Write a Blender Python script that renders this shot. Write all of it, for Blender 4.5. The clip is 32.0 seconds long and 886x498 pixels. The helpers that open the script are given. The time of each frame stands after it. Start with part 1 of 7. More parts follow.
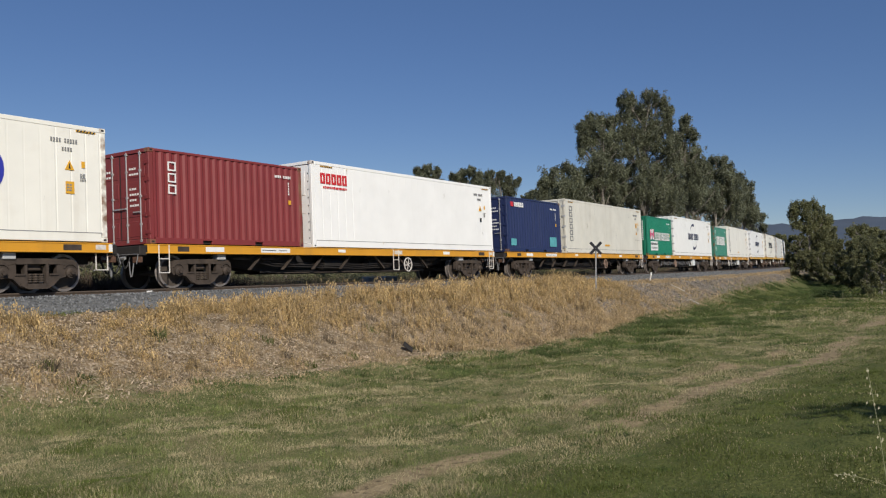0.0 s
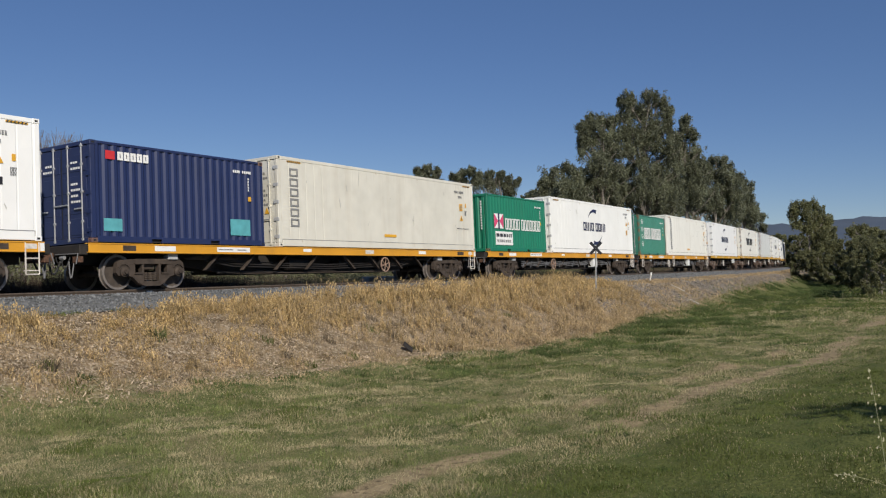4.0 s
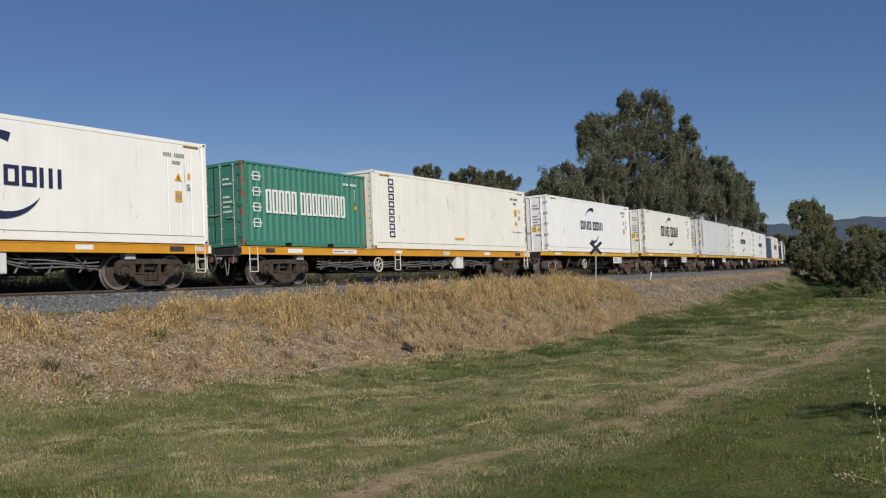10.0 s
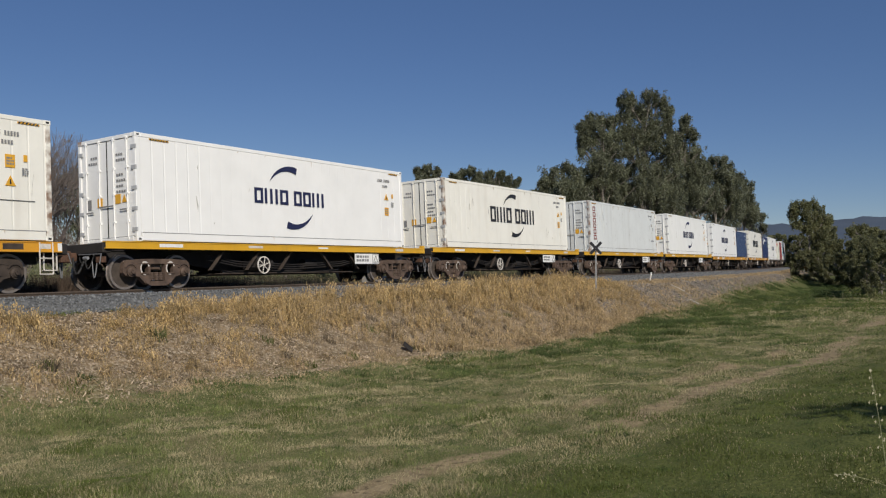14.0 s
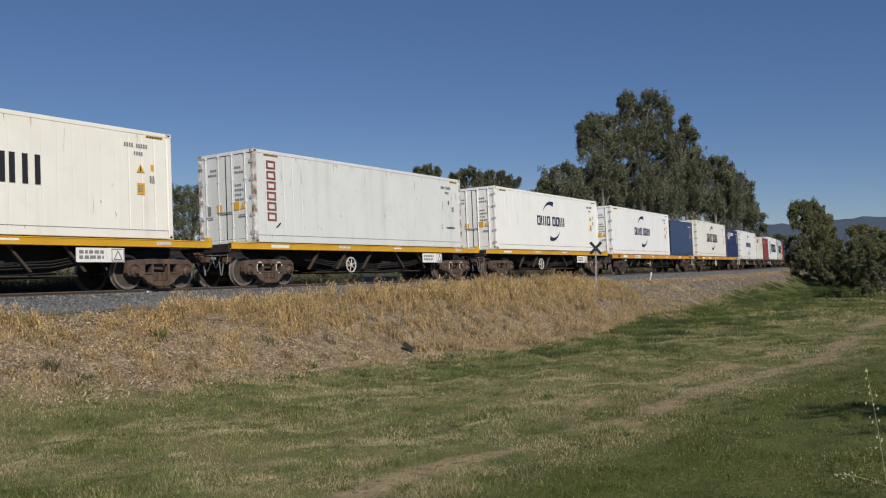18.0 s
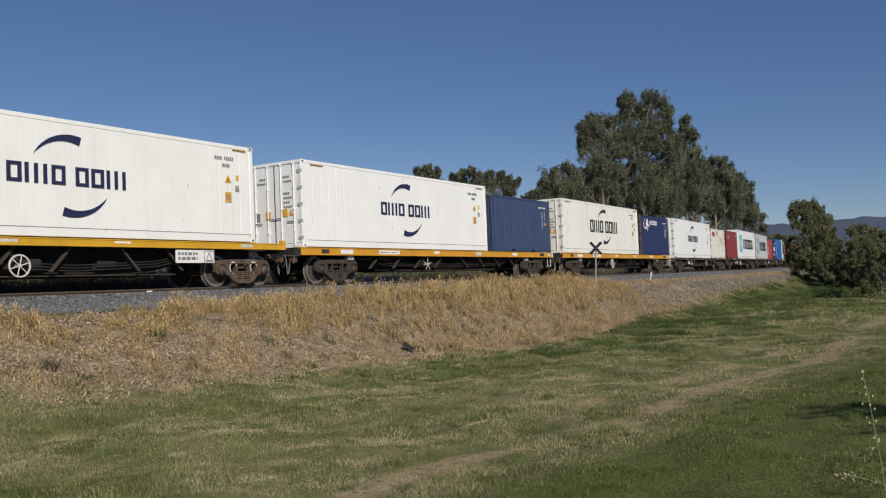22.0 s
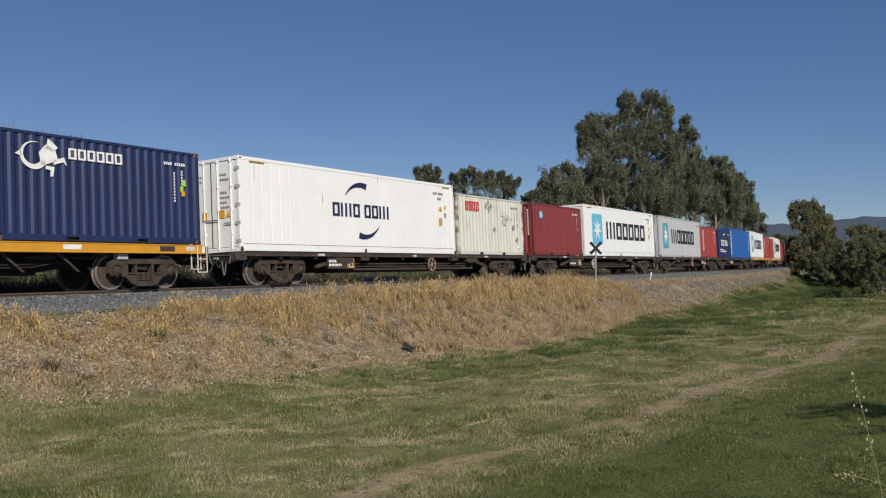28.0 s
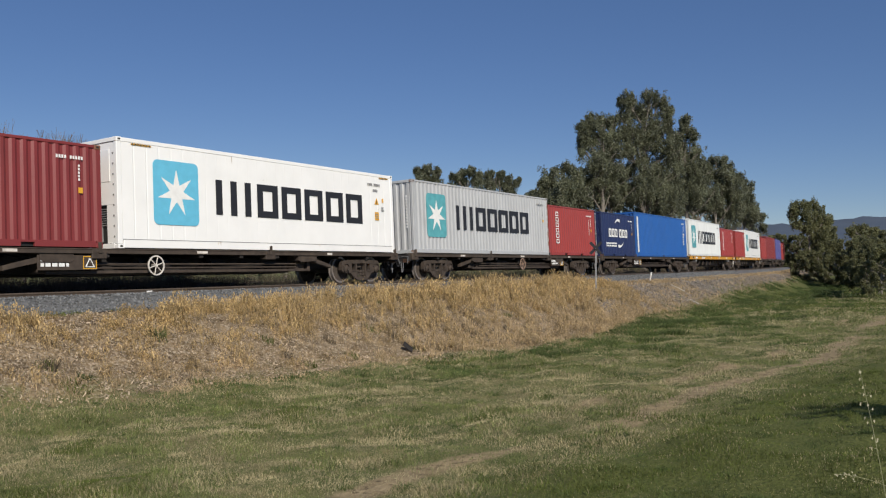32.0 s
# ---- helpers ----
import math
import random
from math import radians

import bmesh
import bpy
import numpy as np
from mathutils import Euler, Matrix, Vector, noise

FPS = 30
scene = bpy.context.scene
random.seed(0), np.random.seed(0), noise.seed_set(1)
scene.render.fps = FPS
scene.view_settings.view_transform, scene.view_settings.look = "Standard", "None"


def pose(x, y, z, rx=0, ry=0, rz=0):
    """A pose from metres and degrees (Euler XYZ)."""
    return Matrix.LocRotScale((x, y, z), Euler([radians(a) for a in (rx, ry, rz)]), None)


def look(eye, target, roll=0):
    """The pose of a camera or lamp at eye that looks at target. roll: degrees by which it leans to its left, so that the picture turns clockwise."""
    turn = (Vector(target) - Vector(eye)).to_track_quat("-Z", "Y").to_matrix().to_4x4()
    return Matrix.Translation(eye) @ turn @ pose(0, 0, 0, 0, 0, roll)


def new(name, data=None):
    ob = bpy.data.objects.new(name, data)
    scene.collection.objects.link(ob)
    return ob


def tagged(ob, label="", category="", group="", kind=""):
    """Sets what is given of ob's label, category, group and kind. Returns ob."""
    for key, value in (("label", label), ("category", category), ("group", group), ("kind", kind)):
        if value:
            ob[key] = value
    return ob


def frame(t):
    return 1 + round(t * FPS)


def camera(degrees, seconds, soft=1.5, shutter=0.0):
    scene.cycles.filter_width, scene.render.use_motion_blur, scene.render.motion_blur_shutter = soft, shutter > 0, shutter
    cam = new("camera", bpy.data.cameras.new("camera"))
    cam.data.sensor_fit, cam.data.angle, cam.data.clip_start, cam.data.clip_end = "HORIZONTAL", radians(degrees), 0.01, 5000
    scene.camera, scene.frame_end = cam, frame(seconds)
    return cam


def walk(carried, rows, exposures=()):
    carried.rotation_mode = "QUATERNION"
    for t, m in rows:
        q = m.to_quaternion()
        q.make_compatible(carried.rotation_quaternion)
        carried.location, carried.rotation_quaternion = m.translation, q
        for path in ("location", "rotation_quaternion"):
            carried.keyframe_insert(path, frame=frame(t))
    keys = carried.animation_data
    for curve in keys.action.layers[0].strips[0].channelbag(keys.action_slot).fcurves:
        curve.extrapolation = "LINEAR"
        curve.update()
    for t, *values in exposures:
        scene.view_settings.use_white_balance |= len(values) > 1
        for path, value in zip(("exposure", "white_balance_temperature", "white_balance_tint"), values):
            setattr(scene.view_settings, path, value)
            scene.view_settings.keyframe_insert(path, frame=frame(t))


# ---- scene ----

# ---------------------------------------------------------------- camera
EYE = (0.0, 0.0, 0.785)
cam = camera(54.46, 32.0, soft=1.2)
CAM = look(EYE, (0.0, 100.0, 0.785 + 100 * math.tan(0.0155)), roll=0.09)
walk(cam, [(0.0, CAM), (32.0, CAM)], [(0.0, 0.07), (1.0, -0.01), (3.0, 0.11), (6.0, 0.07), (9.0, 0.0), (11.0, -0.06), (13.0, -0.09), (14.5, -0.1), (17.0, -0.06), (22.0, -0.07), (24.0, 0.04), (25.0, 0.11), (28.0, 0.02), (29.0, 0.04), (30.0, 0.14), (32.0, 0.1)])

# ---------------------------------------------------------------- light
SUN_EL, SUN_AZ = radians(34), radians(158)   # azimuth clockwise from the way the camera looks
world = bpy.data.worlds.new("sky")
scene.world = world
world.use_nodes = True
_n = world.node_tree.nodes
_sky = _n.new("ShaderNodeTexSky")
_sky.sky_type = "NISHITA"
_sky.sun_disc = False
_sky.sun_elevation, _sky.sun_rotation = SUN_EL, SUN_AZ
_sky.altitude = 2000
_sky.air_density, _sky.dust_density, _sky.ozone_density = 1.0, 0.05, 2.2
_even = _n.new("ShaderNodeMix")          # thin high haze evens the sky out
_even.data_type = "RGBA"
_even.inputs[0].default_value = 0.25
_even.inputs[7].default_value = (2.53, 4.22, 6.96, 1)
_hue = _n.new("ShaderNodeHueSaturation")
_hue.inputs["Saturation"].default_value, _hue.inputs["Hue"].default_value = 1.16, 0.507
_tint = _n.new("ShaderNodeMix")
_tint.data_type, _tint.blend_type = "RGBA", "MULTIPLY"
_tint.inputs[0].default_value = 1.0
_tint.inputs[7].default_value = (0.96, 0.945, 0.98, 1)
world.node_tree.links.new(_sky.outputs[0], _even.inputs[6])
world.node_tree.links.new(_even.outputs[2], _tint.inputs[6])
world.node_tree.links.new(_tint.outputs[2], _hue.inputs["Color"])
world.node_tree.links.new(_hue.outputs[0], _n["Background"].inputs[0])
_n["Background"].inputs[1].default_value = 0.0635
sun_dir = Vector((math.sin(SUN_AZ) * math.cos(SUN_EL), math.cos(SUN_AZ) * math.cos(SUN_EL), math.sin(SUN_EL)))
sun_data = bpy.data.lights.new("sun", "SUN")
sun_data.energy, sun_data.angle, sun_data.color = 4.3, radians(0.55), (1.0, 0.93, 0.82)
sun = new("sun", sun_data)
sun.matrix_world = look(sun_dir * 200, (0, 0, 0))


# ---------------------------------------------------------------- materials
def mat(name, rgb, rough=0.6, metal=0.0, vary=0.12, scale=3.0, grime=0.0, grime_rgb=(0.12, 0.09, 0.06), streak=0.0,
        bump=0.0, bump_scale=40.0, island=0.0, thin=0.0, grime_at=(1.7, 0.55, 0.78), gloss=0.5):
    """Paint, metal, stone or soil: base colour varied at two scales, upright streaks, patches of grime and fine relief."""
    m = bpy.data.materials.new(name)
    m.use_nodes = True
    nt = m.node_tree
    N, L = nt.nodes, nt.links
    b = N["Principled BSDF"]
    b.inputs["Roughness"].default_value = rough
    b.inputs["Metallic"].default_value = metal
    b.inputs["Specular IOR Level"].default_value = gloss
    tc = N.new("ShaderNodeTexCoord")

    def noise_at(sc, detail=4.0, stretch=None):
        t = N.new("ShaderNodeTexNoise")
        t.inputs["Scale"].default_value, t.inputs["Detail"].default_value = sc, detail
        if stretch:
            mp = N.new("ShaderNodeMapping")
            mp.inputs["Scale"].default_value = stretch
            L.new(tc.outputs["Object"], mp.inputs[0])
            L.new(mp.outputs[0], t.inputs["Vector"])
        else:
            L.new(tc.outputs["Object"], t.inputs["Vector"])
        return t.outputs["Fac"]

    def ramp(src, lo, hi):
        r = N.new("ShaderNodeMapRange")
        r.inputs["From Min"].default_value, r.inputs["From Max"].default_value = lo, hi
        L.new(src, r.inputs["Value"])
        return r.outputs[0]

    def mul(a, k):
        r = N.new("ShaderNodeMath")
        r.operation = "MULTIPLY"
        L.new(a, r.inputs[0])
        r.inputs[1].default_value = k
        return r.outputs[0]

    def mix(fac, a, bcol):
        x = N.new("ShaderNodeMix")
        x.data_type = "RGBA"
        L.new(fac, x.inputs[0])
        for sock, v in ((x.inputs[6], a), (x.inputs[7], bcol)):
            if isinstance(v, tuple):
                sock.default_value = (*v, 1)
            else:
                L.new(v, sock)
        return x.outputs[2]

    dark = tuple(c * (1 - vary) for c in rgb)
    light = tuple(min(1.0, c * (1 + vary * 0.7)) for c in rgb)
    col = mix(ramp(noise_at(scale, 6), 0.3, 0.7), dark, light)
    if island:
        g = N.new("ShaderNodeNewGeometry").outputs["Random Per Island"]
        k = island
        h = N.new("ShaderNodeHueSaturation")
        L.new(col, h.inputs["Color"])
        r = N.new("ShaderNodeMapRange")
        r.inputs["To Min"].default_value, r.inputs["To Max"].default_value = 1 - k, 1 + k
        L.new(g, r.inputs["Value"])
        L.new(r.outputs[0], h.inputs["Value"])
        col = h.outputs[0]
    if streak:
        col = mix(mul(ramp(noise_at(1.0, 5, (2.6, 2.6, 0.16)), 0.52, 0.8), streak), col, grime_rgb)
    if grime:
        col = mix(mul(ramp(noise_at(grime_at[0], 8), grime_at[1], grime_at[2]), grime), col, grime_rgb)
    L.new(col, b.inputs["Base Color"])
    if bump:
        bp = N.new("ShaderNodeBump")
        bp.inputs["Strength"].default_value, bp.inputs["Distance"].default_value = bump, 0.02
        L.new(noise_at(bump_scale, 6), bp.inputs["Height"])
        L.new(bp.outputs[0], b.inputs["Normal"])
    if thin:
        tr = N.new("ShaderNodeBsdfTranslucent")
        L.new(col, tr.inputs["Color"])
        ms = N.new("ShaderNodeMixShader")
        ms.inputs[0].default_value = thin
        L.new(b.outputs[0], ms.inputs[1])
        L.new(tr.outputs[0], ms.inputs[2])
        L.new(ms.outputs[0], N["Material Output"].inputs["Surface"])
    return m


def paint(name, rgb, wear=0.25, grime_rgb=(0.16, 0.11, 0.07)):
    m = mat(name, rgb, 0.42, 0, 0.04 if min(rgb) > 0.6 else 0.08, 1.3, wear * 0.5, grime_rgb, wear, 0.06, 14)
    PAINTS[m.name] = rgb
    return m


PAINTS, RUSTED = {}, {}


def rusted(m):
    """The same paint where it flakes off rusty steel: posts and castings."""
    if m.name not in RUSTED:
        RUSTED[m.name] = mat("flaking_" + m.name, PAINTS[m.name], 0.6, 0, 0.1, 2.0, 0.95, (0.19, 0.10, 0.055), 0.7, 0.2, 20, grime_at=(3.4, 0.40, 0.62))
    return RUSTED[m.name]


WHITE = paint("white_paint", (0.84, 0.84, 0.81), 0.16, (0.45, 0.42, 0.36))
WHITE2 = paint("white_paint_clean", (0.84, 0.84, 0.825), 0.04, (0.5, 0.48, 0.44))
CREAM = paint("aged_cream_paint", (0.64, 0.62, 0.545), 0.3, (0.38, 0.31, 0.22))
CREAM2 = paint("pale_cream_paint", (0.82, 0.805, 0.735), 0.26, (0.42, 0.35, 0.25))
PALEGREY = paint("pale_grey_paint", (0.68, 0.70, 0.69), 0.34, (0.34, 0.32, 0.29))
GREY = paint("grey_paint", (0.43, 0.44, 0.45), 0.20, (0.25, 0.23, 0.2))
MAROON = paint("maroon_paint", (0.205, 0.034, 0.034), 0.22, (0.16, 0.07, 0.05))
RED = paint("red_paint", (0.30, 0.045, 0.04), 0.2, (0.2, 0.08, 0.06))
NAVY = paint("navy_paint", (0.017, 0.027, 0.088), 0.25, (0.06, 0.06, 0.075))
SLATEBLUE = paint("dull_blue_paint", (0.036, 0.058, 0.125), 0.35, (0.075, 0.08, 0.09))
BLUE = paint("bright_blue_paint", (0.02, 0.10, 0.34), 0.15, (0.08, 0.1, 0.16))
PURPLE = paint("violet_blue_paint", (0.09, 0.09, 0.26), 0.2, (0.12, 0.1, 0.14))
GREEN = paint("green_paint", (0.011, 0.172, 0.10), 0.18, (0.07, 0.12, 0.08))
SEAGREEN = paint("faded_green_paint", (0.05, 0.20, 0.145), 0.28, (0.10, 0.12, 0.09))
OLDCREAM = paint("worn_cream_paint", (0.60, 0.60, 0.535), 0.55, (0.27, 0.21, 0.15))
ORANGE = paint("orange_yellow_paint", (0.62, 0.295, 0.024), 0.25, (0.20, 0.12, 0.05))
YELLOW = paint("golden_yellow_paint", (0.62, 0.345, 0.022), 0.25, (0.20, 0.12, 0.05))
SOOT = mat("dirty_dark_steel", (0.022, 0.019, 0.018), 0.8, 0.1, 0.3, 4, 0.4, (0.06, 0.048, 0.038), 0, 0.2, 30)
BOGIE = mat("brown_dusty_cast_steel", (0.058, 0.043, 0.033), 0.8, 0.1, 0.35, 5, 0.5, (0.125, 0.092, 0.064), 0, 0.3, 30)
RUSTBOGIE = mat("rusty_dusty_cast_steel", (0.104, 0.07, 0.052), 0.75, 0.1, 0.4, 5, 0.6, (0.24, 0.18, 0.135), 0, 0.3, 30)
WHEELFACE = mat("dusty_wheel_steel", (0.085, 0.068, 0.056), 0.75, 0.3, 0.3, 6)
TREAD = mat("worn_wheel_steel", (0.27, 0.235, 0.21), 0.45, 0.45, 0.2, 8)
RUST = mat("rusty_steel", (0.13, 0.07, 0.045), 0.85, 0.3, 0.4, 10, 0.4, (0.06, 0.04, 0.03), 0, 0.3, 40)
RAILTOP = mat("rail_steel", (0.15, 0.115, 0.09), 0.6, 0.5, 0.25, 6, 0.3, (0.08, 0.055, 0.04))
HOSE = mat("grey_hose", (0.16, 0.16, 0.165), 0.6, 0, 0.2, 8)
BLACK = mat("black_rubber", (0.018, 0.018, 0.018), 0.7, 0, 0.2, 10)
MARKWHITE = mat("white_marking", (0.78, 0.78, 0.76), 0.5, 0, 0.08, 6, 0.1, (0.4, 0.38, 0.34))
MARKNAVY = mat("navy_marking", (0.018, 0.022, 0.07), 0.5, 0, 0.1, 6)
MARKBLACK = mat("black_marking", (0.02, 0.02, 0.024), 0.5, 0, 0.1, 6)
MARKGREY = mat("grey_marking", (0.22, 0.22, 0.22), 0.5, 0, 0.1, 6)
MARKRED = mat("red_marking", (0.55, 0.03, 0.035), 0.5, 0, 0.08, 6)
MARKMAROON = mat("dark_red_marking", (0.26, 0.07, 0.06), 0.5, 0, 0.1, 6)
MARKYELLOW = mat("amber_sticker", (0.68, 0.36, 0.03), 0.5, 0, 0.1, 6)
MARKLIME = mat("lime_sticker", (0.35, 0.62, 0.05), 0.5, 0, 0.1, 6)
MARKSKY = mat("sky_blue_marking", (0.13, 0.47, 0.66), 0.5, 0, 0.06, 6)
MARKTEAL = mat("faded_teal_marking", (0.10, 0.36, 0.40), 0.5, 0, 0.15, 6)
MARKBLUE = mat("royal_blue_marking", (0.03, 0.04, 0.36), 0.5, 0, 0.06, 6)
MARKPINK = mat("pink_marking", (0.62, 0.07, 0.17), 0.5, 0, 0.06, 6)
SILVER = mat("galvanised_steel", (0.50, 0.50, 0.50), 0.45, 0.6, 0.15, 10)
HANDWHITE = mat("weathered_white_iron", (0.62, 0.58, 0.53), 0.6, 0, 0.2, 10, 0.35, (0.3, 0.2, 0.13))
BALLAST = mat("grey_ballast", (0.125, 0.128, 0.13), 0.9, 0, 0.4, 5, 0.4, (0.08, 0.075, 0.07), 0, 0.9, 26)
STONE = mat("ballast_stone", (0.145, 0.15, 0.153), 0.9, 0, 0.2, 4, 0, (0, 0, 0), 0, 0.2, 30, island=0.5)
TIMBER = mat("old_sleeper_timber", (0.11, 0.09, 0.075), 0.9, 0, 0.3, 6, 0.3, (0.05, 0.04, 0.03), 0, 0.4, 30)
LEAF = mat("gum_leaves", (0.168, 0.180, 0.112), 0.45, 0, 0.5, 0.55, island=0.25, thin=0.36)
LEAF2 = mat("dark_leaves", (0.185, 0.19, 0.092), 0.55, 0, 0.35, 0.3, island=0.2, thin=0.45)
BARK = mat("pale_gum_bark", (0.215, 0.19, 0.16), 0.85, 0, 0.3, 1.2, 0.4, (0.14, 0.11, 0.085), 0, 0.4, 10)
TWIG = mat("grey_twigs", (0.15, 0.125, 0.11), 0.9, 0, 0.25, 3)
LUSH = mat("lush_grass", (0.118, 0.146, 0.033), 0.6, 0, 0.45, 1.5, island=0.4, thin=0.35, gloss=0.28)
BLADE = mat("green_grass", (0.192, 0.222, 0.078), 0.6, 0, 0.42, 1.3, island=0.4, thin=0.35, gloss=0.28)
STRAW = mat("dry_grass", (0.50, 0.362, 0.172), 0.75, 0, 0.45, 1.8, island=0.45, thin=0.25, gloss=0.28)
SCRUB = mat("brown_scrub", (0.15, 0.116, 0.076), 0.85, 0, 0.3, 0.8, island=0.5, thin=0.15)
LITTER = mat("dead_grass_litter", (0.44, 0.333, 0.197), 0.85, 0, 0.42, 1.6, island=0.36, thin=0.2, gloss=0.28)
CHIP = mat("pale_bark_chips", (0.41, 0.325, 0.23), 0.9, 0, 0.25, 0.9, island=0.38)
TUFT = mat("dark_tussock_grass", (0.085, 0.12, 0.037), 0.6, 0, 0.35, 0.8, island=0.45, thin=0.3, gloss=0.28)


# ---------------------------------------------------------------- mesh helpers
class Mb:
    """Collects verts and faces of one mesh."""
    def __init__(self):
        self.v, self.f = [], []

    def add(self, verts, faces):
        o = len(self.v)
        self.v += [tuple(p) for p in verts]
        self.f += [tuple(i + o for i in f) for f in faces]
        return self

    def box(self, x0, x1, y0, y1, z0, z1, c=0.0):
        if c <= 0:
            v = [(x, y, z) for x in (x0, x1) for y in (y0, y1) for z in (z0, z1)]
            return self.add(v, [(0, 1, 3, 2), (4, 6, 7, 5), (0, 4, 5, 1), (2, 3, 7, 6), (0, 2, 6, 4), (1, 5, 7, 3)])
        lo, hi = Vector((x0, y0, z0)), Vector((x1, y1, z1))
        mid, half = (lo + hi) / 2, (hi - lo) / 2
        v, key = [], {}
        for sx in (-1, 1):
            for sy in (-1, 1):
                for sz in (-1, 1):
                    for ax in range(3):
                        p = [sx * half[0], sy * half[1], sz * half[2]]
                        for k in range(3):
                            if k != ax:
                                p[k] -= (sx, sy, sz)[k] * c
                        key[(sx, sy, sz, ax)] = len(v)
                        v.append(mid + Vector(p))
        faces = []
        for ax in range(3):
            a, b = [k for k in range(3) if k != ax]
            for s in (-1, 1):
                ring = []
                for p, q in ((-1, -1), (1, -1), (1, 1), (-1, 1)):
                    sg = [0, 0, 0]
                    sg[ax], sg[a], sg[b] = s, p, q
                    ring.append(key[(*sg, ax)])
                faces.append(ring)
            for p in (-1, 1):
                for q in (-1, 1):
                    e = []
                    for s, k in ((-1, a), (1, a), (1, b), (-1, b)):
                        sg = [0, 0, 0]
                        sg[ax], sg[a], sg[b] = s, p, q
                        e.append(key[(*sg, k)])
                    faces.append(e)
        for sx in (-1, 1):
            for sy in (-1, 1):
                for sz in (-1, 1):
                    faces.append([key[(sx, sy, sz, k)] for k in range(3)])
        out = []
        for f in faces:
            n = (v[f[1]] - v[f[0]]).cross(v[f[2]] - v[f[0]])
            cen = sum((v[i] for i in f), Vector()) / len(f)
            out.append(f if n.dot(cen - mid) > 0 else f[::-1])
        return self.add(v, out)

    def tube(self, a, b, r0, r1=None, n=10, caps=True):
        r1 = r0 if r1 is None else r1
        a, b = Vector(a), Vector(b)
        q = (b - a).to_track_quat("Z", "Y")
        v = []
        for p, r in ((a, r0), (b, r1)):
            for i in range(n):
                t = 2 * math.pi * i / n
                v.append(p + q @ Vector((r * math.cos(t), r * math.sin(t), 0)))
        f = [(i, (i + 1) % n, n + (i + 1) % n, n + i) for i in range(n)]
        if caps:
            f += [tuple(range(n))[::-1], tuple(range(n, 2 * n))]
        return self.add(v, f)

    def pipe(self, pts, r, n=7):
        """One bent tube through the points."""
        pts = [Vector(p) for p in pts]
        v, f = [], []
        for i, p in enumerate(pts):
            q = (pts[min(i + 1, len(pts) - 1)] - pts[max(i - 1, 0)]).to_track_quat("Z", "Y")
            v += [p + q @ Vector((r * math.cos(2 * math.pi * k / n), r * math.sin(2 * math.pi * k / n), 0)) for k in range(n)]
        for i in range(len(pts) - 1):
            f += [(i * n + k, i * n + (k + 1) % n, (i + 1) * n + (k + 1) % n, (i + 1) * n + k) for k in range(n)]
        return self.add(v, f)

    def lathe(self, prof, cy=0.0, cx=0.0, cz=0.0, n=24):
        """Profile of (radius, y) turned round the y axis."""
        v, f, k = [], [], len(prof)
        for i in range(n):
            t = 2 * math.pi * i / n
            for r, y in prof:
                v.append((cx + r * math.cos(t), cy + y, cz + r * math.sin(t)))
        for i in range(n):
            j = (i + 1) % n
            for p in range(k - 1):
                f.append((i * k + p, i * k + p + 1, j * k + p + 1, j * k + p))
        return self.add(v, f)

    def slab(self, pts, y0, y1):
        """A polygon in (x, z), as thick as y0 to y1."""
        n = len(pts)
        area = sum(pts[i][0] * pts[(i + 1) % n][1] - pts[(i + 1) % n][0] * pts[i][1] for i in range(n))
        if area < 0:
            pts = pts[::-1]
        v = [(x, y0, z) for x, z in pts] + [(x, y1, z) for x, z in pts]
        f = [tuple(range(n)), tuple(range(n, 2 * n))[::-1]]
        f += [(i, n + i, n + (i + 1) % n, (i + 1) % n) for i in range(n)]
        return self.add(v, f)


def part(name, mb, material, parent=None, label=""):
    me = bpy.data.meshes.new(name)
    me.from_pydata(mb.v, [], mb.f)
    me.materials.append(material)
    ob = new(name, me)
    if parent:
        ob.parent = parent
    if label:
        ob["label"] = label
    return ob


def same_mesh(name, src, parent, m):
    ob = new(name, src.data)
    ob.parent = parent
    ob.matrix_basis = m
    return ob


def big_mesh(name, verts, faces, material, smooth=False):
    """A mesh from arrays; every face has as many corners as faces has columns."""
    me = bpy.data.meshes.new(name)
    k = faces.shape[1]
    me.vertices.add(len(verts))
    me.vertices.foreach_set("co", np.ascontiguousarray(verts, dtype=np.float32).ravel())
    me.loops.add(faces.size)
    me.loops.foreach_set("vertex_index", np.ascontiguousarray(faces, dtype=np.int32).ravel())
    me.polygons.add(len(faces))
    me.polygons.foreach_set("loop_start", np.arange(0, faces.size, k, dtype=np.int32))
    if smooth:
        me.polygons.foreach_set("use_smooth", np.ones(len(faces), dtype=bool))
    me.update(calc_edges=True)
    me.materials.append(material)
    return new(name, me)


# ---------------------------------------------------------------- the line of the track
CANT, GRADE = 0.0501, 0.00103
S_GRID = np.arange(-300.0, 520.0, 1.0)
_k = np.interp(S_GRID, (-80, 10, 50, 90, 130, 170, 250, 400, 500), (-0.0003, -0.0013, 0.00217, 0.00109, 0.00117, 0.00358, 0.00358, 0.0035, 0.003))
_k[S_GRID < -80] = 0.0
_i0 = 300
_th = np.concatenate([[0], np.cumsum((_k[1:] + _k[:-1]) / 2)])
T_TH = _th - _th[_i0] + 1.025359
_cx = np.concatenate([[0], np.cumsum((np.cos(T_TH[1:]) + np.cos(T_TH[:-1])) / 2)])
_cy = np.concatenate([[0], np.cumsum((np.sin(T_TH[1:]) + np.sin(T_TH[:-1])) / 2)])
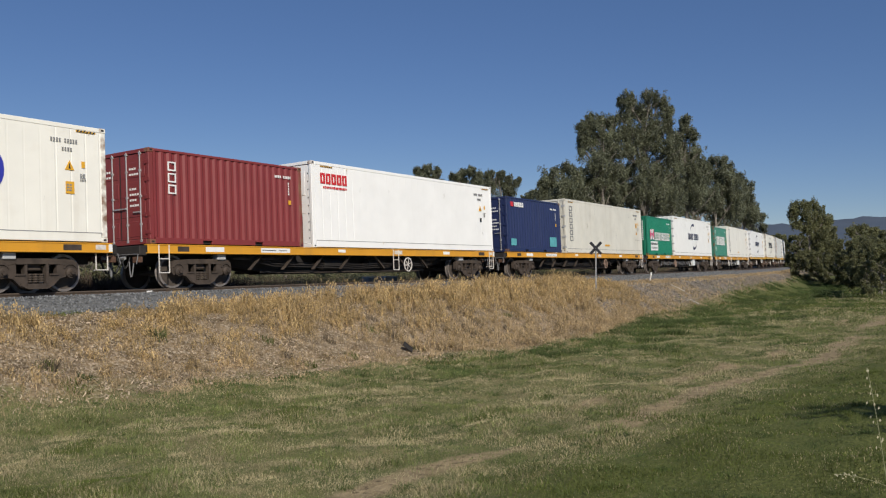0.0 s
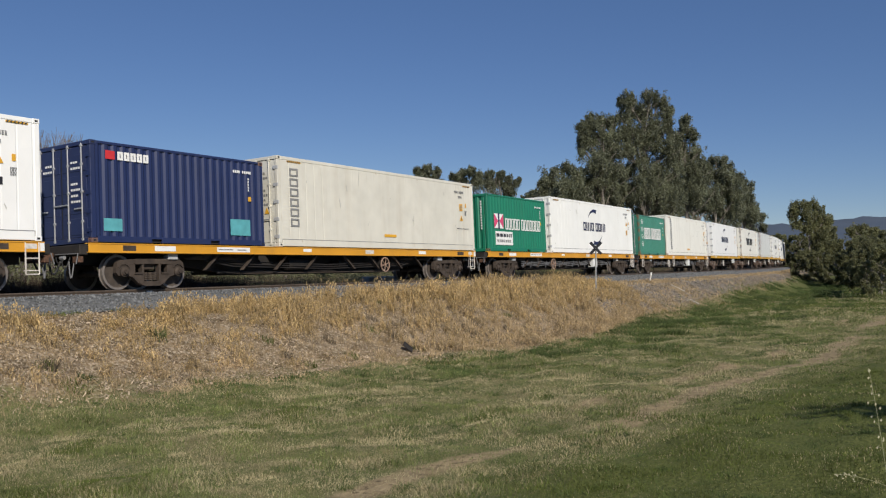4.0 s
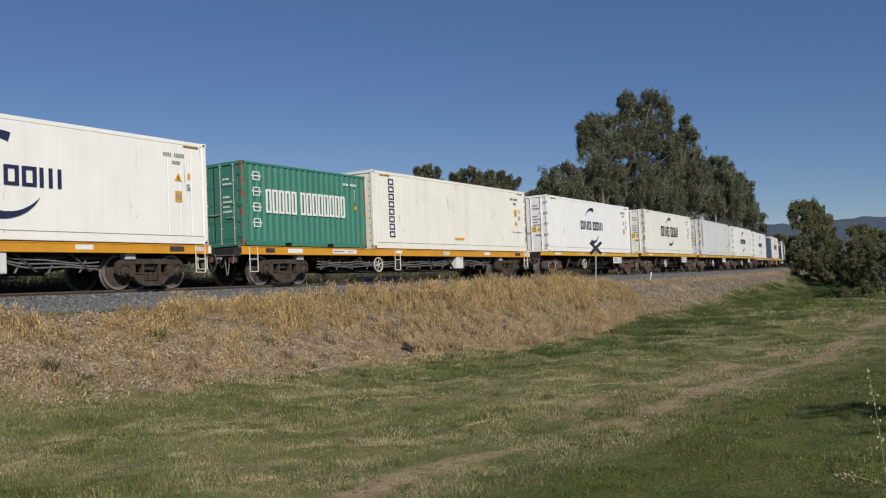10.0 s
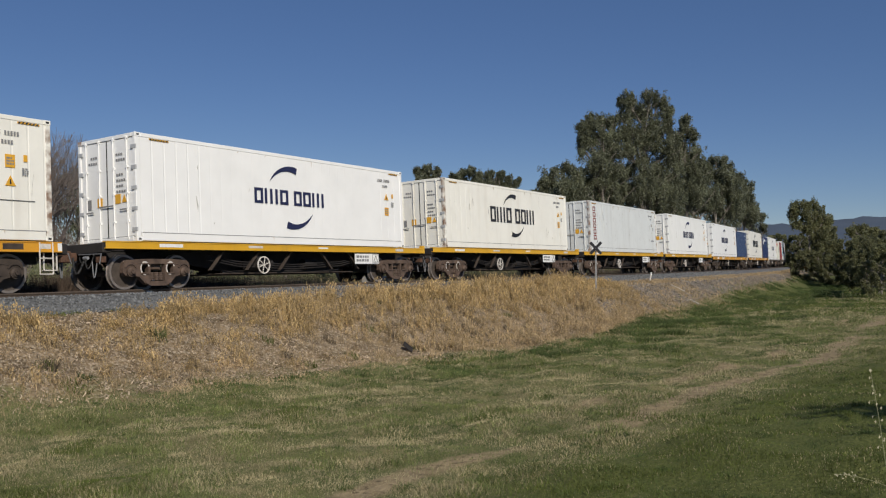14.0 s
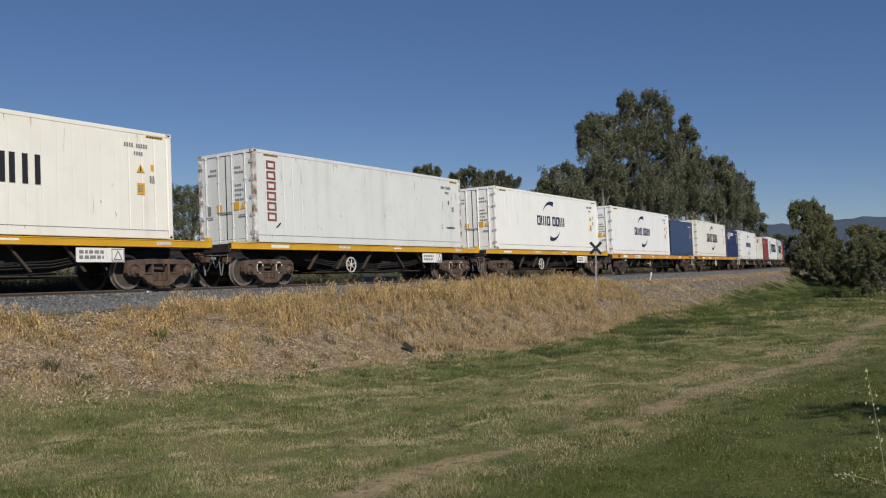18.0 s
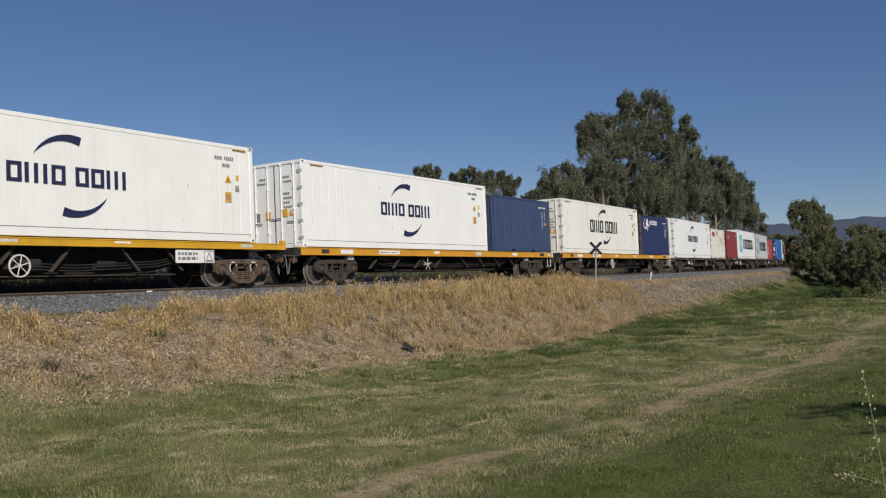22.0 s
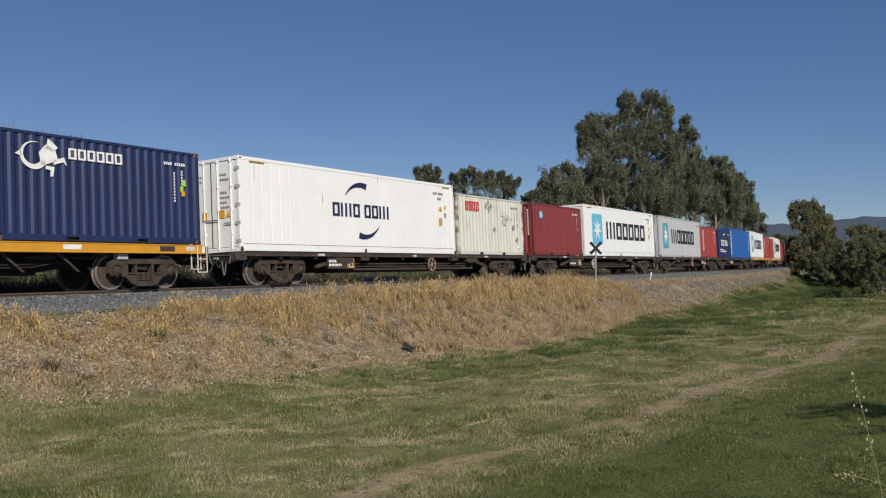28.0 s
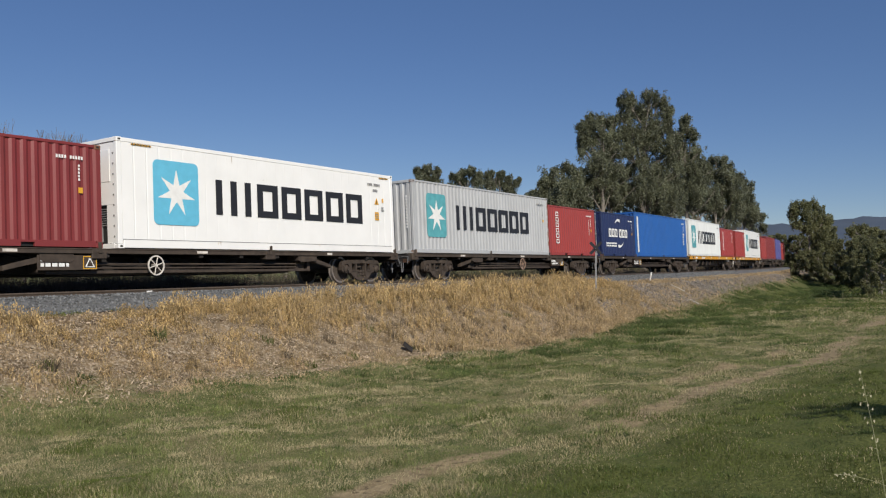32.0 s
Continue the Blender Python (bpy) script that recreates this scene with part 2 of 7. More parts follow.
T_X, T_Y = _cx - _cx[_i0] - 15.0, _cy - _cy[_i0] + 13.3968


def track(s):
    """Centre of the track at s metres along it."""
    return np.array((np.interp(s, S_GRID, T_X), np.interp(s, S_GRID, T_Y), GRADE * s))


def heading(s):
    return np.interp(s, S_GRID, T_TH)


def beside(s, d, z=0.0):
    """A point d metres from the centre of the track, towards the camera."""
    p, a = track(s), heading(s)
    return Vector((p[0] + d * math.sin(a), p[1] - d * math.cos(a), p[2] + z))


def gone(t):
    """Metres that the train has rolled at t seconds."""
    return 5.31676 * t + 0.0382 * t * t


def car_pose(u, pivot_a, pivot_b, t):
    """Pose of a wagon whose leading end is u metres down the train."""
    a, b = track(u + pivot_a - gone(t)), track(u + pivot_b - gone(t))
    d = b - a
    turn = math.atan2(d[1], d[0])
    tip = math.atan2(d[2], math.hypot(d[0], d[1]))
    return Matrix.Translation(Vector(a)) @ Matrix.Rotation(turn, 4, "Z") @ Matrix.Rotation(-tip, 4, "Y") @ Matrix.Rotation(-CANT, 4, "X") @ Matrix.Translation((-pivot_a, 0, 0))


def track_coords(xy):
    """For points (n, 2): metres along the track, and towards the camera from it."""
    s_out, d_out = np.zeros(len(xy)), np.zeros(len(xy))
    for i in range(0, len(xy), 20000):
        q = xy[i:i + 20000]
        step = 4
        dist = (q[:, :1] - T_X[None, ::step]) ** 2 + (q[:, 1:] - T_Y[None, ::step]) ** 2
        j = np.argmin(dist, axis=1) * step
        th = T_TH[j]
        dx, dy = q[:, 0] - T_X[j], q[:, 1] - T_Y[j]
        along = dx * np.cos(th) + dy * np.sin(th)
        th2 = np.interp(S_GRID[j] + along, S_GRID, T_TH)
        px, py = np.interp(S_GRID[j] + along, S_GRID, T_X), np.interp(S_GRID[j] + along, S_GRID, T_Y)
        s_out[i:i + 20000] = S_GRID[j] + along
        d_out[i:i + 20000] = (q[:, 0] - px) * np.sin(th2) - (q[:, 1] - py) * np.cos(th2)
    return s_out, d_out


PROFILE_D = (-400, -60, -12, -6, -4.2, -2.9, -2.3, -1.5, 1.4, 2.0, 2.6, 4.1, 6.7, 8.5, 16, 20, 40, 120, 400)
PROFILE_Z = (-1.4, -1.2, -1.0, -0.85, -0.80, -0.75, -0.72, -0.60, -0.56, -0.50, -0.38, -0.54, -1.70, -1.76, -1.40, -0.96, -0.95, -1.8, -2.0)


_LATTICE = np.random.default_rng(99).random((512, 512))


def vnoise(x, y, size, octaves=2):
    """Smooth random patches about size metres across, 0 to 1."""
    out, amp, tot = 0.0, 1.0, 0.0
    for o in range(octaves):
        u, v = x / size * 2 ** o + 91.7 * o + 300, y / size * 2 ** o + 37.3 * o + 300
        i, j = np.floor(u).astype(int), np.floor(v).astype(int)
        f, g = u - i, v - j
        f, g = f * f * (3 - 2 * f), g * g * (3 - 2 * g)
        L = _LATTICE
        i0, i1, j0, j1 = i % 512, (i + 1) % 512, j % 512, (j + 1) % 512
        out = out + amp * ((L[i0, j0] * (1 - f) + L[i1, j0] * f) * (1 - g) + (L[i0, j1] * (1 - f) + L[i1, j1] * f) * g)
        tot += amp
        amp *= 0.55
    return out / tot


def lumps(x, y):
    return (0.05 * np.sin(x * 1.3 + 0.7 * np.sin(y * 0.9)) * np.sin(y * 1.1 + 1.3) + 0.03 * np.sin(x * 2.9 + 1.1 * y) * np.sin(2.3 * y - 0.8 * x)
            + 0.015 * np.sin(5.7 * x + 2.1) * np.sin(6.3 * y))


def path_line(s):
    """How far from the track the worn path runs."""
    return np.interp(s, (-20, 3, 4.8, 6.2, 7.2, 9.8, 12.7, 13.8, 16, 18, 21, 28, 60), (13.5, 14.7, 15.08, 15.3, 15.55, 15.72, 16.1, 16.35, 16.75, 16.98, 16.95, 16.7, 16.4))


def on_track(s, d):
    a = np.interp(s, S_GRID, T_TH)
    return np.interp(s, S_GRID, T_X) + d * np.sin(a), np.interp(s, S_GRID, T_Y) - d * np.cos(a)


def worn(s, d):
    """How bare the ground is trodden: two uneven wheel tracks of the path."""
    x, y = on_track(s, d)
    k = vnoise(x, y, 1.1, 3)
    off = d - path_line(s) - 0.12 * np.sin(s * 0.9) - 0.5 * (vnoise(x + 9, y, 1.3, 2) - 0.5)
    a = np.clip(1.15 - np.abs(off) / np.interp(s, (3, 8, 16, 28), (0.36, 0.28, 0.36, 0.55)), 0, 1) * np.clip(k * 2.6 - 0.55, 0.1, 1) * np.interp(s, (-10, 3, 7, 12, 24), (0.5, 0.88, 0.9, 1.3, 1.5))
    b = 0.95 * np.clip(1.1 - np.abs(off + 1.15) / 0.42, 0, 1) * np.clip(k * 2.8 - 0.95, 0, 0.9) * np.clip((s - 6) / 4, 0, 1)
    return np.maximum(a, b)


def ground_z(x, y, sd=None):
    x, y = np.asarray(x, float), np.asarray(y, float)
    s, d = track_coords(np.stack([x, y], 1)) if sd is None else sd
    z = np.interp(d, PROFILE_D, PROFILE_Z) + GRADE * np.clip(s, -200, 400)
    w = np.clip((np.abs(d) - 3.4) / 2.0, 0, 1) * np.clip(1 - (np.hypot(x, y) - 90) / 60, 0, 1)
    rise = np.clip(vnoise(x, y, 0.75, 2) - 0.45, 0, 1) * np.clip((d - dry_edge(s)) / 0.8 + 0.6, 0, 1) * np.clip((75 - np.hypot(x, y)) / 30, 0, 1)
    rise = rise * (0.12 + 0.88 * np.clip((np.abs(d - path_line(s)) - 0.4) / 0.5, 0, 1))
    return z + 0.8 * lumps(x, y) * w + 0.2 * rise


def dry_edge(s):
    """How far from the track the dead grass of the bank reaches."""
    return np.interp(s, (-60, 4, 6, 9.5, 11, 13, 14.4, 16, 20, 25, 27, 33, 38, 44, 50, 60, 80, 120), (5.0, 5.9, 6.2, 6.5, 6.65, 6.95, 7.4, 8.0, 8.6, 8.6, 8.2, 7.1, 6.7, 6.3, 6.0, 5.6, 5.2, 4.9))


# ---------------------------------------------------------------- ground
def soil_material():
    m = bpy.data.materials.new("bank_and_meadow")
    m.use_nodes = True
    N, L = m.node_tree.nodes, m.node_tree.links
    b = N["Principled BSDF"]
    b.inputs["Roughness"].default_value = 0.95
    b.inputs["Specular IOR Level"].default_value = 0.15
    tc = N.new("ShaderNodeTexCoord")

    def nz(sc, detail=6):
        t = N.new("ShaderNodeTexNoise")
        t.inputs["Scale"].default_value, t.inputs["Detail"].default_value = sc, detail
        L.new(tc.outputs["Object"], t.inputs["Vector"])
        return t.outputs["Fac"]

    def ramp(src, lo, hi):
        r = N.new("ShaderNodeMapRange")
        r.inputs["From Min"].default_value, r.inputs["From Max"].default_value = lo, hi
        L.new(src, r.inputs["Value"])
        return r.outputs[0]

    def mix(fac, a, c):
        x = N.new("ShaderNodeMix")
        x.data_type = "RGBA"
        L.new(fac, x.inputs[0])
        for sock, v in ((x.inputs[6], a), (x.inputs[7], c)):
            if isinstance(v, tuple):
                sock.default_value = (*v, 1)
            else:
                L.new(v, sock)
        return x.outputs[2]

    def attr(name, rough_edge, lo=0.35, hi=0.65):
        a = N.new("ShaderNodeAttribute")
        a.attribute_name = name
        add = N.new("ShaderNodeMath")
        add.operation = "MULTIPLY_ADD"
        L.new(nz(1.6, 8), add.inputs[0])
        add.inputs[1].default_value = rough_edge
        L.new(a.outputs["Fac"], add.inputs[2])
        return ramp(add.outputs[0], lo + rough_edge / 2, hi + rough_edge / 2)

    green = mix(ramp(nz(0.5, 5), 0.35, 0.65), (0.092, 0.112, 0.034), (0.15, 0.155, 0.052))
    green = mix(ramp(nz(2.2, 8), 0.47, 0.68), green, (0.25, 0.205, 0.10))
    green = mix(ramp(nz(3.6, 6), 0.50, 0.66), green, (0.06, 0.085, 0.024))
    green = mix(ramp(nz(9.0, 6), 0.55, 0.75), green, (0.075, 0.09, 0.03))
    green = mix(ramp(nz(38.0, 5), 0.42, 0.62), green, (0.21, 0.195, 0.095))
    green = mix(ramp(nz(55.0, 5), 0.52, 0.68), green, (0.06, 0.075, 0.025))
    green = mix(attr("lush", 0.5), green, mix(ramp(nz(30.0, 8), 0.36, 0.64), (0.072, 0.09, 0.024), (0.14, 0.146, 0.048)))
    tan = mix(ramp(nz(5.0, 8), 0.35, 0.65), (0.36, 0.28, 0.165), (0.245, 0.19, 0.11))
    tan = mix(ramp(nz(11.0, 7), 0.56, 0.7), tan, (0.095, 0.07, 0.042))
    col = mix(attr("path", 0.7), green, tan)
    straw = mix(ramp(nz(3.0, 8), 0.38, 0.62), (0.28, 0.21, 0.13), (0.13, 0.095, 0.058))
    straw = mix(ramp(nz(14.0, 6), 0.5, 0.7), straw, (0.45, 0.38, 0.28))
    col = mix(attr("dry", 1.1, 0.3, 0.6), col, straw)
    gravel = mix(ramp(nz(18.0, 6), 0.35, 0.65), (0.225, 0.192, 0.155), (0.11, 0.096, 0.078))
    col = mix(attr("gravel", 0.6), col, gravel)
    L.new(col, b.inputs["Base Color"])
    bp = N.new("ShaderNodeBump")
    bp.inputs["Strength"].default_value, bp.inputs["Distance"].default_value = 0.7, 0.05
    L.new(nz(22, 8), bp.inputs["Height"])
    L.new(bp.outputs[0], b.inputs["Normal"])
    return m


SOIL = soil_material()


def build_ground():
    # fine mesh over the meadow and the bank, growing coarser to the horizon
    far = 0.18 * np.cumsum(1.15 ** np.arange(1, 59))
    gx = np.concatenate([-14 - far[::-1], np.arange(-14, 21, 0.18), 21 + far])
    gy = np.concatenate([4 - far[::-1], np.arange(4, 42, 0.18), 42 + far])
    X, Y = np.meshgrid(gx, gy)
    x, y = X.ravel(), Y.ravel()
    sd = track_coords(np.stack([x, y], 1))
    s, d = sd
    verts = np.stack([x, y, ground_z(x, y, sd)], 1)
    w, rows = len(gx), len(gy)
    a = (np.arange(rows - 1)[:, None] * w + np.arange(w - 1)[None]).ravel()
    ob = big_mesh("ground", verts, np.stack([a, a + 1, a + w + 1, a + w], 1), SOIL, True)
    edge = dry_edge(s)
    dry = np.clip((edge - d) / 2.6 + 0.5, 0, 1) * np.clip((d - 1.0) / 0.6, 0, 1) + np.clip(-d - 3, 0, 1) * np.clip((40 + d) / 10, 0, 1) * 0.8
    dry *= np.clip(1 - (np.hypot(x, y) - 160) / 60, 0, 1)
    path = 1.15 * worn(s, d) + 0.45 * np.clip(1 - np.abs(d - 11.5) / 0.7, 0, 1) * np.clip((s - 30) / 10, 0, 1)
    gravel = np.clip((s - 31) / 6, 0, 1) * np.clip((edge - 0.3 - d) / 0.9 + 0.5, 0, 1) * np.clip((d - 2) / 0.5, 0, 1)
    gravel = np.maximum(gravel, np.clip(1 - np.abs(d) / 3.3, 0, 1) * 2)
    lush = np.maximum(np.clip((d - path_line(s) - 0.6) / 1.5, 0, 1), 0.75 * np.clip((s - 30) / 10, 0, 1) * np.clip((d - edge) / 0.8, 0, 1)) * np.clip((60 - d) / 10, 0, 1)
    for name, val in (("lush", lush), ("dry", dry), ("path", path), ("gravel", np.clip(gravel, 0, 1))):
        at = ob.data.attributes.new(name, "FLOAT", "POINT")
        at.data.foreach_set("value", val.astype(np.float32))
    return tagged(ob, "grassy meadow below a bank of dry grass and gravel", "ground", kind="structure")


build_ground()


def strip(name, section, s0, s1, step, material, closed=True):
    """A profile of (d, z) drawn along the track, tilted with it."""
    ss = np.arange(s0, s1 + step * 0.5, step)
    k = len(section)
    v = []
    for s in ss:
        p, a = track(s), heading(s)
        for d, z in section:
            dd, zz = d * math.cos(CANT) - z * math.sin(CANT), z * math.cos(CANT) + d * math.sin(CANT)
            v.append((p[0] + dd * math.sin(a), p[1] - dd * math.cos(a), p[2] + zz))
    f = []
    for i in range(len(ss) - 1):
        for j in range(k if closed else k - 1):
            j2 = (j + 1) % k
            f.append((i * k + j, (i + 1) * k + j, (i + 1) * k + j2, i * k + j2))
    return big_mesh(name, np.array(v), np.array(f), material)


bed = strip("ballast_bed", [(-2.6, -0.66), (-2.4, -0.50), (-1.6, -0.2), (-0.95, -0.15), (-0.62, -0.2), (0.62, -0.2), (0.95, -0.14), (1.6, -0.13), (2.35, -0.44), (2.6, -0.62)], -220, 420, 1.0, BALLAST, False)
tagged(bed, "shoulder of crushed grey stone under the rails", "ballast", kind="structure")
for side in (-1, 1):
    c = side * 0.7525
    sec = [(c - 0.036, 0.0), (c - 0.036, -0.035), (c - 0.010, -0.05), (c - 0.010, -0.14), (c - 0.07, -0.155), (c - 0.07, -0.17),
           (c + 0.07, -0.17), (c + 0.07, -0.155), (c + 0.010, -0.14), (c + 0.010, -0.05), (c + 0.036, -0.035), (c + 0.036, 0.0)]
    r = strip("rail", sec, -220, 420, 1.0, RAILTOP)
    tagged(r, "brown steel running rail on the ballast", "rail", "rails of the track", kind="structure")


def sleepers():
    mb = Mb()
    for s in np.arange(-60, 200, 0.65):
        p, a = track(s), heading(s)
        m = Matrix.Translation(Vector(p)) @ Matrix.Rotation(a, 4, "Z") @ Matrix.Rotation(-CANT, 4, "X")
        q = [m @ Vector((x, y, z)) for x in (-0.11, 0.11) for y in (-1.25, 1.25) for z in (-0.33, -0.173)]
        mb.add(q, [(0, 1, 3, 2), (4, 6, 7, 5), (0, 4, 5, 1), (2, 3, 7, 6), (0, 2, 6, 4), (1, 5, 7, 3)])
    tagged(part("sleepers", mb, TIMBER), "worn timber sleepers half sunk in ballast", "sleepers", kind="stuff")


sleepers()


def stones(count, seed):
    """Loose angular stones over the ballast shoulder."""
    rng = np.random.default_rng(seed)
    s = 5 + 75 * rng.random(count) ** 1.5
    d = rng.uniform(0.95, 2.75, count)
    p = np.stack([np.interp(s, S_GRID, T_X), np.interp(s, S_GRID, T_Y)], 1)
    a = np.interp(s, S_GRID, T_TH)
    x, y = p[:, 0] + d * np.sin(a), p[:, 1] - d * np.cos(a)
    z = np.interp(d, (0.9, 1.6, 2.35, 2.6, 2.8), (-0.14, -0.13, -0.44, -0.50, -0.52)) + GRADE * s + d * CANT
    r = rng.uniform(0.02, 0.045, count)
    base = np.array([(1, 0, 0), (-1, 0, 0), (0, 1, 0), (0, -1, 0), (0, 0, 1), (0, 0, -1)], float)
    v = base[None] * r[:, None, None] * rng.uniform(0.6, 1.4, (count, 6, 1)) + rng.normal(0, 0.006, (count, 6, 3))
    v += np.stack([x, y, z + 0.012], 1)[:, None]
    f = np.array([(0, 2, 4), (2, 1, 4), (1, 3, 4), (3, 0, 4), (2, 0, 5), (1, 2, 5), (3, 1, 5), (0, 3, 5)])
    faces = (np.arange(count) * 6)[:, None, None] + f[None]
    ob = big_mesh("loose_ballast", v.reshape(-1, 3), faces.reshape(-1, 3), STONE)
    tagged(ob, "loose angular grey stones on the track shoulder", "ballast", kind="stuff")


stones(14000, 3)


def slope_stones(count, seed):
    """Spilled gravel on the open slope past the dry grass."""
    rng = np.random.default_rng(seed)
    s = 32 + 60 * rng.random(count) ** 1.3
    d = 2.6 + (dry_edge(s) - 2.7) * rng.random(count)
    a = np.interp(s, S_GRID, T_TH)
    x, y = np.interp(s, S_GRID, T_X) + d * np.sin(a), np.interp(s, S_GRID, T_Y) - d * np.cos(a)
    z = ground_z(x, y)
    r = rng.uniform(0.025, 0.07, count)
    base = np.array([(1, 0, 0), (-1, 0, 0), (0, 1, 0), (0, -1, 0), (0, 0, 1), (0, 0, -1)], float)
    v = base[None] * r[:, None, None] * rng.uniform(0.6, 1.4, (count, 6, 1)) + rng.normal(0, 0.008, (count, 6, 3))
    v += np.stack([x, y, z + 0.01], 1)[:, None]
    f = np.array([(0, 2, 4), (2, 1, 4), (1, 3, 4), (3, 0, 4), (2, 0, 5), (1, 2, 5), (3, 1, 5), (0, 3, 5)])
    faces = (np.arange(count) * 6)[:, None, None] + f[None]
    ob = big_mesh("spilled_gravel", v.reshape(-1, 3), faces.reshape(-1, 3), SPILL)
    tagged(ob, "spilled brownish gravel on the open slope", "gravel", kind="stuff")


SPILL = mat("brownish_gravel", (0.20, 0.175, 0.148), 0.9, 0, 0.2, 4, island=0.5)
slope_stones(7000, 4)


# ---------------------------------------------------------------- trees
def leaf_cloud(rng, centres, radii, per, size, droop=0.4):
    """Small leaves (n quads) round the centres of clumps."""
    n = len(centres) * per
    c = np.repeat(np.asarray(centres), per, 0)
    r = np.repeat(np.asarray(radii), per, 0)
    g = rng.normal(size=(n, 3))
    g /= np.linalg.norm(g, axis=1)[:, None]
    pos = c + g * r * (rng.random((n, 1)) ** 0.36)
    pos[:, 2] -= rng.random(n) ** 2 * droop
    ax = rng.normal(size=(n, 3)) * (1, 1, 0.6) + (0, 0, -droop)
    ax /= np.linalg.norm(ax, axis=1)[:, None]
    sd = np.cross(ax, rng.normal(size=(n, 3)))
    sd /= np.linalg.norm(sd, axis=1)[:, None]
    sz = size * rng.uniform(0.55, 1.35, (n, 1))
    ln, wd = ax * sz, sd * sz * 0.34
    v = np.stack([pos - ln + wd * 1.2, pos - ln * 0.7 - wd * 1.2, pos + ln], 1)
    return v.reshape(-1, 3), (np.arange(n) * 3)[:, None] + np.arange(3)[None]


def limb_tubes(mb, pts, r0, r1, n=7):
    for i in range(len(pts) - 1):
        a, b = i / (len(pts) - 1), (i + 1) / (len(pts) - 1)
        mb.tube(pts[i], pts[i + 1], r0 + (r1 - r0) * a, r0 + (r1 - r0) * b, n, False)


def gum_tree(x, y, height, width, seed, label, clumps=70, per=120, size=0.34, low=0.25, trunks=1, leaf=None, group="gum trees"):
    """A tall tree: forked pale trunk, limbs, and clumps of small leaves with gaps between them."""
    rng = np.random.default_rng(seed)
    z0 = float(ground_z([x], [y])[0]) - 0.15
    root = new("tree")
    root.matrix_basis = Matrix.Translation((x, y, z0))
    wood = Mb()
    top = []
    for k in range(trunks):
        lean = rng.normal(0, 0.02, 2) + (0.07 * np.array((math.cos(2.4 * k), math.sin(2.4 * k))) if trunks > 1 else 0)
        p, pts = np.zeros(3), [np.zeros(3)]
        for i in range(6):
            p = p + np.array((lean[0] + rng.normal(0, 0.05), lean[1] + rng.normal(0, 0.05), 1.0)) * height * 0.145
            pts.append(p)
        limb_tubes(wood, pts, height * 0.022 / trunks ** 0.4, height * 0.006, 9)
        top.append(pts)
    cs, rs = [], []
    for i in range(clumps):
        pts = top[i % trunks]
        f = low + (1 - low) * rng.random() ** 0.8
        spread = width * (0.24 + 0.80 * math.sin(math.pi * min(1, (f - low) / (1.02 - low) * 0.86 + 0.10))) * 0.5
        ang = rng.random() * 2 * math.pi
        rad = spread * (0.25 + 0.85 * rng.random() ** 0.6)
        j = min(5, int(f * 5.2))
        axis = pts[j] + (pts[j + 1] - pts[j]) * 0.5
        c = np.array((axis[0] + rad * math.cos(ang), axis[1] + rad * math.sin(ang), f * height * 0.97))
        cs.append(c)
        q = height * rng.uniform(0.032, 0.066)
        rs.append((q * 1.15, q * 1.15, q * rng.uniform(0.6, 0.95)))
        if i % 2 == 0:
            st = pts[max(1, min(6, int(f * 6 - 1)))]
            mid = (st + c) / 2 + (0, 0, -0.04 * height) + rng.normal(0, 0.02 * height, 3)
            limb_tubes(wood, [st, mid, c], height * 0.006, height * 0.0018, 5)
    part("trunk", wood, BARK, root, "pale smooth bark")
    v, f = leaf_cloud(rng, cs, rs, per, size)
    crown = big_mesh("crown", v, f, leaf or LEAF)
    crown.parent = root
    return tagged(root, label, "tree", group)


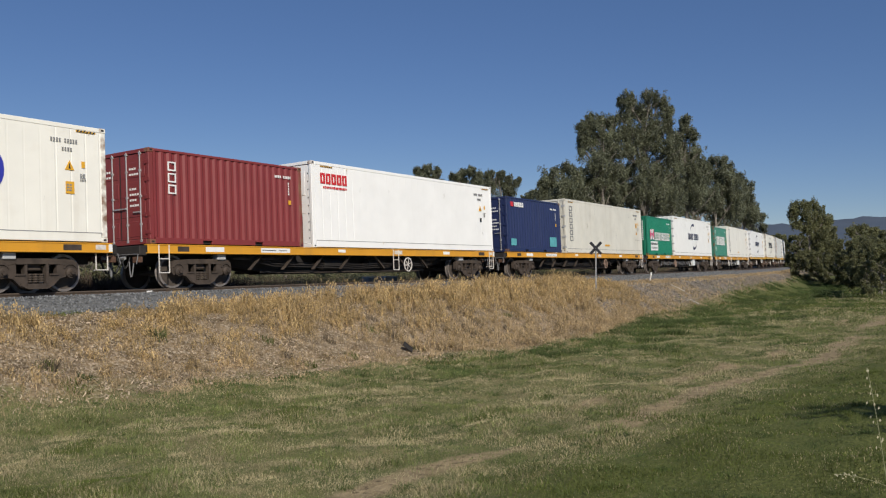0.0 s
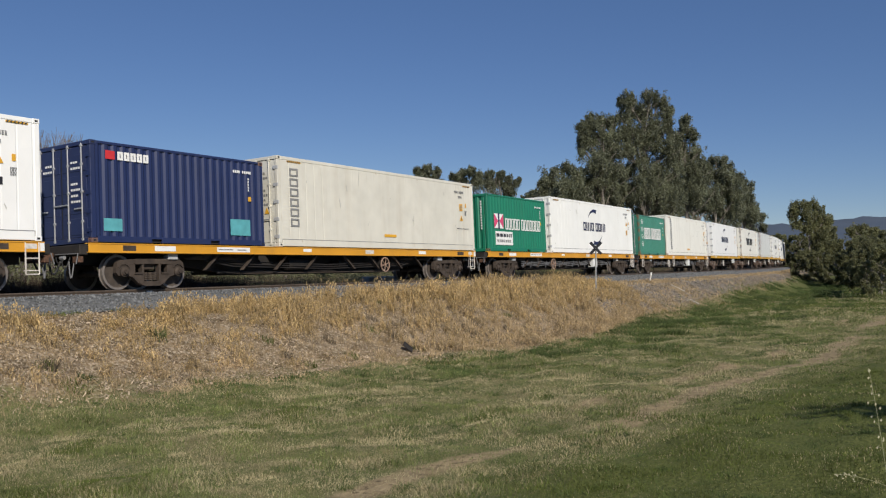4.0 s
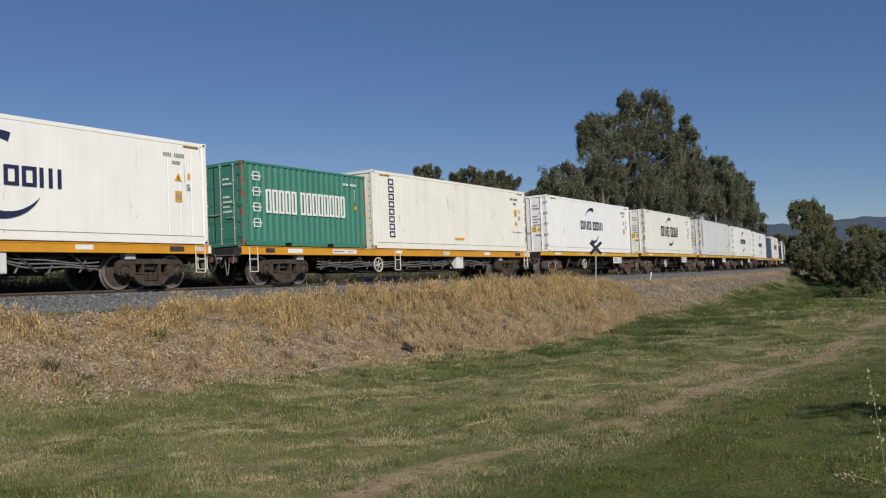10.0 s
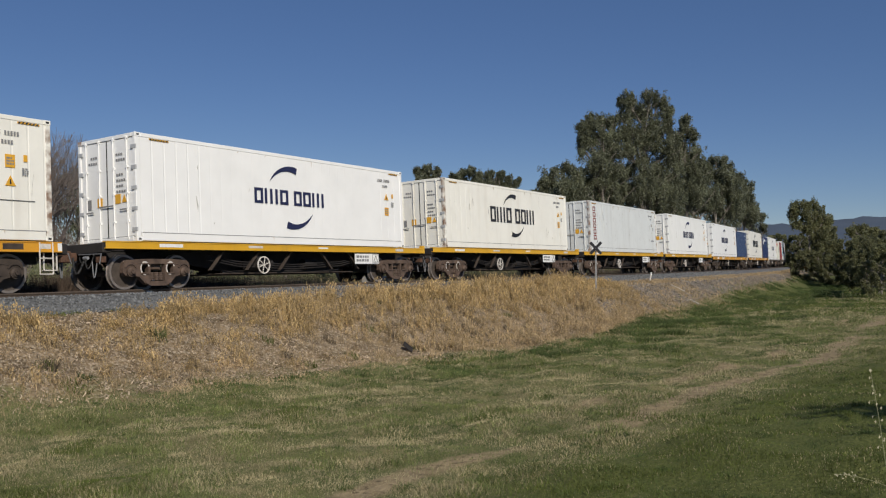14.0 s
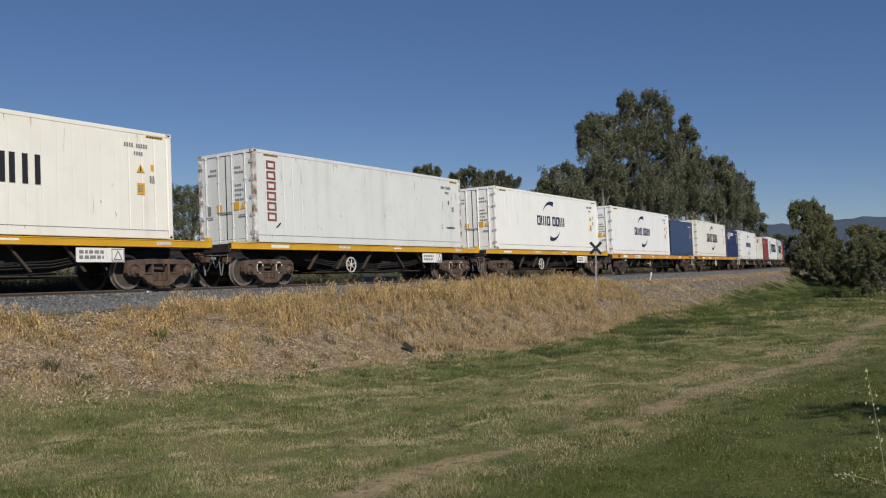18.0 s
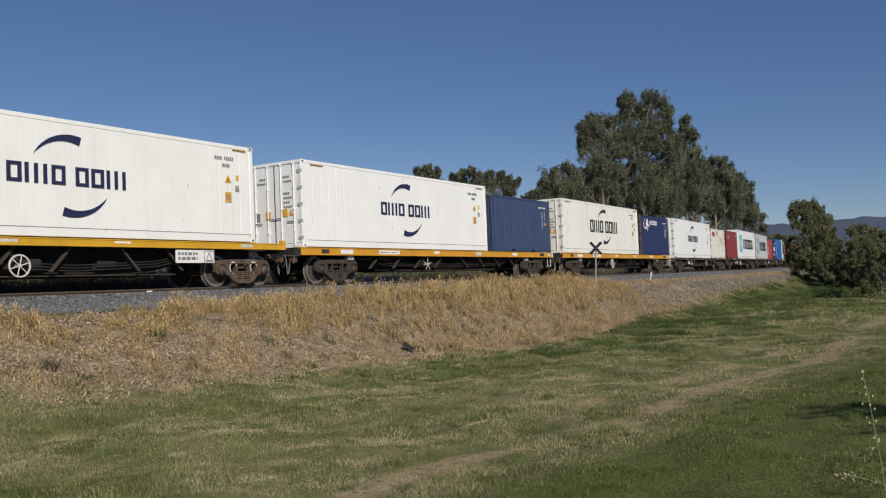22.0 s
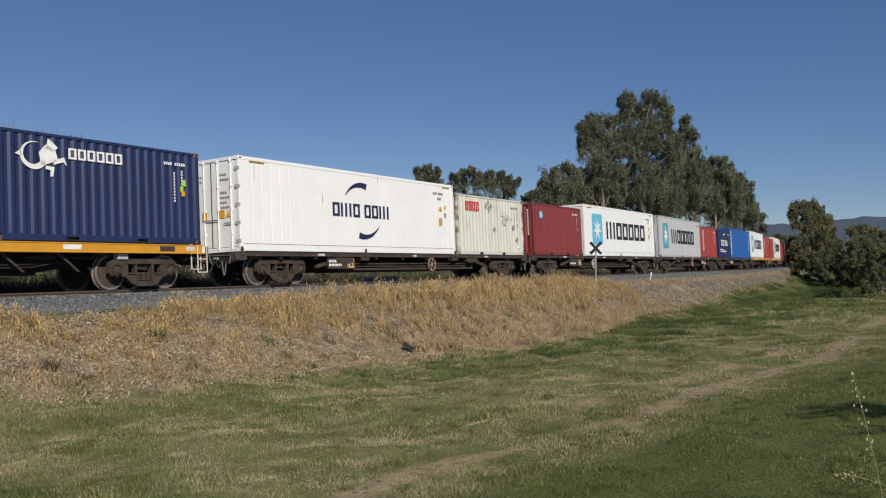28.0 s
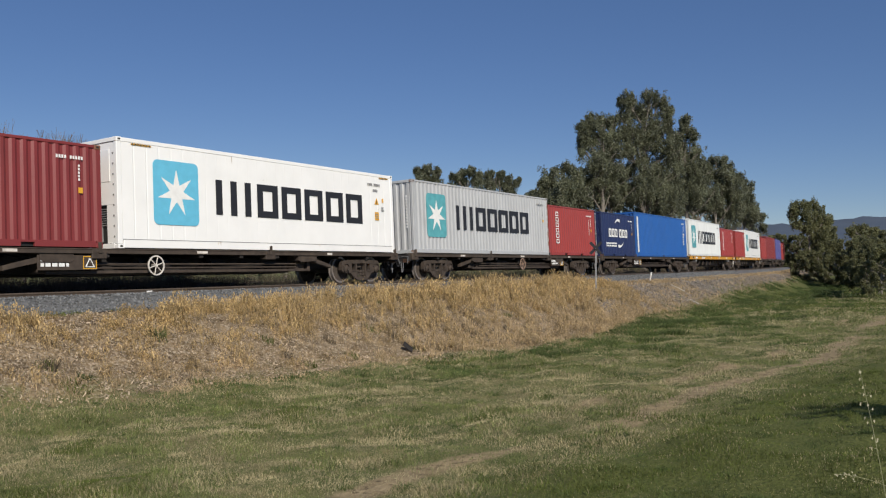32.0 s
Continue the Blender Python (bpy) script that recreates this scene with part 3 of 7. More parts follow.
def lobed_tree(x, y, seed, label, group, leaf, lobes, size=0.105):
    """A tree whose crown is made of boughs: each (across, up, half width, half height) carries clumps of hanging leaves."""
    rng = np.random.default_rng(seed)
    root = new("tree")
    root.matrix_basis = Matrix.Translation((x, y, float(ground_z([x], [y])[0]) - 0.15))
    wood = Mb()
    height = max(u + rz for _, u, _, rz in lobes)
    p, stem = np.zeros(3), [np.zeros(3)]
    for i in range(6):
        p = p + np.array((rng.normal(0, 0.035), rng.normal(0, 0.035), 1.0)) * height * 0.13
        stem.append(p)
    limb_tubes(wood, stem, height * 0.018, height * 0.005, 9)
    cs, rs = [], []
    for across, up, rx, rz in lobes:
        c = np.array((across, rng.normal(0, 0.45 * rx), up))
        st = stem[max(1, min(6, int((up - 0.9 * rz) / height / 0.13 - 0.6)))]
        mid = st * 0.45 + c * 0.55 + (0, 0, -0.3 * rz) + rng.normal(0, 0.12 * rx, 3)
        limb_tubes(wood, [st, mid, c + (0, 0, 0.2 * rz)], height * 0.004, height * 0.0012, 6)
        for _ in range(5):
            tip = c + rng.normal(0, 0.55, 3) * (rx, rx, rz)
            limb_tubes(wood, [mid, (mid + tip) / 2 + rng.normal(0, 0.1 * rx, 3), tip], height * 0.003, height * 0.001, 4)
        for _ in range(int(8 + 3.3 * rx * rz)):
            g = rng.normal(size=3)
            g /= np.linalg.norm(g)
            knot = c + g * (rx, rx, rz) * rng.uniform(0.3, 1.0)
            spread = rng.uniform(0.22, 0.5) * min(1.7, (rx + rz) / 2) + 0.12
            for _ in range(int(4 + 9 * spread)):
                cs.append(knot + rng.normal(0, 0.5, 3) * (spread, spread, spread * 0.9))
                q = rng.uniform(0.14, 0.40) * (0.75 + 0.14 * min(rx, 2.5))
                rs.append((q, q, q * rng.uniform(0.8, 1.6)))
    part("trunk", wood, BARK, root, "pale smooth bark")
    v, f = leaf_cloud(rng, cs, rs, 40, size, 0.6)
    big_mesh("crown", v, f, leaf).parent = root
    return tagged(root, label, "tree", group)


def at_px(px, depth):
    return (px - 784) / 1523.6 * depth, depth


lobed_tree(22.4, 96.0, 1, "tallest gum tree, with a broken crown and pale limbs", "gum trees", LEAF, ((-2.1, 20.3, 0.9, 0.8), (-1.3, 19.6, 1.1, 0.9), (0.8, 20.5, 1.1, 1.0), (2.0, 19.8, 0.9, 0.8), (2.6, 18.6, 0.8, 1.0), (0.1, 18.6, 1.5, 1.3), (1.8, 17.1, 1.5, 1.4), (-2.4, 18.1, 0.8, 0.7), (-1.5, 16.8, 1.4, 1.3), (0.2, 15.3, 1.6, 1.4), (2.2, 14.5, 1.4, 1.3), (-1.8, 14.5, 1.1, 0.9), (0.6, 11.4, 1.9, 1.6), (2.8, 11.5, 1.4, 1.2), (1.9, 9.0, 2.3, 1.9), (-1.8, 9.9, 1.6, 1.4), (-0.9, 13.1, 1.6, 1.5), (2.5, 13.1, 1.5, 1.6), (0.6, 16.4, 1.5, 1.4), (-2.5, 15.9, 0.9, 1.0), (3.3, 15.9, 0.8, 1.3), (-0.3, 9.6, 2.1, 2.1), (2.8, 9.3, 2.1, 2.1), (-1.9, 12.2, 1.3, 0.9), (2.9, 17.2, 0.6, 0.9)))
lobed_tree(17.3, 94.0, 2, "gum tree with an umbrella-like upper bough", "gum trees", LEAF, ((-1.1, 17.5, 1.2, 0.6), (0.2, 17.8, 1.2, 0.5), (1.4, 17.3, 1.0, 0.8), (-2.1, 16.8, 0.7, 0.6), (-2.3, 15.7, 0.5, 0.7), (-0.9, 16.5, 1.1, 0.6), (1.2, 15.7, 1.2, 1.1), (-2.2, 14.3, 0.5, 0.4), (1.7, 13.9, 1.0, 0.9), (-0.2, 13.6, 1.2, 0.8), (-1.4, 12.6, 1.5, 1.2), (0.5, 11.6, 1.5, 1.4), (-2.1, 10.4, 1.5, 1.3), (-0.2, 9.2, 2.1, 1.8), (-0.1, 15.4, 1.5, 0.9), (1.9, 12.0, 1.4, 1.4), (-0.9, 10.9, 1.9, 1.6), (2.1, 9.2, 1.7, 1.6), (0.7, 14.3, 1.1, 0.9), (-1.5, 15.4, 0.9, 0.9)))
lobed_tree(11.9, 90.0, 3, "rounded lower gum tree behind the railway", "gum trees", LEAF, ((0.9, 11.7, 1.0, 0.6), (-0.6, 11.2, 0.8, 0.6), (1.9, 11.0, 1.2, 0.9), (-1.2, 10.3, 0.7, 0.6), (0.2, 10.0, 1.4, 1.0), (-1.5, 9.1, 0.7, 0.6), (1.2, 8.6, 2.1, 1.8), (-1.0, 7.9, 1.2, 1.0), (0.3, 8.9, 2.1, 1.5), (2.3, 9.3, 1.4, 1.4), (-1.2, 8.5, 0.9, 1.1)))
lobed_tree(30.1, 106.0, 4, "slender pointed gum tree behind the railway", "gum trees", LEAF, ((0.0, 19.2, 0.7, 0.6), (-0.6, 18.6, 0.5, 0.4), (0.5, 17.8, 0.9, 1.0), (-0.9, 17.4, 0.6, 0.8), (-0.1, 15.8, 1.5, 1.3), (1.1, 15.4, 0.6, 1.0), (-1.1, 14.2, 1.4, 1.2), (0.7, 13.5, 1.3, 1.4), (-0.4, 11.1, 1.9, 1.7), (-0.3, 14.0, 1.8, 1.8), (1.1, 12.5, 1.4, 1.7), (-1.1, 15.8, 1.0, 1.4), (0.4, 10.4, 2.1, 2.1), (1.7, 13.9, 0.7, 0.8)))
lobed_tree(38.0, 120.0, 5, "tall grey-green gum tree behind the railway", "gum trees", LEAF, ((-0.3, 16.2, 1.0, 0.7), (0.8, 16.1, 0.9, 0.7), (-1.1, 15.4, 0.6, 0.5), (1.9, 15.0, 1.0, 0.9), (0.2, 14.3, 2.0, 1.4), (2.7, 13.2, 1.0, 1.2), (-1.6, 13.2, 1.4, 1.2), (1.1, 11.8, 2.4, 1.7), (-1.3, 10.6, 2.0, 1.7), (1.1, 13.2, 1.9, 1.9), (-0.3, 11.1, 2.7, 2.4), (2.7, 10.7, 1.6, 2.0), (-1.4, 14.7, 1.1, 1.3), (2.0, 9.0, 2.4, 1.7)))
lobed_tree(48.4, 138.0, 6, "tall grey-green gum tree behind the railway", "gum trees", LEAF, ((-0.4, 14.5, 0.8, 0.7), (0.4, 13.6, 1.0, 1.1), (0.7, 11.8, 1.0, 1.3), (-0.9, 12.2, 1.5, 1.6), (-0.2, 9.4, 2.0, 1.6), (0.4, 10.4, 1.3, 1.8), (1.1, 8.9, 1.3, 1.4), (-1.3, 10.5, 1.8, 2.0)))
lobed_tree(60.2, 165.0, 7, "tall grey-green gum tree behind the railway", "gum trees", LEAF, ((-0.2, 12.2, 0.8, 0.9), (0.6, 10.5, 1.0, 1.1), (-0.6, 9.4, 1.5, 1.5), (0.9, 8.1, 1.2, 1.0)))
lobed_tree(-2.7, 150.0, 21, "distant gum tree with an open crown", "gum trees", LEAF, ((0.0, 18.5, 1.0, 0.7), (-1.9, 17.8, 0.9, 0.6), (1.7, 17.8, 0.9, 0.8), (-0.7, 17.0, 1.4, 0.9), (1.1, 16.4, 1.4, 0.9)), 0.15)
lobed_tree(4.4, 158.0, 22, "distant gum tree with an open crown", "gum trees", LEAF, ((-1.0, 18.7, 1.2, 0.6), (0.8, 18.8, 1.2, 0.6), (-2.4, 17.9, 0.9, 0.7), (2.0, 17.8, 1.2, 0.9), (-0.4, 17.2, 2.1, 1.0)), 0.15)
lobed_tree(10.5, 160.0, 23, "distant gum tree with an open crown", "gum trees", LEAF, ((-1.9, 18.3, 1.2, 0.7), (0.0, 18.3, 0.9, 0.6), (-1.1, 16.9, 1.9, 1.2), (1.4, 17.4, 0.9, 0.8), (2.9, 16.7, 0.7, 0.5), (3.7, 17.5, 0.3, 0.3), (1.7, 15.7, 1.5, 0.9)), 0.15)
lobed_tree(16.1, 150.0, 24, "distant gum tree with an open crown", "gum trees", LEAF, ((-0.4, 14.0, 1.2, 0.6), (1.0, 13.6, 1.0, 0.7), (-1.4, 13.4, 1.0, 0.6)), 0.15)
lobed_tree(57.4, 135.0, 31, "olive tree with an open crown and a pale leaning trunk", "trees at the edge of the meadow", LEAF2, ((-1.9, 10.4, 1.1, 0.9), (0.2, 10.9, 1.2, 0.8), (-2.7, 9.2, 0.6, 0.8), (-0.7, 9.2, 1.6, 1.1), (1.6, 9.7, 1.1, 1.1), (3.0, 8.8, 0.9, 0.8), (-2.1, 7.8, 0.8, 0.5), (1.4, 7.9, 1.8, 1.2), (-0.7, 7.2, 1.0, 0.6), (3.2, 6.9, 1.2, 1.2), (1.6, 5.8, 1.8, 1.2), (3.7, 4.8, 1.3, 1.4), (0.7, 3.5, 1.5, 1.2), (3.0, 2.4, 1.9, 1.6)), 0.13)
lobed_tree(54.0, 110.0, 32, "flat-topped tree behind the meadow's edge", "trees at the edge of the meadow", LEAF2, ((-0.4, 6.9, 1.4, 0.3), (-1.7, 6.6, 0.6, 0.2), (0.9, 6.6, 1.0, 0.3), (0.1, 6.0, 1.6, 0.6)), 0.12)
for px, depth, top_y, w, seed, cl in ((1105, 104, 300, 9.0, 8, 75), (1185, 118, 305, 10.0, 9, 75), (1022, 101, 318, 7.0, 15, 55), (1235, 130, 330, 9.0, 16, 60), (1300, 150, 372, 8.0, 17, 50),
                                        (752, 153, 314, 5.5, 25, 40), (806, 160, 318, 6.0, 26, 40), (846, 158, 315, 6.0, 27, 40), (892, 162, 320, 6.0, 28, 40)):
    x, y = at_px(px, depth)
    gum_tree(x, y, 2.185 + (464.6 - top_y) / 1523.6 * depth, w, seed, "tall grey-green gum tree behind the railway", int(cl * 1.4), 300, 0.12, 0.14, 1 + seed % 2)
for px, depth, top_y, w, seed, cl, lo in [(1412, 150, 424, 7.0, 33, 40, 0.05), (1562, 92, 412, 9.0, 34, 80, 0.02), (1540, 84, 424, 5.6, 36, 60, 0.02), (1590, 78, 425, 8.5, 37, 70, 0.02), (1532, 68, 446, 3.4, 61, 34, 0.02), (1560, 60, 438, 3.6, 62, 34, 0.02), (1590, 53, 440, 4.0, 63, 36, 0.02), (1424, 100, 452, 3.2, 64, 30, 0.0), (1450, 97, 446, 3.6, 65, 32, 0.0), (1480, 93, 450, 3.6, 66, 32, 0.0), (1506, 89, 448, 3.4, 67, 32, 0.0),
                                          (1518, 86, 440, 4.6, 45, 40, 0.02), (1572, 66, 428, 6.0, 47, 45, 0.02), (1340, 200, 432, 9.0, 40, 40, 0.02), (1355, 150, 440, 8.0, 41, 40, 0.02), (1440, 145, 430, 9.0, 42, 40, 0.02), (1495, 130, 425, 9.0, 43, 45, 0.02), (1372, 190, 425, 8.0, 38, 40, 0.05), (1398, 175, 440, 6.0, 39, 40, 0.02)]:
    x, y = at_px(px, depth)
    h = 0.785 + (464.6 - top_y) / 1523.6 * depth + 2.0
    gum_tree(x, y, h, w, seed, "dense dark green tree at the edge of the meadow", int(cl * 1.5), 330 if depth > 80 else 420, 0.0011 * depth, lo, 1 + seed % 2, LEAF2, "trees at the edge of the meadow")


for px, depth, top_y, w, seed in ((140, 84, 302, 6.0, 71), (186, 86, 290, 6.0, 72), (232, 88, 304, 6.0, 73), (285, 88, 318, 6.0, 74), (340, 90, 326, 6.0, 75), (395, 90, 318, 6.0, 76), (450, 92, 330, 6.0, 78), (505, 95, 335, 5.5, 79)):
    gum_tree(*at_px(px, depth), 2.2 + (464.6 - top_y) / 1523.6 * depth, w, seed, "dull green tree seen in the gaps between wagons", 100, 170, 0.10, 0.04, 1, LEAF, "trees behind the wagons")


def bare_tree(x, y, height, seed, depth=7):
    rng = np.random.default_rng(seed)
    root = new("bare_tree")
    root.matrix_basis = Matrix.Translation((x, y, float(ground_z([x], [y])[0]) - 0.1))
    wood, twigs = Mb(), Mb()

    def grow(p, d, ln, r, level):
        q = p + d * ln
        (wood if level < 2 else twigs).tube(p, q, r, r * 0.74, 6 if level < 2 else 4 if level < 5 else 3, False)
        if level >= depth:
            return
        for _ in range(3 if level < 3 else 2):
            nd = d + Vector(rng.normal(0, 0.27, 3)) + Vector((0, 0, 0.13))
            grow(q, nd.normalized(), ln * rng.uniform(0.66, 0.90), max(0.009, r * 0.62), level + 1)

    for _ in range(3):
        grow(Vector((0, 0, 0)), (Vector((0, 0, 1)) + Vector(rng.normal(0, 0.16, 3))).normalized(), height * 0.22, height * 0.011, 0)
    part("trunk", wood, TWIG, root)
    tagged(part("twigs", twigs, TWIG, root, "thin leafless twigs"), kind="stuff")
    return tagged(root, "leafless winter tree with thin upright twigs", "tree", "bare trees behind the track")


for px, depth, top_y, seed in ((28, 47, 205, 5), (-30, 50, 215, 6), (72, 50, 212, 7), (118, 54, 262, 8)):
    bare_tree(*at_px(px, depth), (1.6 + (464.6 - top_y) / 1523.6 * depth) * 1.0, seed)
for px, depth, tall, seed in ((4, 45, 4.2, 51), (46, 46, 3.6, 52), (88, 47, 4.4, 53), (124, 49, 3.4, 54), (150, 52, 3.2, 55)):
    bare_tree(*at_px(px, depth), tall, seed, 6)


def hills():
    m = bpy.data.materials.new("painted_haze_hills")
    m.use_nodes = True
    b = m.node_tree.nodes["Principled BSDF"]
    t = m.node_tree.nodes.new("ShaderNodeTexNoise")
    t.inputs["Scale"].default_value, t.inputs["Detail"].default_value = 0.012, 8
    tc = m.node_tree.nodes.new("ShaderNodeTexCoord")
    m.node_tree.links.new(tc.outputs["Object"], t.inputs["Vector"])
    r = m.node_tree.nodes.new("ShaderNodeMix")
    r.data_type = "RGBA"
    # distance haze is put into the blue base colour and a faint glow
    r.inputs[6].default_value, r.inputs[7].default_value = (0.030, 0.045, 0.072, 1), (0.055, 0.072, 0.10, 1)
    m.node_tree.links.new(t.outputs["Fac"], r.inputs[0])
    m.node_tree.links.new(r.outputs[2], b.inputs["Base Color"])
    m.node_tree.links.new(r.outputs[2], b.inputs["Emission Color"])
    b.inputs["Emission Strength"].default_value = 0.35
    b.inputs["Roughness"].default_value = 1.0
    v, f = [], []
    az = np.linspace(-60, 80, 281)
    for i, a in enumerate(az):
        h = float(np.interp(a, (-60, 5, 14, 20, 22, 24, 26, 28, 40, 60, 80), (40, 60, 120, 141, 137, 150, 158, 160, 130, 70, 40))) + 2.5 * math.sin(a * 2.7) + 1.5 * math.sin(a * 7.1)
        for dist, k in ((2600, 0.0), (2900, 0.62), (3200, 1.0), (3700, 0.0)):
            v.append((dist * math.sin(radians(a)), dist * math.cos(radians(a)), -4 + h * k))
    for i in range(len(az) - 1):
        for j in range(3):
            f.append((i * 4 + j, (i + 1) * 4 + j, (i + 1) * 4 + j + 1, i * 4 + j + 1))
    tagged(big_mesh("hills_backdrop", np.array(v), np.array(f), m, True), "far wooded hills on the horizon with blue haze painted in", "hills", kind="structure")


hills()


# ---------------------------------------------------------------- grass and scrub
def blades(name, x, y, h, w, rng, material, label, lean=0.35, category="grass", sink=0.02, heads=0.0, simple=False, out=None):
    """Single blades or stalks, bent, on the ground at x, y."""
    n = len(x)
    z = ground_z(x, y) - sink
    a = rng.random(n) * 2 * math.pi
    l = lean * rng.random(n) ** 0.7 * h
    b = rng.random(n) * 2 * math.pi if out is None else out + rng.normal(0, 0.5, n)
    tip = np.stack([x + l * np.cos(b), y + l * np.sin(b), z + h * np.sqrt(np.clip(1 - (l / h) ** 2 * 0.6, 0.1, 1))], 1)
    base = np.stack([x, y, z], 1)
    mid = base * 0.5 + tip * 0.5 + np.stack([-l * np.cos(b) * 0.16, -l * np.sin(b) * 0.16, h * 0.05], 1)
    side = np.stack([np.cos(a), np.sin(a), np.zeros(n)], 1) * (w / 2)[:, None]
    v = np.stack([base - side, base + side, mid + side * 0.8, tip, mid - side * 0.8], 1).reshape(-1, 3)
    f = (np.arange(n) * 5)[:, None] + np.arange(5)[None]
    if simple:
        v = np.stack([base - side, base + side, tip], 1).reshape(-1, 3)
        f = (np.arange(n) * 3)[:, None] + np.arange(3)[None]
    if heads:
        k = rng.random(n) < heads
        t, up = tip[k], (tip - mid)[k]
        up /= np.linalg.norm(up, axis=1)[:, None]
        hs = (h[k] * rng.uniform(0.10, 0.2, k.sum()))[:, None]
        sd = side[k] * 2.4
        hv = np.stack([t - up * hs * 0.6, t - up * hs * 0.1 + sd, t + up * hs * 0.25, t + up * hs * 0.6, t - up * hs * 0.1 - sd], 1).reshape(-1, 3)
        if simple:
            hv = np.stack([t - up * hs * 0.5 + sd * 0.8, t + up * hs * 0.5, t - up * hs * 0.3 - sd * 0.8], 1).reshape(-1, 3)
        c = f.shape[1]
        f = np.concatenate([f, len(v) + (np.arange(k.sum()) * c)[:, None] + np.arange(c)[None]])
        v = np.concatenate([v, hv])
    return tagged(big_mesh(name, v, f, material), label, category, kind="stuff")


def leafy_stalks(name, x, y, h, rng, material, label, heads):
    """Dry stalks with long leaves that bend over, and some with a loose plume."""
    n = len(x)
    z = ground_z(x, y) - 0.02
    b = rng.random(n) * 2 * math.pi
    lean = 0.3 * rng.random(n) * h
    base = np.stack([x, y, z], 1)
    tip = base + np.stack([lean * np.cos(b), lean * np.sin(b), h * 0.96], 1)

    def flat(ang, w):
        return np.stack([np.cos(ang), np.sin(ang), np.zeros(len(ang))], 1) * (w / 2)[:, None]

    sd = flat(rng.random(n) * 2 * math.pi, rng.uniform(0.007, 0.012, n))
    tri = [np.stack([base - sd, base + sd, tip], 1)]
    for lo, hi in ((0.1, 0.45), (0.3, 0.7), (0.5, 0.9)):
        t = rng.uniform(lo, hi, n)[:, None]
        p = base + (tip - base) * t
        out = rng.random(n) * 2 * math.pi
        ln = rng.uniform(0.22, 0.5, n) * h
        o = np.stack([np.cos(out), np.sin(out), np.zeros(n)], 1) * ln[:, None]
        knee = p + o * 0.45 + np.stack([0 * h, 0 * h, ln * rng.uniform(0.25, 0.7, n)], 1)
        end = p + o + np.stack([0 * h, 0 * h, ln * rng.uniform(-0.6, 0.5, n)], 1)
        ws = flat(out + 1.57, rng.uniform(0.012, 0.024, n))
        tri += [np.stack([p, knee + ws, knee - ws], 1), np.stack([knee - ws, knee + ws, end], 1)]
    k = rng.random(n) < heads
    t, up = tip[k], (tip - base)[k] * rng.uniform(0.10, 0.22, (k.sum(), 1))
    hd = flat(rng.random(k.sum()) * 2 * math.pi, rng.uniform(0.014, 0.034, k.sum()))
    tri += [np.stack([t - up * 0.6, t + hd, t - hd], 1), np.stack([t - hd, t + hd, t + up * 0.6 + hd * 0.6], 1)]
    v = np.concatenate(tri).reshape(-1, 3)
    return tagged(big_mesh(name, v, np.arange(len(v)).reshape(-1, 3), material), label, "grass", kind="stuff")


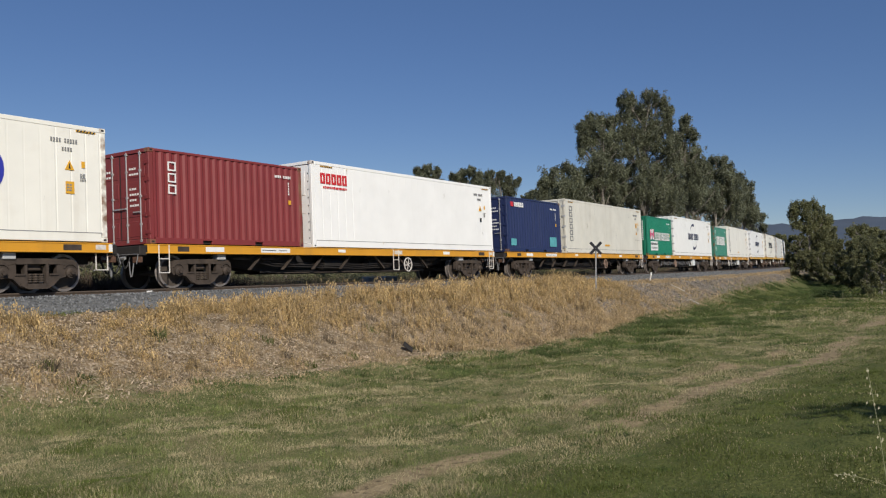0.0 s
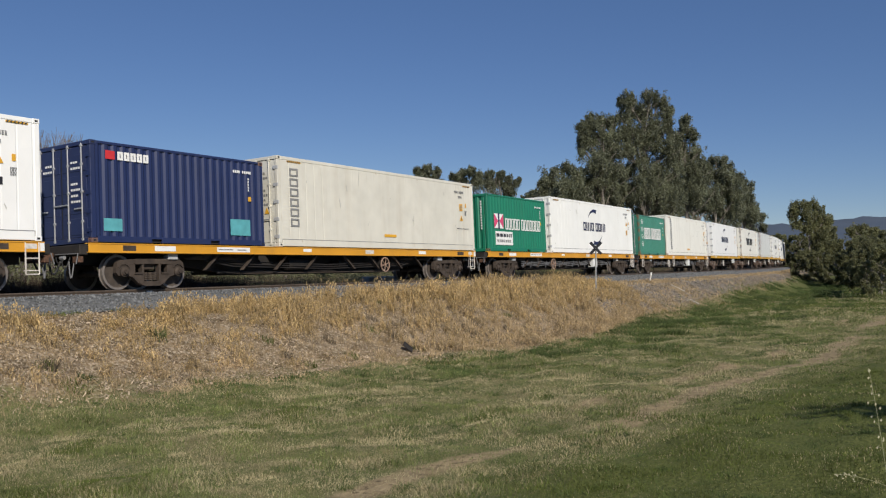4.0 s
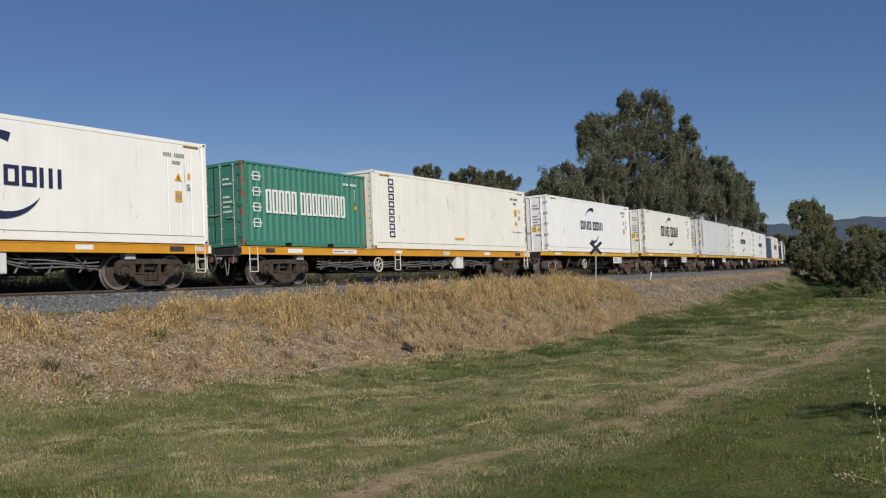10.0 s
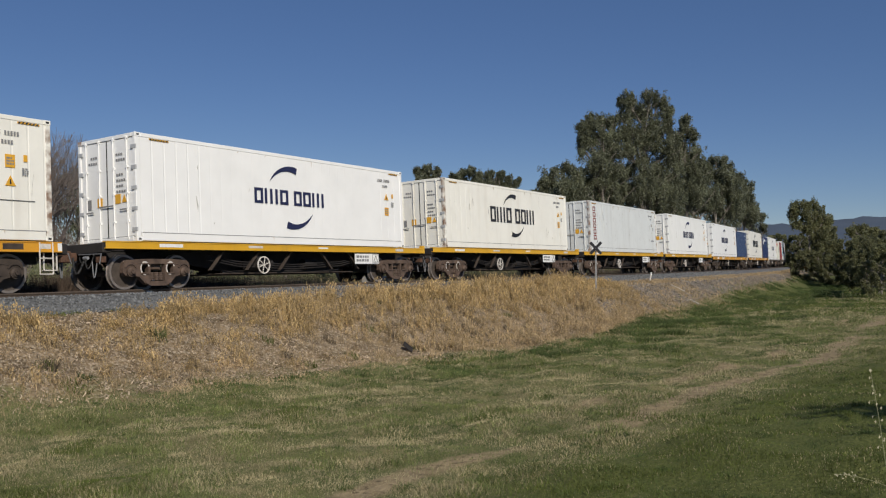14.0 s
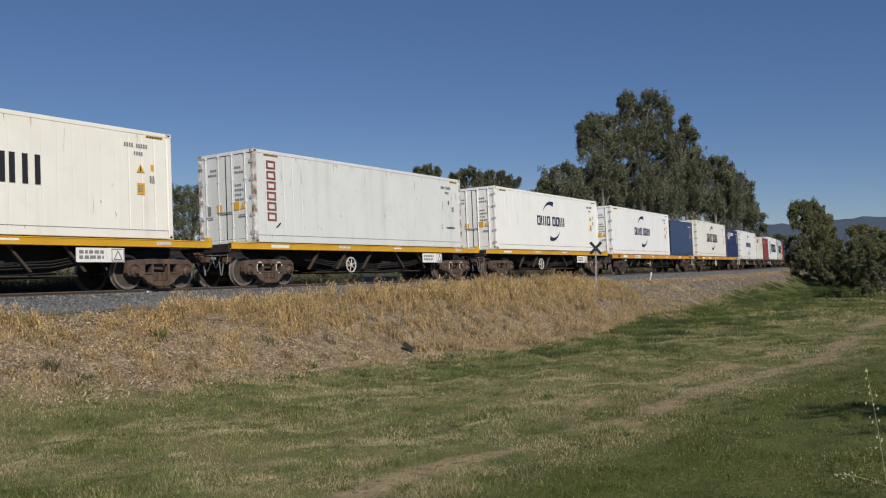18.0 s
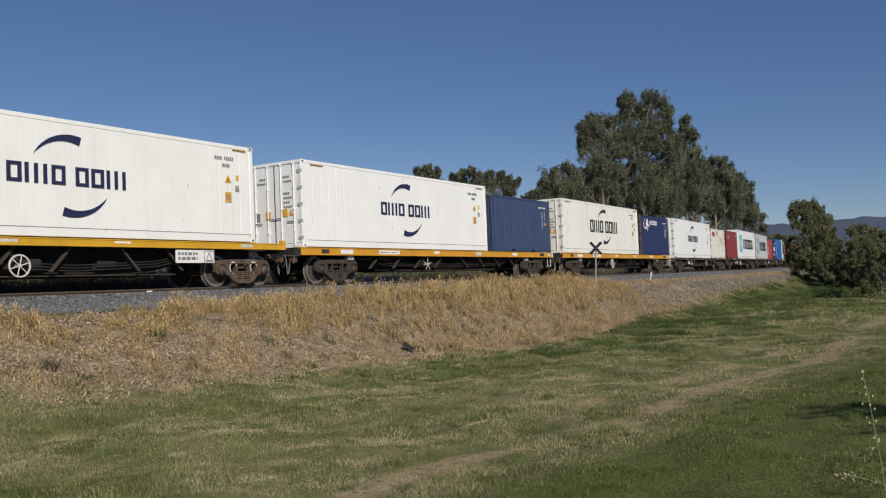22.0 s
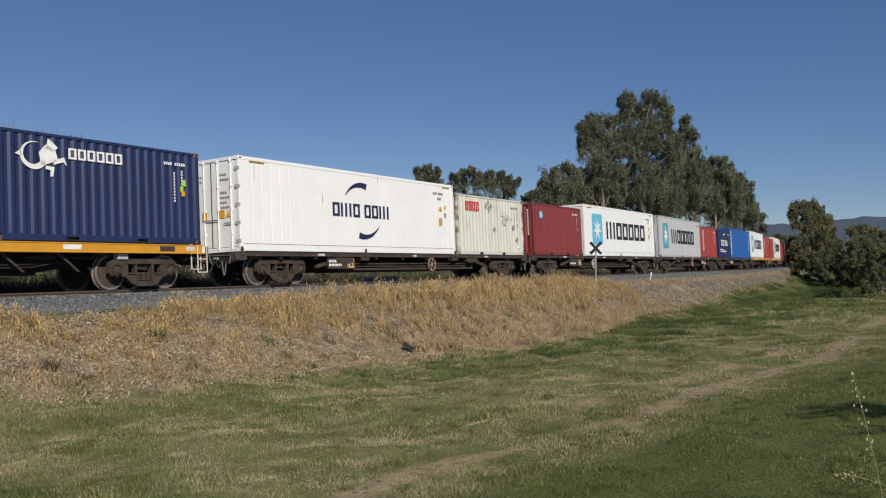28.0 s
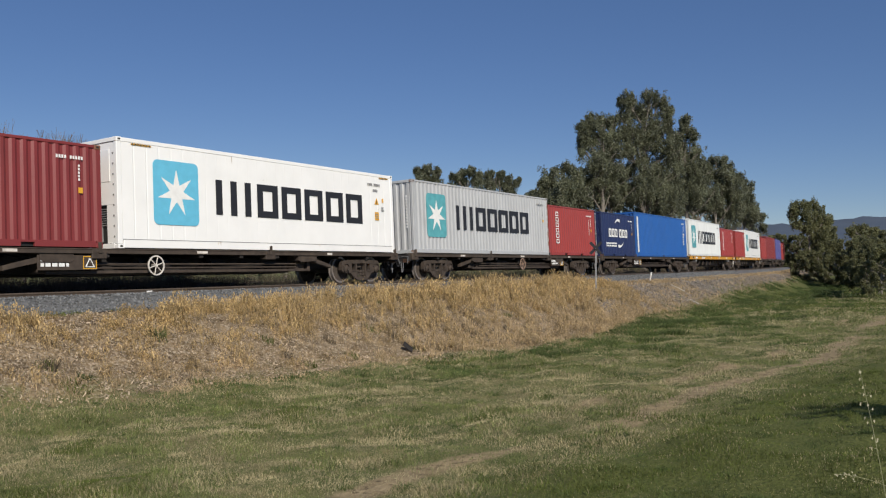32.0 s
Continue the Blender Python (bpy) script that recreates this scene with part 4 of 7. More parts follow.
def meadow():
    rng = np.random.default_rng(11)
    n = 960000
    r = 5.0 * (75 / 5.0) ** (rng.random(n) ** 0.85)
    a = rng.uniform(-0.60, 0.62, n)
    x, y = r * np.sin(a), r * np.cos(a)
    s, d = track_coords(np.stack([x, y], 1))
    keep = (d > dry_edge(s) - 0.3 + 2.2 * (vnoise(x, y, 0.9, 3) - 0.5) + rng.normal(0, 0.45, n)) & (d < 60)
    keep &= rng.random(n) < 1 - 0.72 * worn(s, d)
    x, y, r, d, s = x[keep], y[keep], r[keep], d[keep], s[keep]
    q = np.clip(vnoise(x, y, 0.7, 3) * 2.4 - 0.7, 0, 1.5)
    near = np.clip((20 - r) / 8, 0, 1)
    h = (0.024 + 0.044 * q * rng.random(len(x))) * (1 + r / 25) * (1 + 0.3 * near)
    w = rng.uniform(0.004, 0.009, len(x)) * (0.5 + r / 9)
    beyond = np.clip((d - path_line(s) - 0.4) / 1.2, 0, 1)
    hay = np.clip(1.2 - np.abs(d - path_line(s) + 1.3) / 1.1, 0, 1) * np.clip((s - 5) / 3, 0, 1) * np.clip((26 - s) / 6, 0, 1)
    p_pale = np.clip(0.44 + 0.22 * np.clip((16 - r) / 5, 0, 1) + 0.3 * hay + 2.2 * (vnoise(x, y, 1.9, 3) - 0.5) + 2.0 * (vnoise(y + 50, x, 0.45, 2) - 0.5), 0.03, 0.95) * (1 - 0.72 * beyond)
    p_pale = np.maximum(p_pale, np.clip(0.95 - (d - dry_edge(s)) / 2.2, 0, 0.8) * np.clip((16 - s) / 5, 0, 1))
    band = np.clip(1 - (d - dry_edge(s) - 0.4) / 3.4, 0, 1) * np.clip((s - 13) / 5, 0, 1)
    p_pale *= (1 - 0.45 * band) * np.interp(s, (30, 42), (1.0, 0.8))
    pale = rng.random(len(x)) < p_pale
    deep = rng.random(len(x)) < np.clip((vnoise(x + 20, y + 70, 1.1, 3) - 0.52) * 5, 0, 0.9)
    rich = ~pale & (deep | (rng.random(len(x)) < np.maximum(band * 0.5, np.clip((s - 32) / 10, 0, 0.75))) | (d > path_line(s) + 0.2 + rng.random(len(x)) * 1.6))
    h = h * (1 - 0.38 * beyond) * (1 - 0.45 * np.clip(1.3 - (d - dry_edge(s)) / 1.3, 0, 1) * np.clip((15 - s) / 3, 0, 1))
    blades("lush_grass", x[rich], y[rich], h[rich] * 1.1, w[rich], rng, LUSH, "darker green grass beside the worn path", 1.0, simple=True)
    pale_or = pale | rich
    blades("meadow_grass", x[~pale_or], y[~pale_or], h[~pale_or], w[~pale_or], rng, BLADE, "short mown green grass of the meadow", 1.0, simple=True)
    blades("pale_grass", x[pale], y[pale], h[pale] * 0.9, w[pale], rng, HAY, "pale dry blades among the green grass", 1.0, simple=True)


HAY = mat("pale_dry_blades", (0.44, 0.38, 0.225), 0.8, 0, 0.35, 1.2, island=0.32, thin=0.3, gloss=0.28)
meadow()


def tussocks():
    """Rounded green clumps: thick along the foot of the bank and on its far flank, small ones over the meadow."""
    rng = np.random.default_rng(12)

    def clumps(name, cx, cy, rad, tall, per, wide, material, label):
        n = len(cx) * per
        a, q = rng.random(n) * 2 * math.pi, rng.random(n) ** 0.6
        rr = np.repeat(rad, per) * q
        h = np.repeat(tall, per) * rng.uniform(0.6, 1.1, n) * (1.05 - 0.5 * q)
        blades(name, np.repeat(cx, per) + rr * np.cos(a), np.repeat(cy, per) + rr * np.sin(a), h, rng.uniform(0.7, 1.3, n) * np.repeat(wide, per), rng, material, label, 0.95, simple=True, out=a)

    k = 700
    cs = np.concatenate([rng.uniform(5, 34, 240), rng.uniform(30, 110, 460)])
    cd = dry_edge(cs) + 0.2 + np.abs(rng.normal(0, 1.5, k)) * np.where(cs > 32, 2.2, 1.9)
    cx, cy = on_track(cs, cd)
    clumps("grass_tussocks", cx, cy, rng.uniform(0.16, 0.5, k) * (1 + cs / 80), rng.uniform(0.10, 0.24, k) * np.interp(cs, (5, 12, 18, 28, 36, 110), (0.4, 0.7, 1.2, 1.25, 1.4, 1.8)), 180, 0.010 * (1 + cs / 40), TUFT, "thick green grass clumps at the foot of the bank")
    n = 5200
    r = 5.5 * (40 / 5.5) ** rng.random(n)
    a = rng.uniform(-0.55, 0.58, n)
    cx, cy = r * np.sin(a), r * np.cos(a)
    s, d = track_coords(np.stack([cx, cy], 1))
    keep = (d > dry_edge(s) + 0.8) & (rng.random(n) < np.clip(vnoise(cx, cy, 1.4, 2) * 2.4 - 0.7, 0.03, 1)) & (worn(s, d) < 0.35)
    cx, cy, r = cx[keep], cy[keep], r[keep]
    m = len(cx)
    clumps("low_tussocks", cx, cy, rng.uniform(0.05, 0.17, m) * (0.7 + r / 25), rng.uniform(0.045, 0.10, m), 60, 0.0050 * (0.6 + r / 9), TUFT, "small rounded tufts of green grass in the meadow")


tussocks()


BOARD_AT = ((722 - 784) / 1523.6 * 23.5, 23.5)


def bank_grass():
    rng = np.random.default_rng(13)

    def open_spot(x, y):
        return np.hypot((x - BOARD_AT[0]) / 0.3, (y - BOARD_AT[1] + 0.45) / 0.65) > 1

    # tufts of tall stalks: close along the crest and over the far half, single ones towards the near end
    n = 6000
    s = rng.uniform(2, 40, n)
    top = np.interp(s, (2, 13, 17), (3.3, 3.15, 2.6))
    d = top + (dry_edge(s) - top) * rng.random(n) ** 1.2
    x, y = on_track(s, d)
    full = np.interp(s, (2, 9, 12.5, 16, 20, 34, 37, 40), (0.40, 0.55, 0.66, 0.88, 1.0, 1.0, 0.75, 0.25))
    low_slope = np.interp(s, (2, 7, 11, 16, 20), (0.2, 0.7, 0.85, 0.9, 1.0)) * np.where(s < 16, np.interp(d, (4.2, 5.2, 6.4), (1, 0.85, 0.55)), 1)
    thin = np.interp(d - 2.6, (0, 1.1, 2.4, 6), (1.0, 0.9, 0.75, 0.6)) * np.interp(s, (2, 8, 12, 16, 22), (0.3, 0.85, 0.95, 1.0, 1.15)) * np.where(d > 4.2, low_slope, 1)
    keep = rng.random(n) < thin * np.clip(4.6 * vnoise(x, y, 0.7, 2) - 1.75, np.interp(s, (14, 20), (0.04, 0.26)), 1.6)
    keep &= np.hypot((x - BOARD_AT[0]) / 0.5, (y - BOARD_AT[1] + 0.6) / 0.9) > 1
    x, y, full, d, s = x[keep], y[keep], full[keep], d[keep], s[keep]
    per = 13
    m = len(x) * per
    tall = np.repeat(full * (0.55 + 0.85 * vnoise(x + 31, y, 1.1, 2)) * rng.uniform(0.28, 0.82, len(x)) * np.interp(d, (2.6, 3.2, 4.5, 6, 8.5), (0.75, 1.0, 0.85, 0.66, 0.5)), per)
    rad = np.repeat(rng.uniform(0.06, 0.2, len(x)), per)
    a = rng.random(m) * 2 * math.pi
    q = np.abs(rng.normal(0, 0.8, m)) * rad
    xx, yy = np.repeat(x, per) + q * np.cos(a), np.repeat(y, per) + q * np.sin(a)
    h = tall * rng.uniform(0.5, 1.1, m)
    low = rng.random(m) < np.clip((np.repeat(d, per) - 3.6) / 3.6, 0.12, 0.85)
    leafy_stalks("tall_dry_grass", xx[~low], yy[~low], h[~low], rng, STRAW, "tall golden dry grass along the crest of the bank", 0.7)
    leafy_stalks("pale_dry_stalks", xx[low], yy[low], h[low], rng, LITTER, "bleached dry stalks standing on the bank", 0.4)
    # flattened bleached grass on the slope
    n = 150000
    s = rng.uniform(0, 50, n)
    d = 2.5 + (dry_edge(s) + 0.4 - 2.5) * rng.random(n) ** 0.85 + np.abs(rng.normal(0, 0.7, n))
    x, y = on_track(s, d)
    keep = rng.random(n) < (0.05 + 1.1 * np.clip(vnoise(x, y, 0.55, 3) * 3.4 - 1.25, 0, 1)) * np.interp(s, (2, 7, 14, 22), (0.1, 0.5, 0.9, 1.0))
    keep &= open_spot(x, y)
    x, y = x[keep], y[keep]
    h = rng.uniform(0.05, 0.20, len(x)) * (0.4 + 0.9 * vnoise(x, y, 1.3, 2))
    blades("dead_grass", x, y, h, rng.uniform(0.009, 0.02, len(x)), rng, LITTER, "bleached flattened dead grass covering the bank", 1.05, simple=True)
    # pale flat chips and bits of stalk lying between
    n = 95000
    s = rng.uniform(0, 46, n)
    d = 2.4 + (dry_edge(s) + 0.2 - 2.4) * rng.random(n) ** 0.9 + np.abs(rng.normal(0, 0.3, n))
    x, y = on_track(s, d)
    keep = rng.random(n) < np.clip(vnoise(x, y, 0.6, 3) * 1.6 - 0.1, 0.2, 1) * np.interp(s, (16, 22), (1.0, 0.45))
    x, y = x[keep], y[keep]
    k = len(x)
    z = ground_z(x, y) + rng.uniform(0.004, 0.03, k)
    a, sz, wd = rng.random(k) * 2 * math.pi, 0.014 + 0.042 * rng.random(k) ** 2.2, rng.uniform(0.005, 0.015, k)
    tip = rng.normal(0, 0.45, (k, 2))
    ax = np.stack([np.cos(a), np.sin(a), tip[:, 0]], 1) * sz[:, None]
    sd = np.stack([-np.sin(a), np.cos(a), tip[:, 1]], 1) * wd[:, None]
    c = np.stack([x, y, z], 1)
    v = np.stack([c - ax - sd, c + ax - sd * 0.7, c + ax * 0.8 + sd, c - ax * 0.9 + sd * 0.8], 1).reshape(-1, 3)
    tagged(big_mesh("bank_litter", v, (np.arange(k) * 4)[:, None] + np.arange(4)[None], CHIP), "pale flat chips and broken stalks on the bank", "litter", kind="stuff")
    # a green fringe where the ballast ends
    n = 5000
    s = rng.uniform(4, 17, n)
    d = rng.normal(2.74, 0.12, n)
    x, y = on_track(s, d)
    keep = rng.random(n) < np.clip(vnoise(x, y, 0.7, 2) * 3 - 1.1, 0, 1)
    blades("fringe_grass", x[keep], y[keep], rng.uniform(0.05, 0.15, keep.sum()), rng.uniform(0.007, 0.013, keep.sum()), rng, LUSH, "thin green grass where the ballast ends", 0.8, simple=True)
    # brown weeds here and there
    cs, cd = rng.uniform(3, 34, 46), rng.uniform(3.0, 7.6, 46)
    x, y = on_track(np.repeat(cs, 60), np.repeat(cd, 60))
    x, y = x + rng.normal(0, 0.10, len(x)), y + rng.normal(0, 0.10, len(x))
    h = rng.uniform(0.08, 0.26, len(x))
    odd = np.repeat(rng.random(46) < 0.5, 60)
    blades("brown_weeds", x[odd], y[odd], h[odd], rng.uniform(0.008, 0.016, odd.sum()), rng, SCRUB, "brown dead weeds on the bank", 0.5)
    blades("green_weeds", x[~odd], y[~odd], h[~odd] * 0.8, rng.uniform(0.008, 0.016, (~odd).sum()), rng, LUSH, "green weeds pushing through dead grass", 0.5)
    # single weeds near the foot of the bank
    for cs, cd, wide, tall, ink, label in ((6.07, 6.3, 0.22, 0.22, LUSH, "rounded green weed at the foot of the bank"), (6.06, 5.53, 0.13, 0.34, SCRUB, "reddish brown dead weed on the bank"),
                                           (6.47, 5.98, 0.09, 0.2, TUFT, "small dark green weed on the bank"), (9.11, 4.84, 0.16, 0.38, TUFT, "dull green weed among dry grass")):
        x, y = on_track(np.full(90, cs), np.full(90, cd))
        a, q = rng.random(90) * 2 * math.pi, 1.2 * wide * rng.random(90) ** 0.6
        blades("weed", x + q * np.cos(a), y + q * np.sin(a), 0.75 * tall * rng.uniform(0.3, 1.1, 90), rng.uniform(0.008, 0.016, 90), rng, ink, label, 0.7, category="weed", out=a)
    # sparse dry tufts past the sign, on the gravel shoulder
    n = 26000
    s = 36 + 95 * rng.random(n) ** 1.4
    d = np.where(rng.random(n) < 0.6, rng.uniform(2.5, 3.7, n), rng.uniform(3.5, 6.2, n))
    x, y = on_track(s, d)
    keep = rng.random(n) < np.clip(vnoise(x, y, 1.2, 2) * 2.5 - 0.7, 0.02, 1) * np.where(d < 3.7, 1.0, 0.6)
    blades("dry_tufts", x[keep], y[keep], rng.uniform(0.08, 0.25, keep.sum()), rng.uniform(0.02, 0.04, keep.sum()), rng, LITTER, "sparse dry tufts on the gravel shoulder", 0.7)


bank_grass()


DEADBROWN = mat("dark_dead_grass", (0.074, 0.05, 0.034), 0.9, 0, 0.4, 2.5, island=0.5)


def far_side_scrub():
    rng = np.random.default_rng(14)
    n = 170000
    s = -12 + 160 * rng.random(n) ** 1.7
    d = -3.1 - 6.5 * rng.random(n) ** 1.3
    x, y = on_track(s, d)
    k = vnoise(x, y, 1.1, 2)
    keep = (rng.random(n) < np.clip(k * 2.2 - 0.35, 0.1, 1)) & (s > 15 + 3 * rng.random(n))
    h = (rng.uniform(0.55, 1.3, n) * (0.35 + 1.1 * k) * np.interp(-d, (3.1, 4.5, 10), (0.55, 0.95, 1.2)))[keep]
    blades("trackside_scrub", x[keep], y[keep], h, rng.uniform(0.012, 0.03, keep.sum()), rng, SCRUB, "brown dry scrub on the far side of the track", 0.7, simple=True)
    n = 60000
    s, d = rng.uniform(-6, 20, n), -3.0 - 2.6 * rng.random(n)
    x, y = on_track(s, d)
    h = rng.uniform(0.7, 1.25, n) * (0.6 + 0.6 * vnoise(x, y, 0.9, 2)) * np.interp(-d, (3.0, 4.2, 5.6), (0.8, 1.2, 1.3))
    blades("dead_brown_grass", x, y, h, rng.uniform(0.014, 0.035, n), rng, DEADBROWN, "matted dark brown dead grass behind the track", 0.75, simple=True)
    m = 80
    cs, cd = rng.uniform(15, 60, m), -rng.uniform(4.6, 9.0, m)
    cx, cy = on_track(cs, cd)
    hi = rng.uniform(0.15, 1.1, m)
    c = np.stack([cx, cy, ground_z(cx, cy) + hi], 1)
    v, f = leaf_cloud(rng, c, np.stack([rng.uniform(0.4, 0.9, m), rng.uniform(0.4, 0.9, m), rng.uniform(0.3, 0.6, m)], 1), 260, 0.06, 0.1)
    tagged(big_mesh("trackside_bushes", v, f, LEAF2), "low olive bushes close behind the track", "bushes", kind="stuff")


far_side_scrub()


def concrete_stack():
    """Old broken concrete blocks piled beside the track."""
    rng = random.Random(8)
    for layer in range(3):
        for k in range(4 - layer):
            s, d = 26.4 + 1.15 * k + 0.5 * layer + rng.uniform(-0.1, 0.1), -3.25 + rng.uniform(-0.08, 0.08)
            x, y = [float(v) for v in on_track(s, d)]
            ln = rng.uniform(0.42, 0.54)
            b = part("concrete_block", Mb().box(-ln, ln, -0.22, 0.22, 0, 0.30, 0.03), CONCRETE)
            b.matrix_basis = Matrix.Translation((x, y, float(ground_z([x], [y])[0]) - 0.02 + 0.30 * layer)) @ Matrix.Rotation(heading(s) + rng.uniform(-0.12, 0.12), 4, "Z")
            tagged(b, "weathered grey concrete block piled beside the track", "block", "concrete blocks")


CONCRETE = mat("weathered_concrete", (0.33, 0.31, 0.28), 0.9, 0, 0.25, 3, 0.5, (0.15, 0.13, 0.11), 0, 0.5, 25)
concrete_stack()


def rail_joint(s):
    """A white-painted fishplate on the near rail."""
    root = new("rail_joint")
    root.matrix_basis = Matrix.Translation(beside(s, 0.80, -0.055)) @ Matrix.Rotation(heading(s), 4, "Z")
    part("fishplate", Mb().box(-0.09, 0.09, -0.02, 0.012, -0.03, 0.05, 0.006), MARKWHITE, root, "white painted plate")
    for x in (-0.05, 0.05):
        part("bolt", Mb().tube((x, -0.045, 0.0), (x, -0.02, 0.0), 0.016, 0.016, 8), RUST, root)
    return tagged(root, "white-painted rail joint on the near rail", "rail joint")


rail_joint(12.15)


def hedge():
    """Low dark bushes well behind the track."""
    rng = np.random.default_rng(15)
    n = 300
    s = rng.uniform(-40, 190, n)
    d = -rng.uniform(12, 17, n)
    x, y = on_track(s, d)
    z = ground_z(x, y)
    c = np.stack([x, y, z + rng.uniform(0.3, 1.5, n)], 1)
    r = np.stack([rng.uniform(0.7, 1.3, n), rng.uniform(0.7, 1.3, n), rng.uniform(0.4, 0.8, n)], 1)
    v, f = leaf_cloud(rng, c, r, 190, 0.12, 0.2)
    tagged(big_mesh("bushes", v, f, LEAF2), "low dark bushes behind the railway", "bushes", kind="stuff")


hedge()


# ---------------------------------------------------------------- small things beside the track
def cross_sign(x, y):
    z = float(ground_z([x], [y])[0])
    top = 0.785 + (464.6 - 431) / 1523.6 * 40.0
    root = new("crossing_sign")
    root.matrix_basis = Matrix.Translation((x, y, z - 0.1)) @ Matrix.Rotation(radians(-14), 4, "Z")
    H = top - z + 0.1
    part("post", Mb().tube((0, 0, 0), (0, 0, H - 0.12), 0.035, 0.033, 10).tube((0, 0, H - 0.12), (0, 0, H - 0.10), 0.036, 0.02, 10), SILVER, root, "grey steel post")
    for a in (47, -47):
        arm = Mb().box(-0.37, 0.37, -0.012, 0.012, -0.065, 0.065, 0.004)
        ob = part("cross_board", arm, MARKBLACK, root, "black board of the cross")
        ob.matrix_basis = Matrix.Translation((0, -0.05 - 0.026 * (a > 0), H - 0.21)) @ Matrix.Rotation(radians(a), 4, "Y")
    part("bolt", Mb().tube((0, -0.10, H - 0.21), (0, 0.0, H - 0.21), 0.016, 0.016, 8), SILVER, root)
    return tagged(root, "black diagonal cross sign on a grey post", "sign")


cross_sign(7.1, 40.0)


def marker(x, y, h, lean, label):
    root = new("marker_post")
    root.matrix_basis = Matrix.Translation((x, y, float(ground_z([x], [y])[0]) - 0.08)) @ Matrix.Rotation(radians(lean), 4, "Y")
    part("stake", Mb().box(-0.035, 0.035, -0.025, 0.025, 0, h * 0.8, 0.006), HANDWHITE, root)
    part("stake_top", Mb().box(-0.037, 0.037, -0.027, 0.027, h * 0.8, h, 0.008), MARKWHITE, root)
    return tagged(root, label, "marker post", "marker posts")


marker(*[float(v) for v in on_track(46.0, 3.2)], 0.7, 8, "leaning white painted marker stake beside the track")
marker(*[float(v) for v in on_track(158.0, 3.0)], 0.8, 0, "short white marker stake beside the track")


def lying_stake(s, d, ln, turn):
    x, y = [float(v) for v in on_track(s, d)]
    x2, y2 = x + ln * math.cos(turn), y + ln * math.sin(turn)
    z1, z2 = [float(v) for v in ground_z([x, x2], [y, y2])]
    root = new("fallen_stake")
    root.matrix_basis = Matrix.Translation((x, y, z1 + 0.03))
    part("stake", Mb().tube((0, 0, 0), (x2 - x, y2 - y, z2 - z1 + 0.02), 0.03, 0.028, 7), HANDWHITE, root)
    return tagged(root, "pale wooden stake lying on the gravel slope", "stake", "fallen stakes")


lying_stake(47.0, 4.2, 0.95, -0.9)
lying_stake(44.5, 6.0, 0.6, -0.9)


def shrub(px, depth, seed, wide, high):
    rng = np.random.default_rng(seed)
    x, y = at_px(px, depth)
    root = new("shrub")
    root.matrix_basis = Matrix.Translation((x, y, float(ground_z([x], [y])[0])))
    c = np.stack([rng.normal(0, wide * 0.4, 14), rng.normal(0, wide * 0.4, 14), rng.uniform(0.1, high, 14)], 1)
    v, f = leaf_cloud(rng, c, np.full((14, 3), wide * 0.30), 260, 0.05, 0.1)
    big_mesh("foliage", v, f, TUFT).parent = root
    part("stems", Mb().tube((0, 0, -0.05), (0.1, 0, high * 0.8), 0.03, 0.01, 6).tube((0, 0, -0.05), (-0.15, 0.1, high * 0.7), 0.025, 0.01, 6), TWIG, root)
    return tagged(root, "low rounded green shrub in the meadow", "shrub")


shrub(1468, 57, 61, 1.5, 0.25)


def plank(px, py, depth, ln, label):
    x = (px - 784) / 1523.6 * depth
    z = float(ground_z([x], [depth])[0])
    root = part("scrap_board", Mb().box(-ln / 2, ln / 2, -0.09, 0.09, 0, 0.03, 0.005), SOOT)
    root.matrix_basis = Matrix.Translation((x, depth, z + 0.12)) @ Matrix.Rotation(0.3, 4, "Z") @ Matrix.Rotation(radians(38), 4, "Y") @ Matrix.Rotation(radians(40), 4, "X")
    return tagged(root, label, "board")


plank(722, 617, 23.5, 0.32, "dark broken board lying in dead grass")


def off_tree():
    gum_tree(10.25, 1.25, 7.4, 4.6, 77, "small leafy tree at the edge of the meadow", 36, 46, 0.13, 0.66, 1, LEAF2, "trees at the edge of the meadow")


off_tree()


MARKSEED = mat("bleached_seed_husk", (0.40, 0.37, 0.25), 0.7, 0, 0.2, 20)
STEM = mat("pale_green_stem", (0.27, 0.27, 0.15), 0.7, 0, 0.2, 20)


def seed_stalk(x, y, h):
    root = new("grass_stalk")
    rng = np.random.default_rng(9)
    stem, leaf = Mb(), Mb()
    pts = [Vector((-0.02 * t * t * 4, 0, h * t)) for t in np.linspace(0, 1, 9)]
    limb_tubes(stem, pts, 0.0026, 0.0016, 5)
    part("stem", stem, STEM, root)
    for i in range(16):
        t = 0.62 + 0.38 * i / 15
        p = Vector((-0.08 * t * t, 0, h * t))
        d = Vector((rng.normal(0, 0.035), rng.normal(0, 0.02), rng.uniform(-0.01, 0.03)))
        leaf.tube(p, p + d, 0.0009, 0.0006, 4, False)
        q = p + d
        leaf.add([q, q + Vector((0.006, 0, -0.008)), q + Vector((0, 0.003, -0.02)), q + Vector((-0.006, 0, -0.008))], [(0, 1, 2, 3)])
    tagged(part("seed_head", leaf, MARKSEED, root, "loose pale seed head"), kind="stuff")
    return tagged(root, "single tall dry grass stalk with a seed head", "grass stalk")


STALK_AT = (2.60, 4.95)
STALK = seed_stalk(*STALK_AT, 1.22)
BENT = seed_stalk(3.6, 7.05, 0.42)
BENT.matrix_basis = Matrix.Translation((3.62, 7.05, float(ground_z([3.62], [7.05])[0]))) @ Matrix.Rotation(radians(-66), 4, "Y")


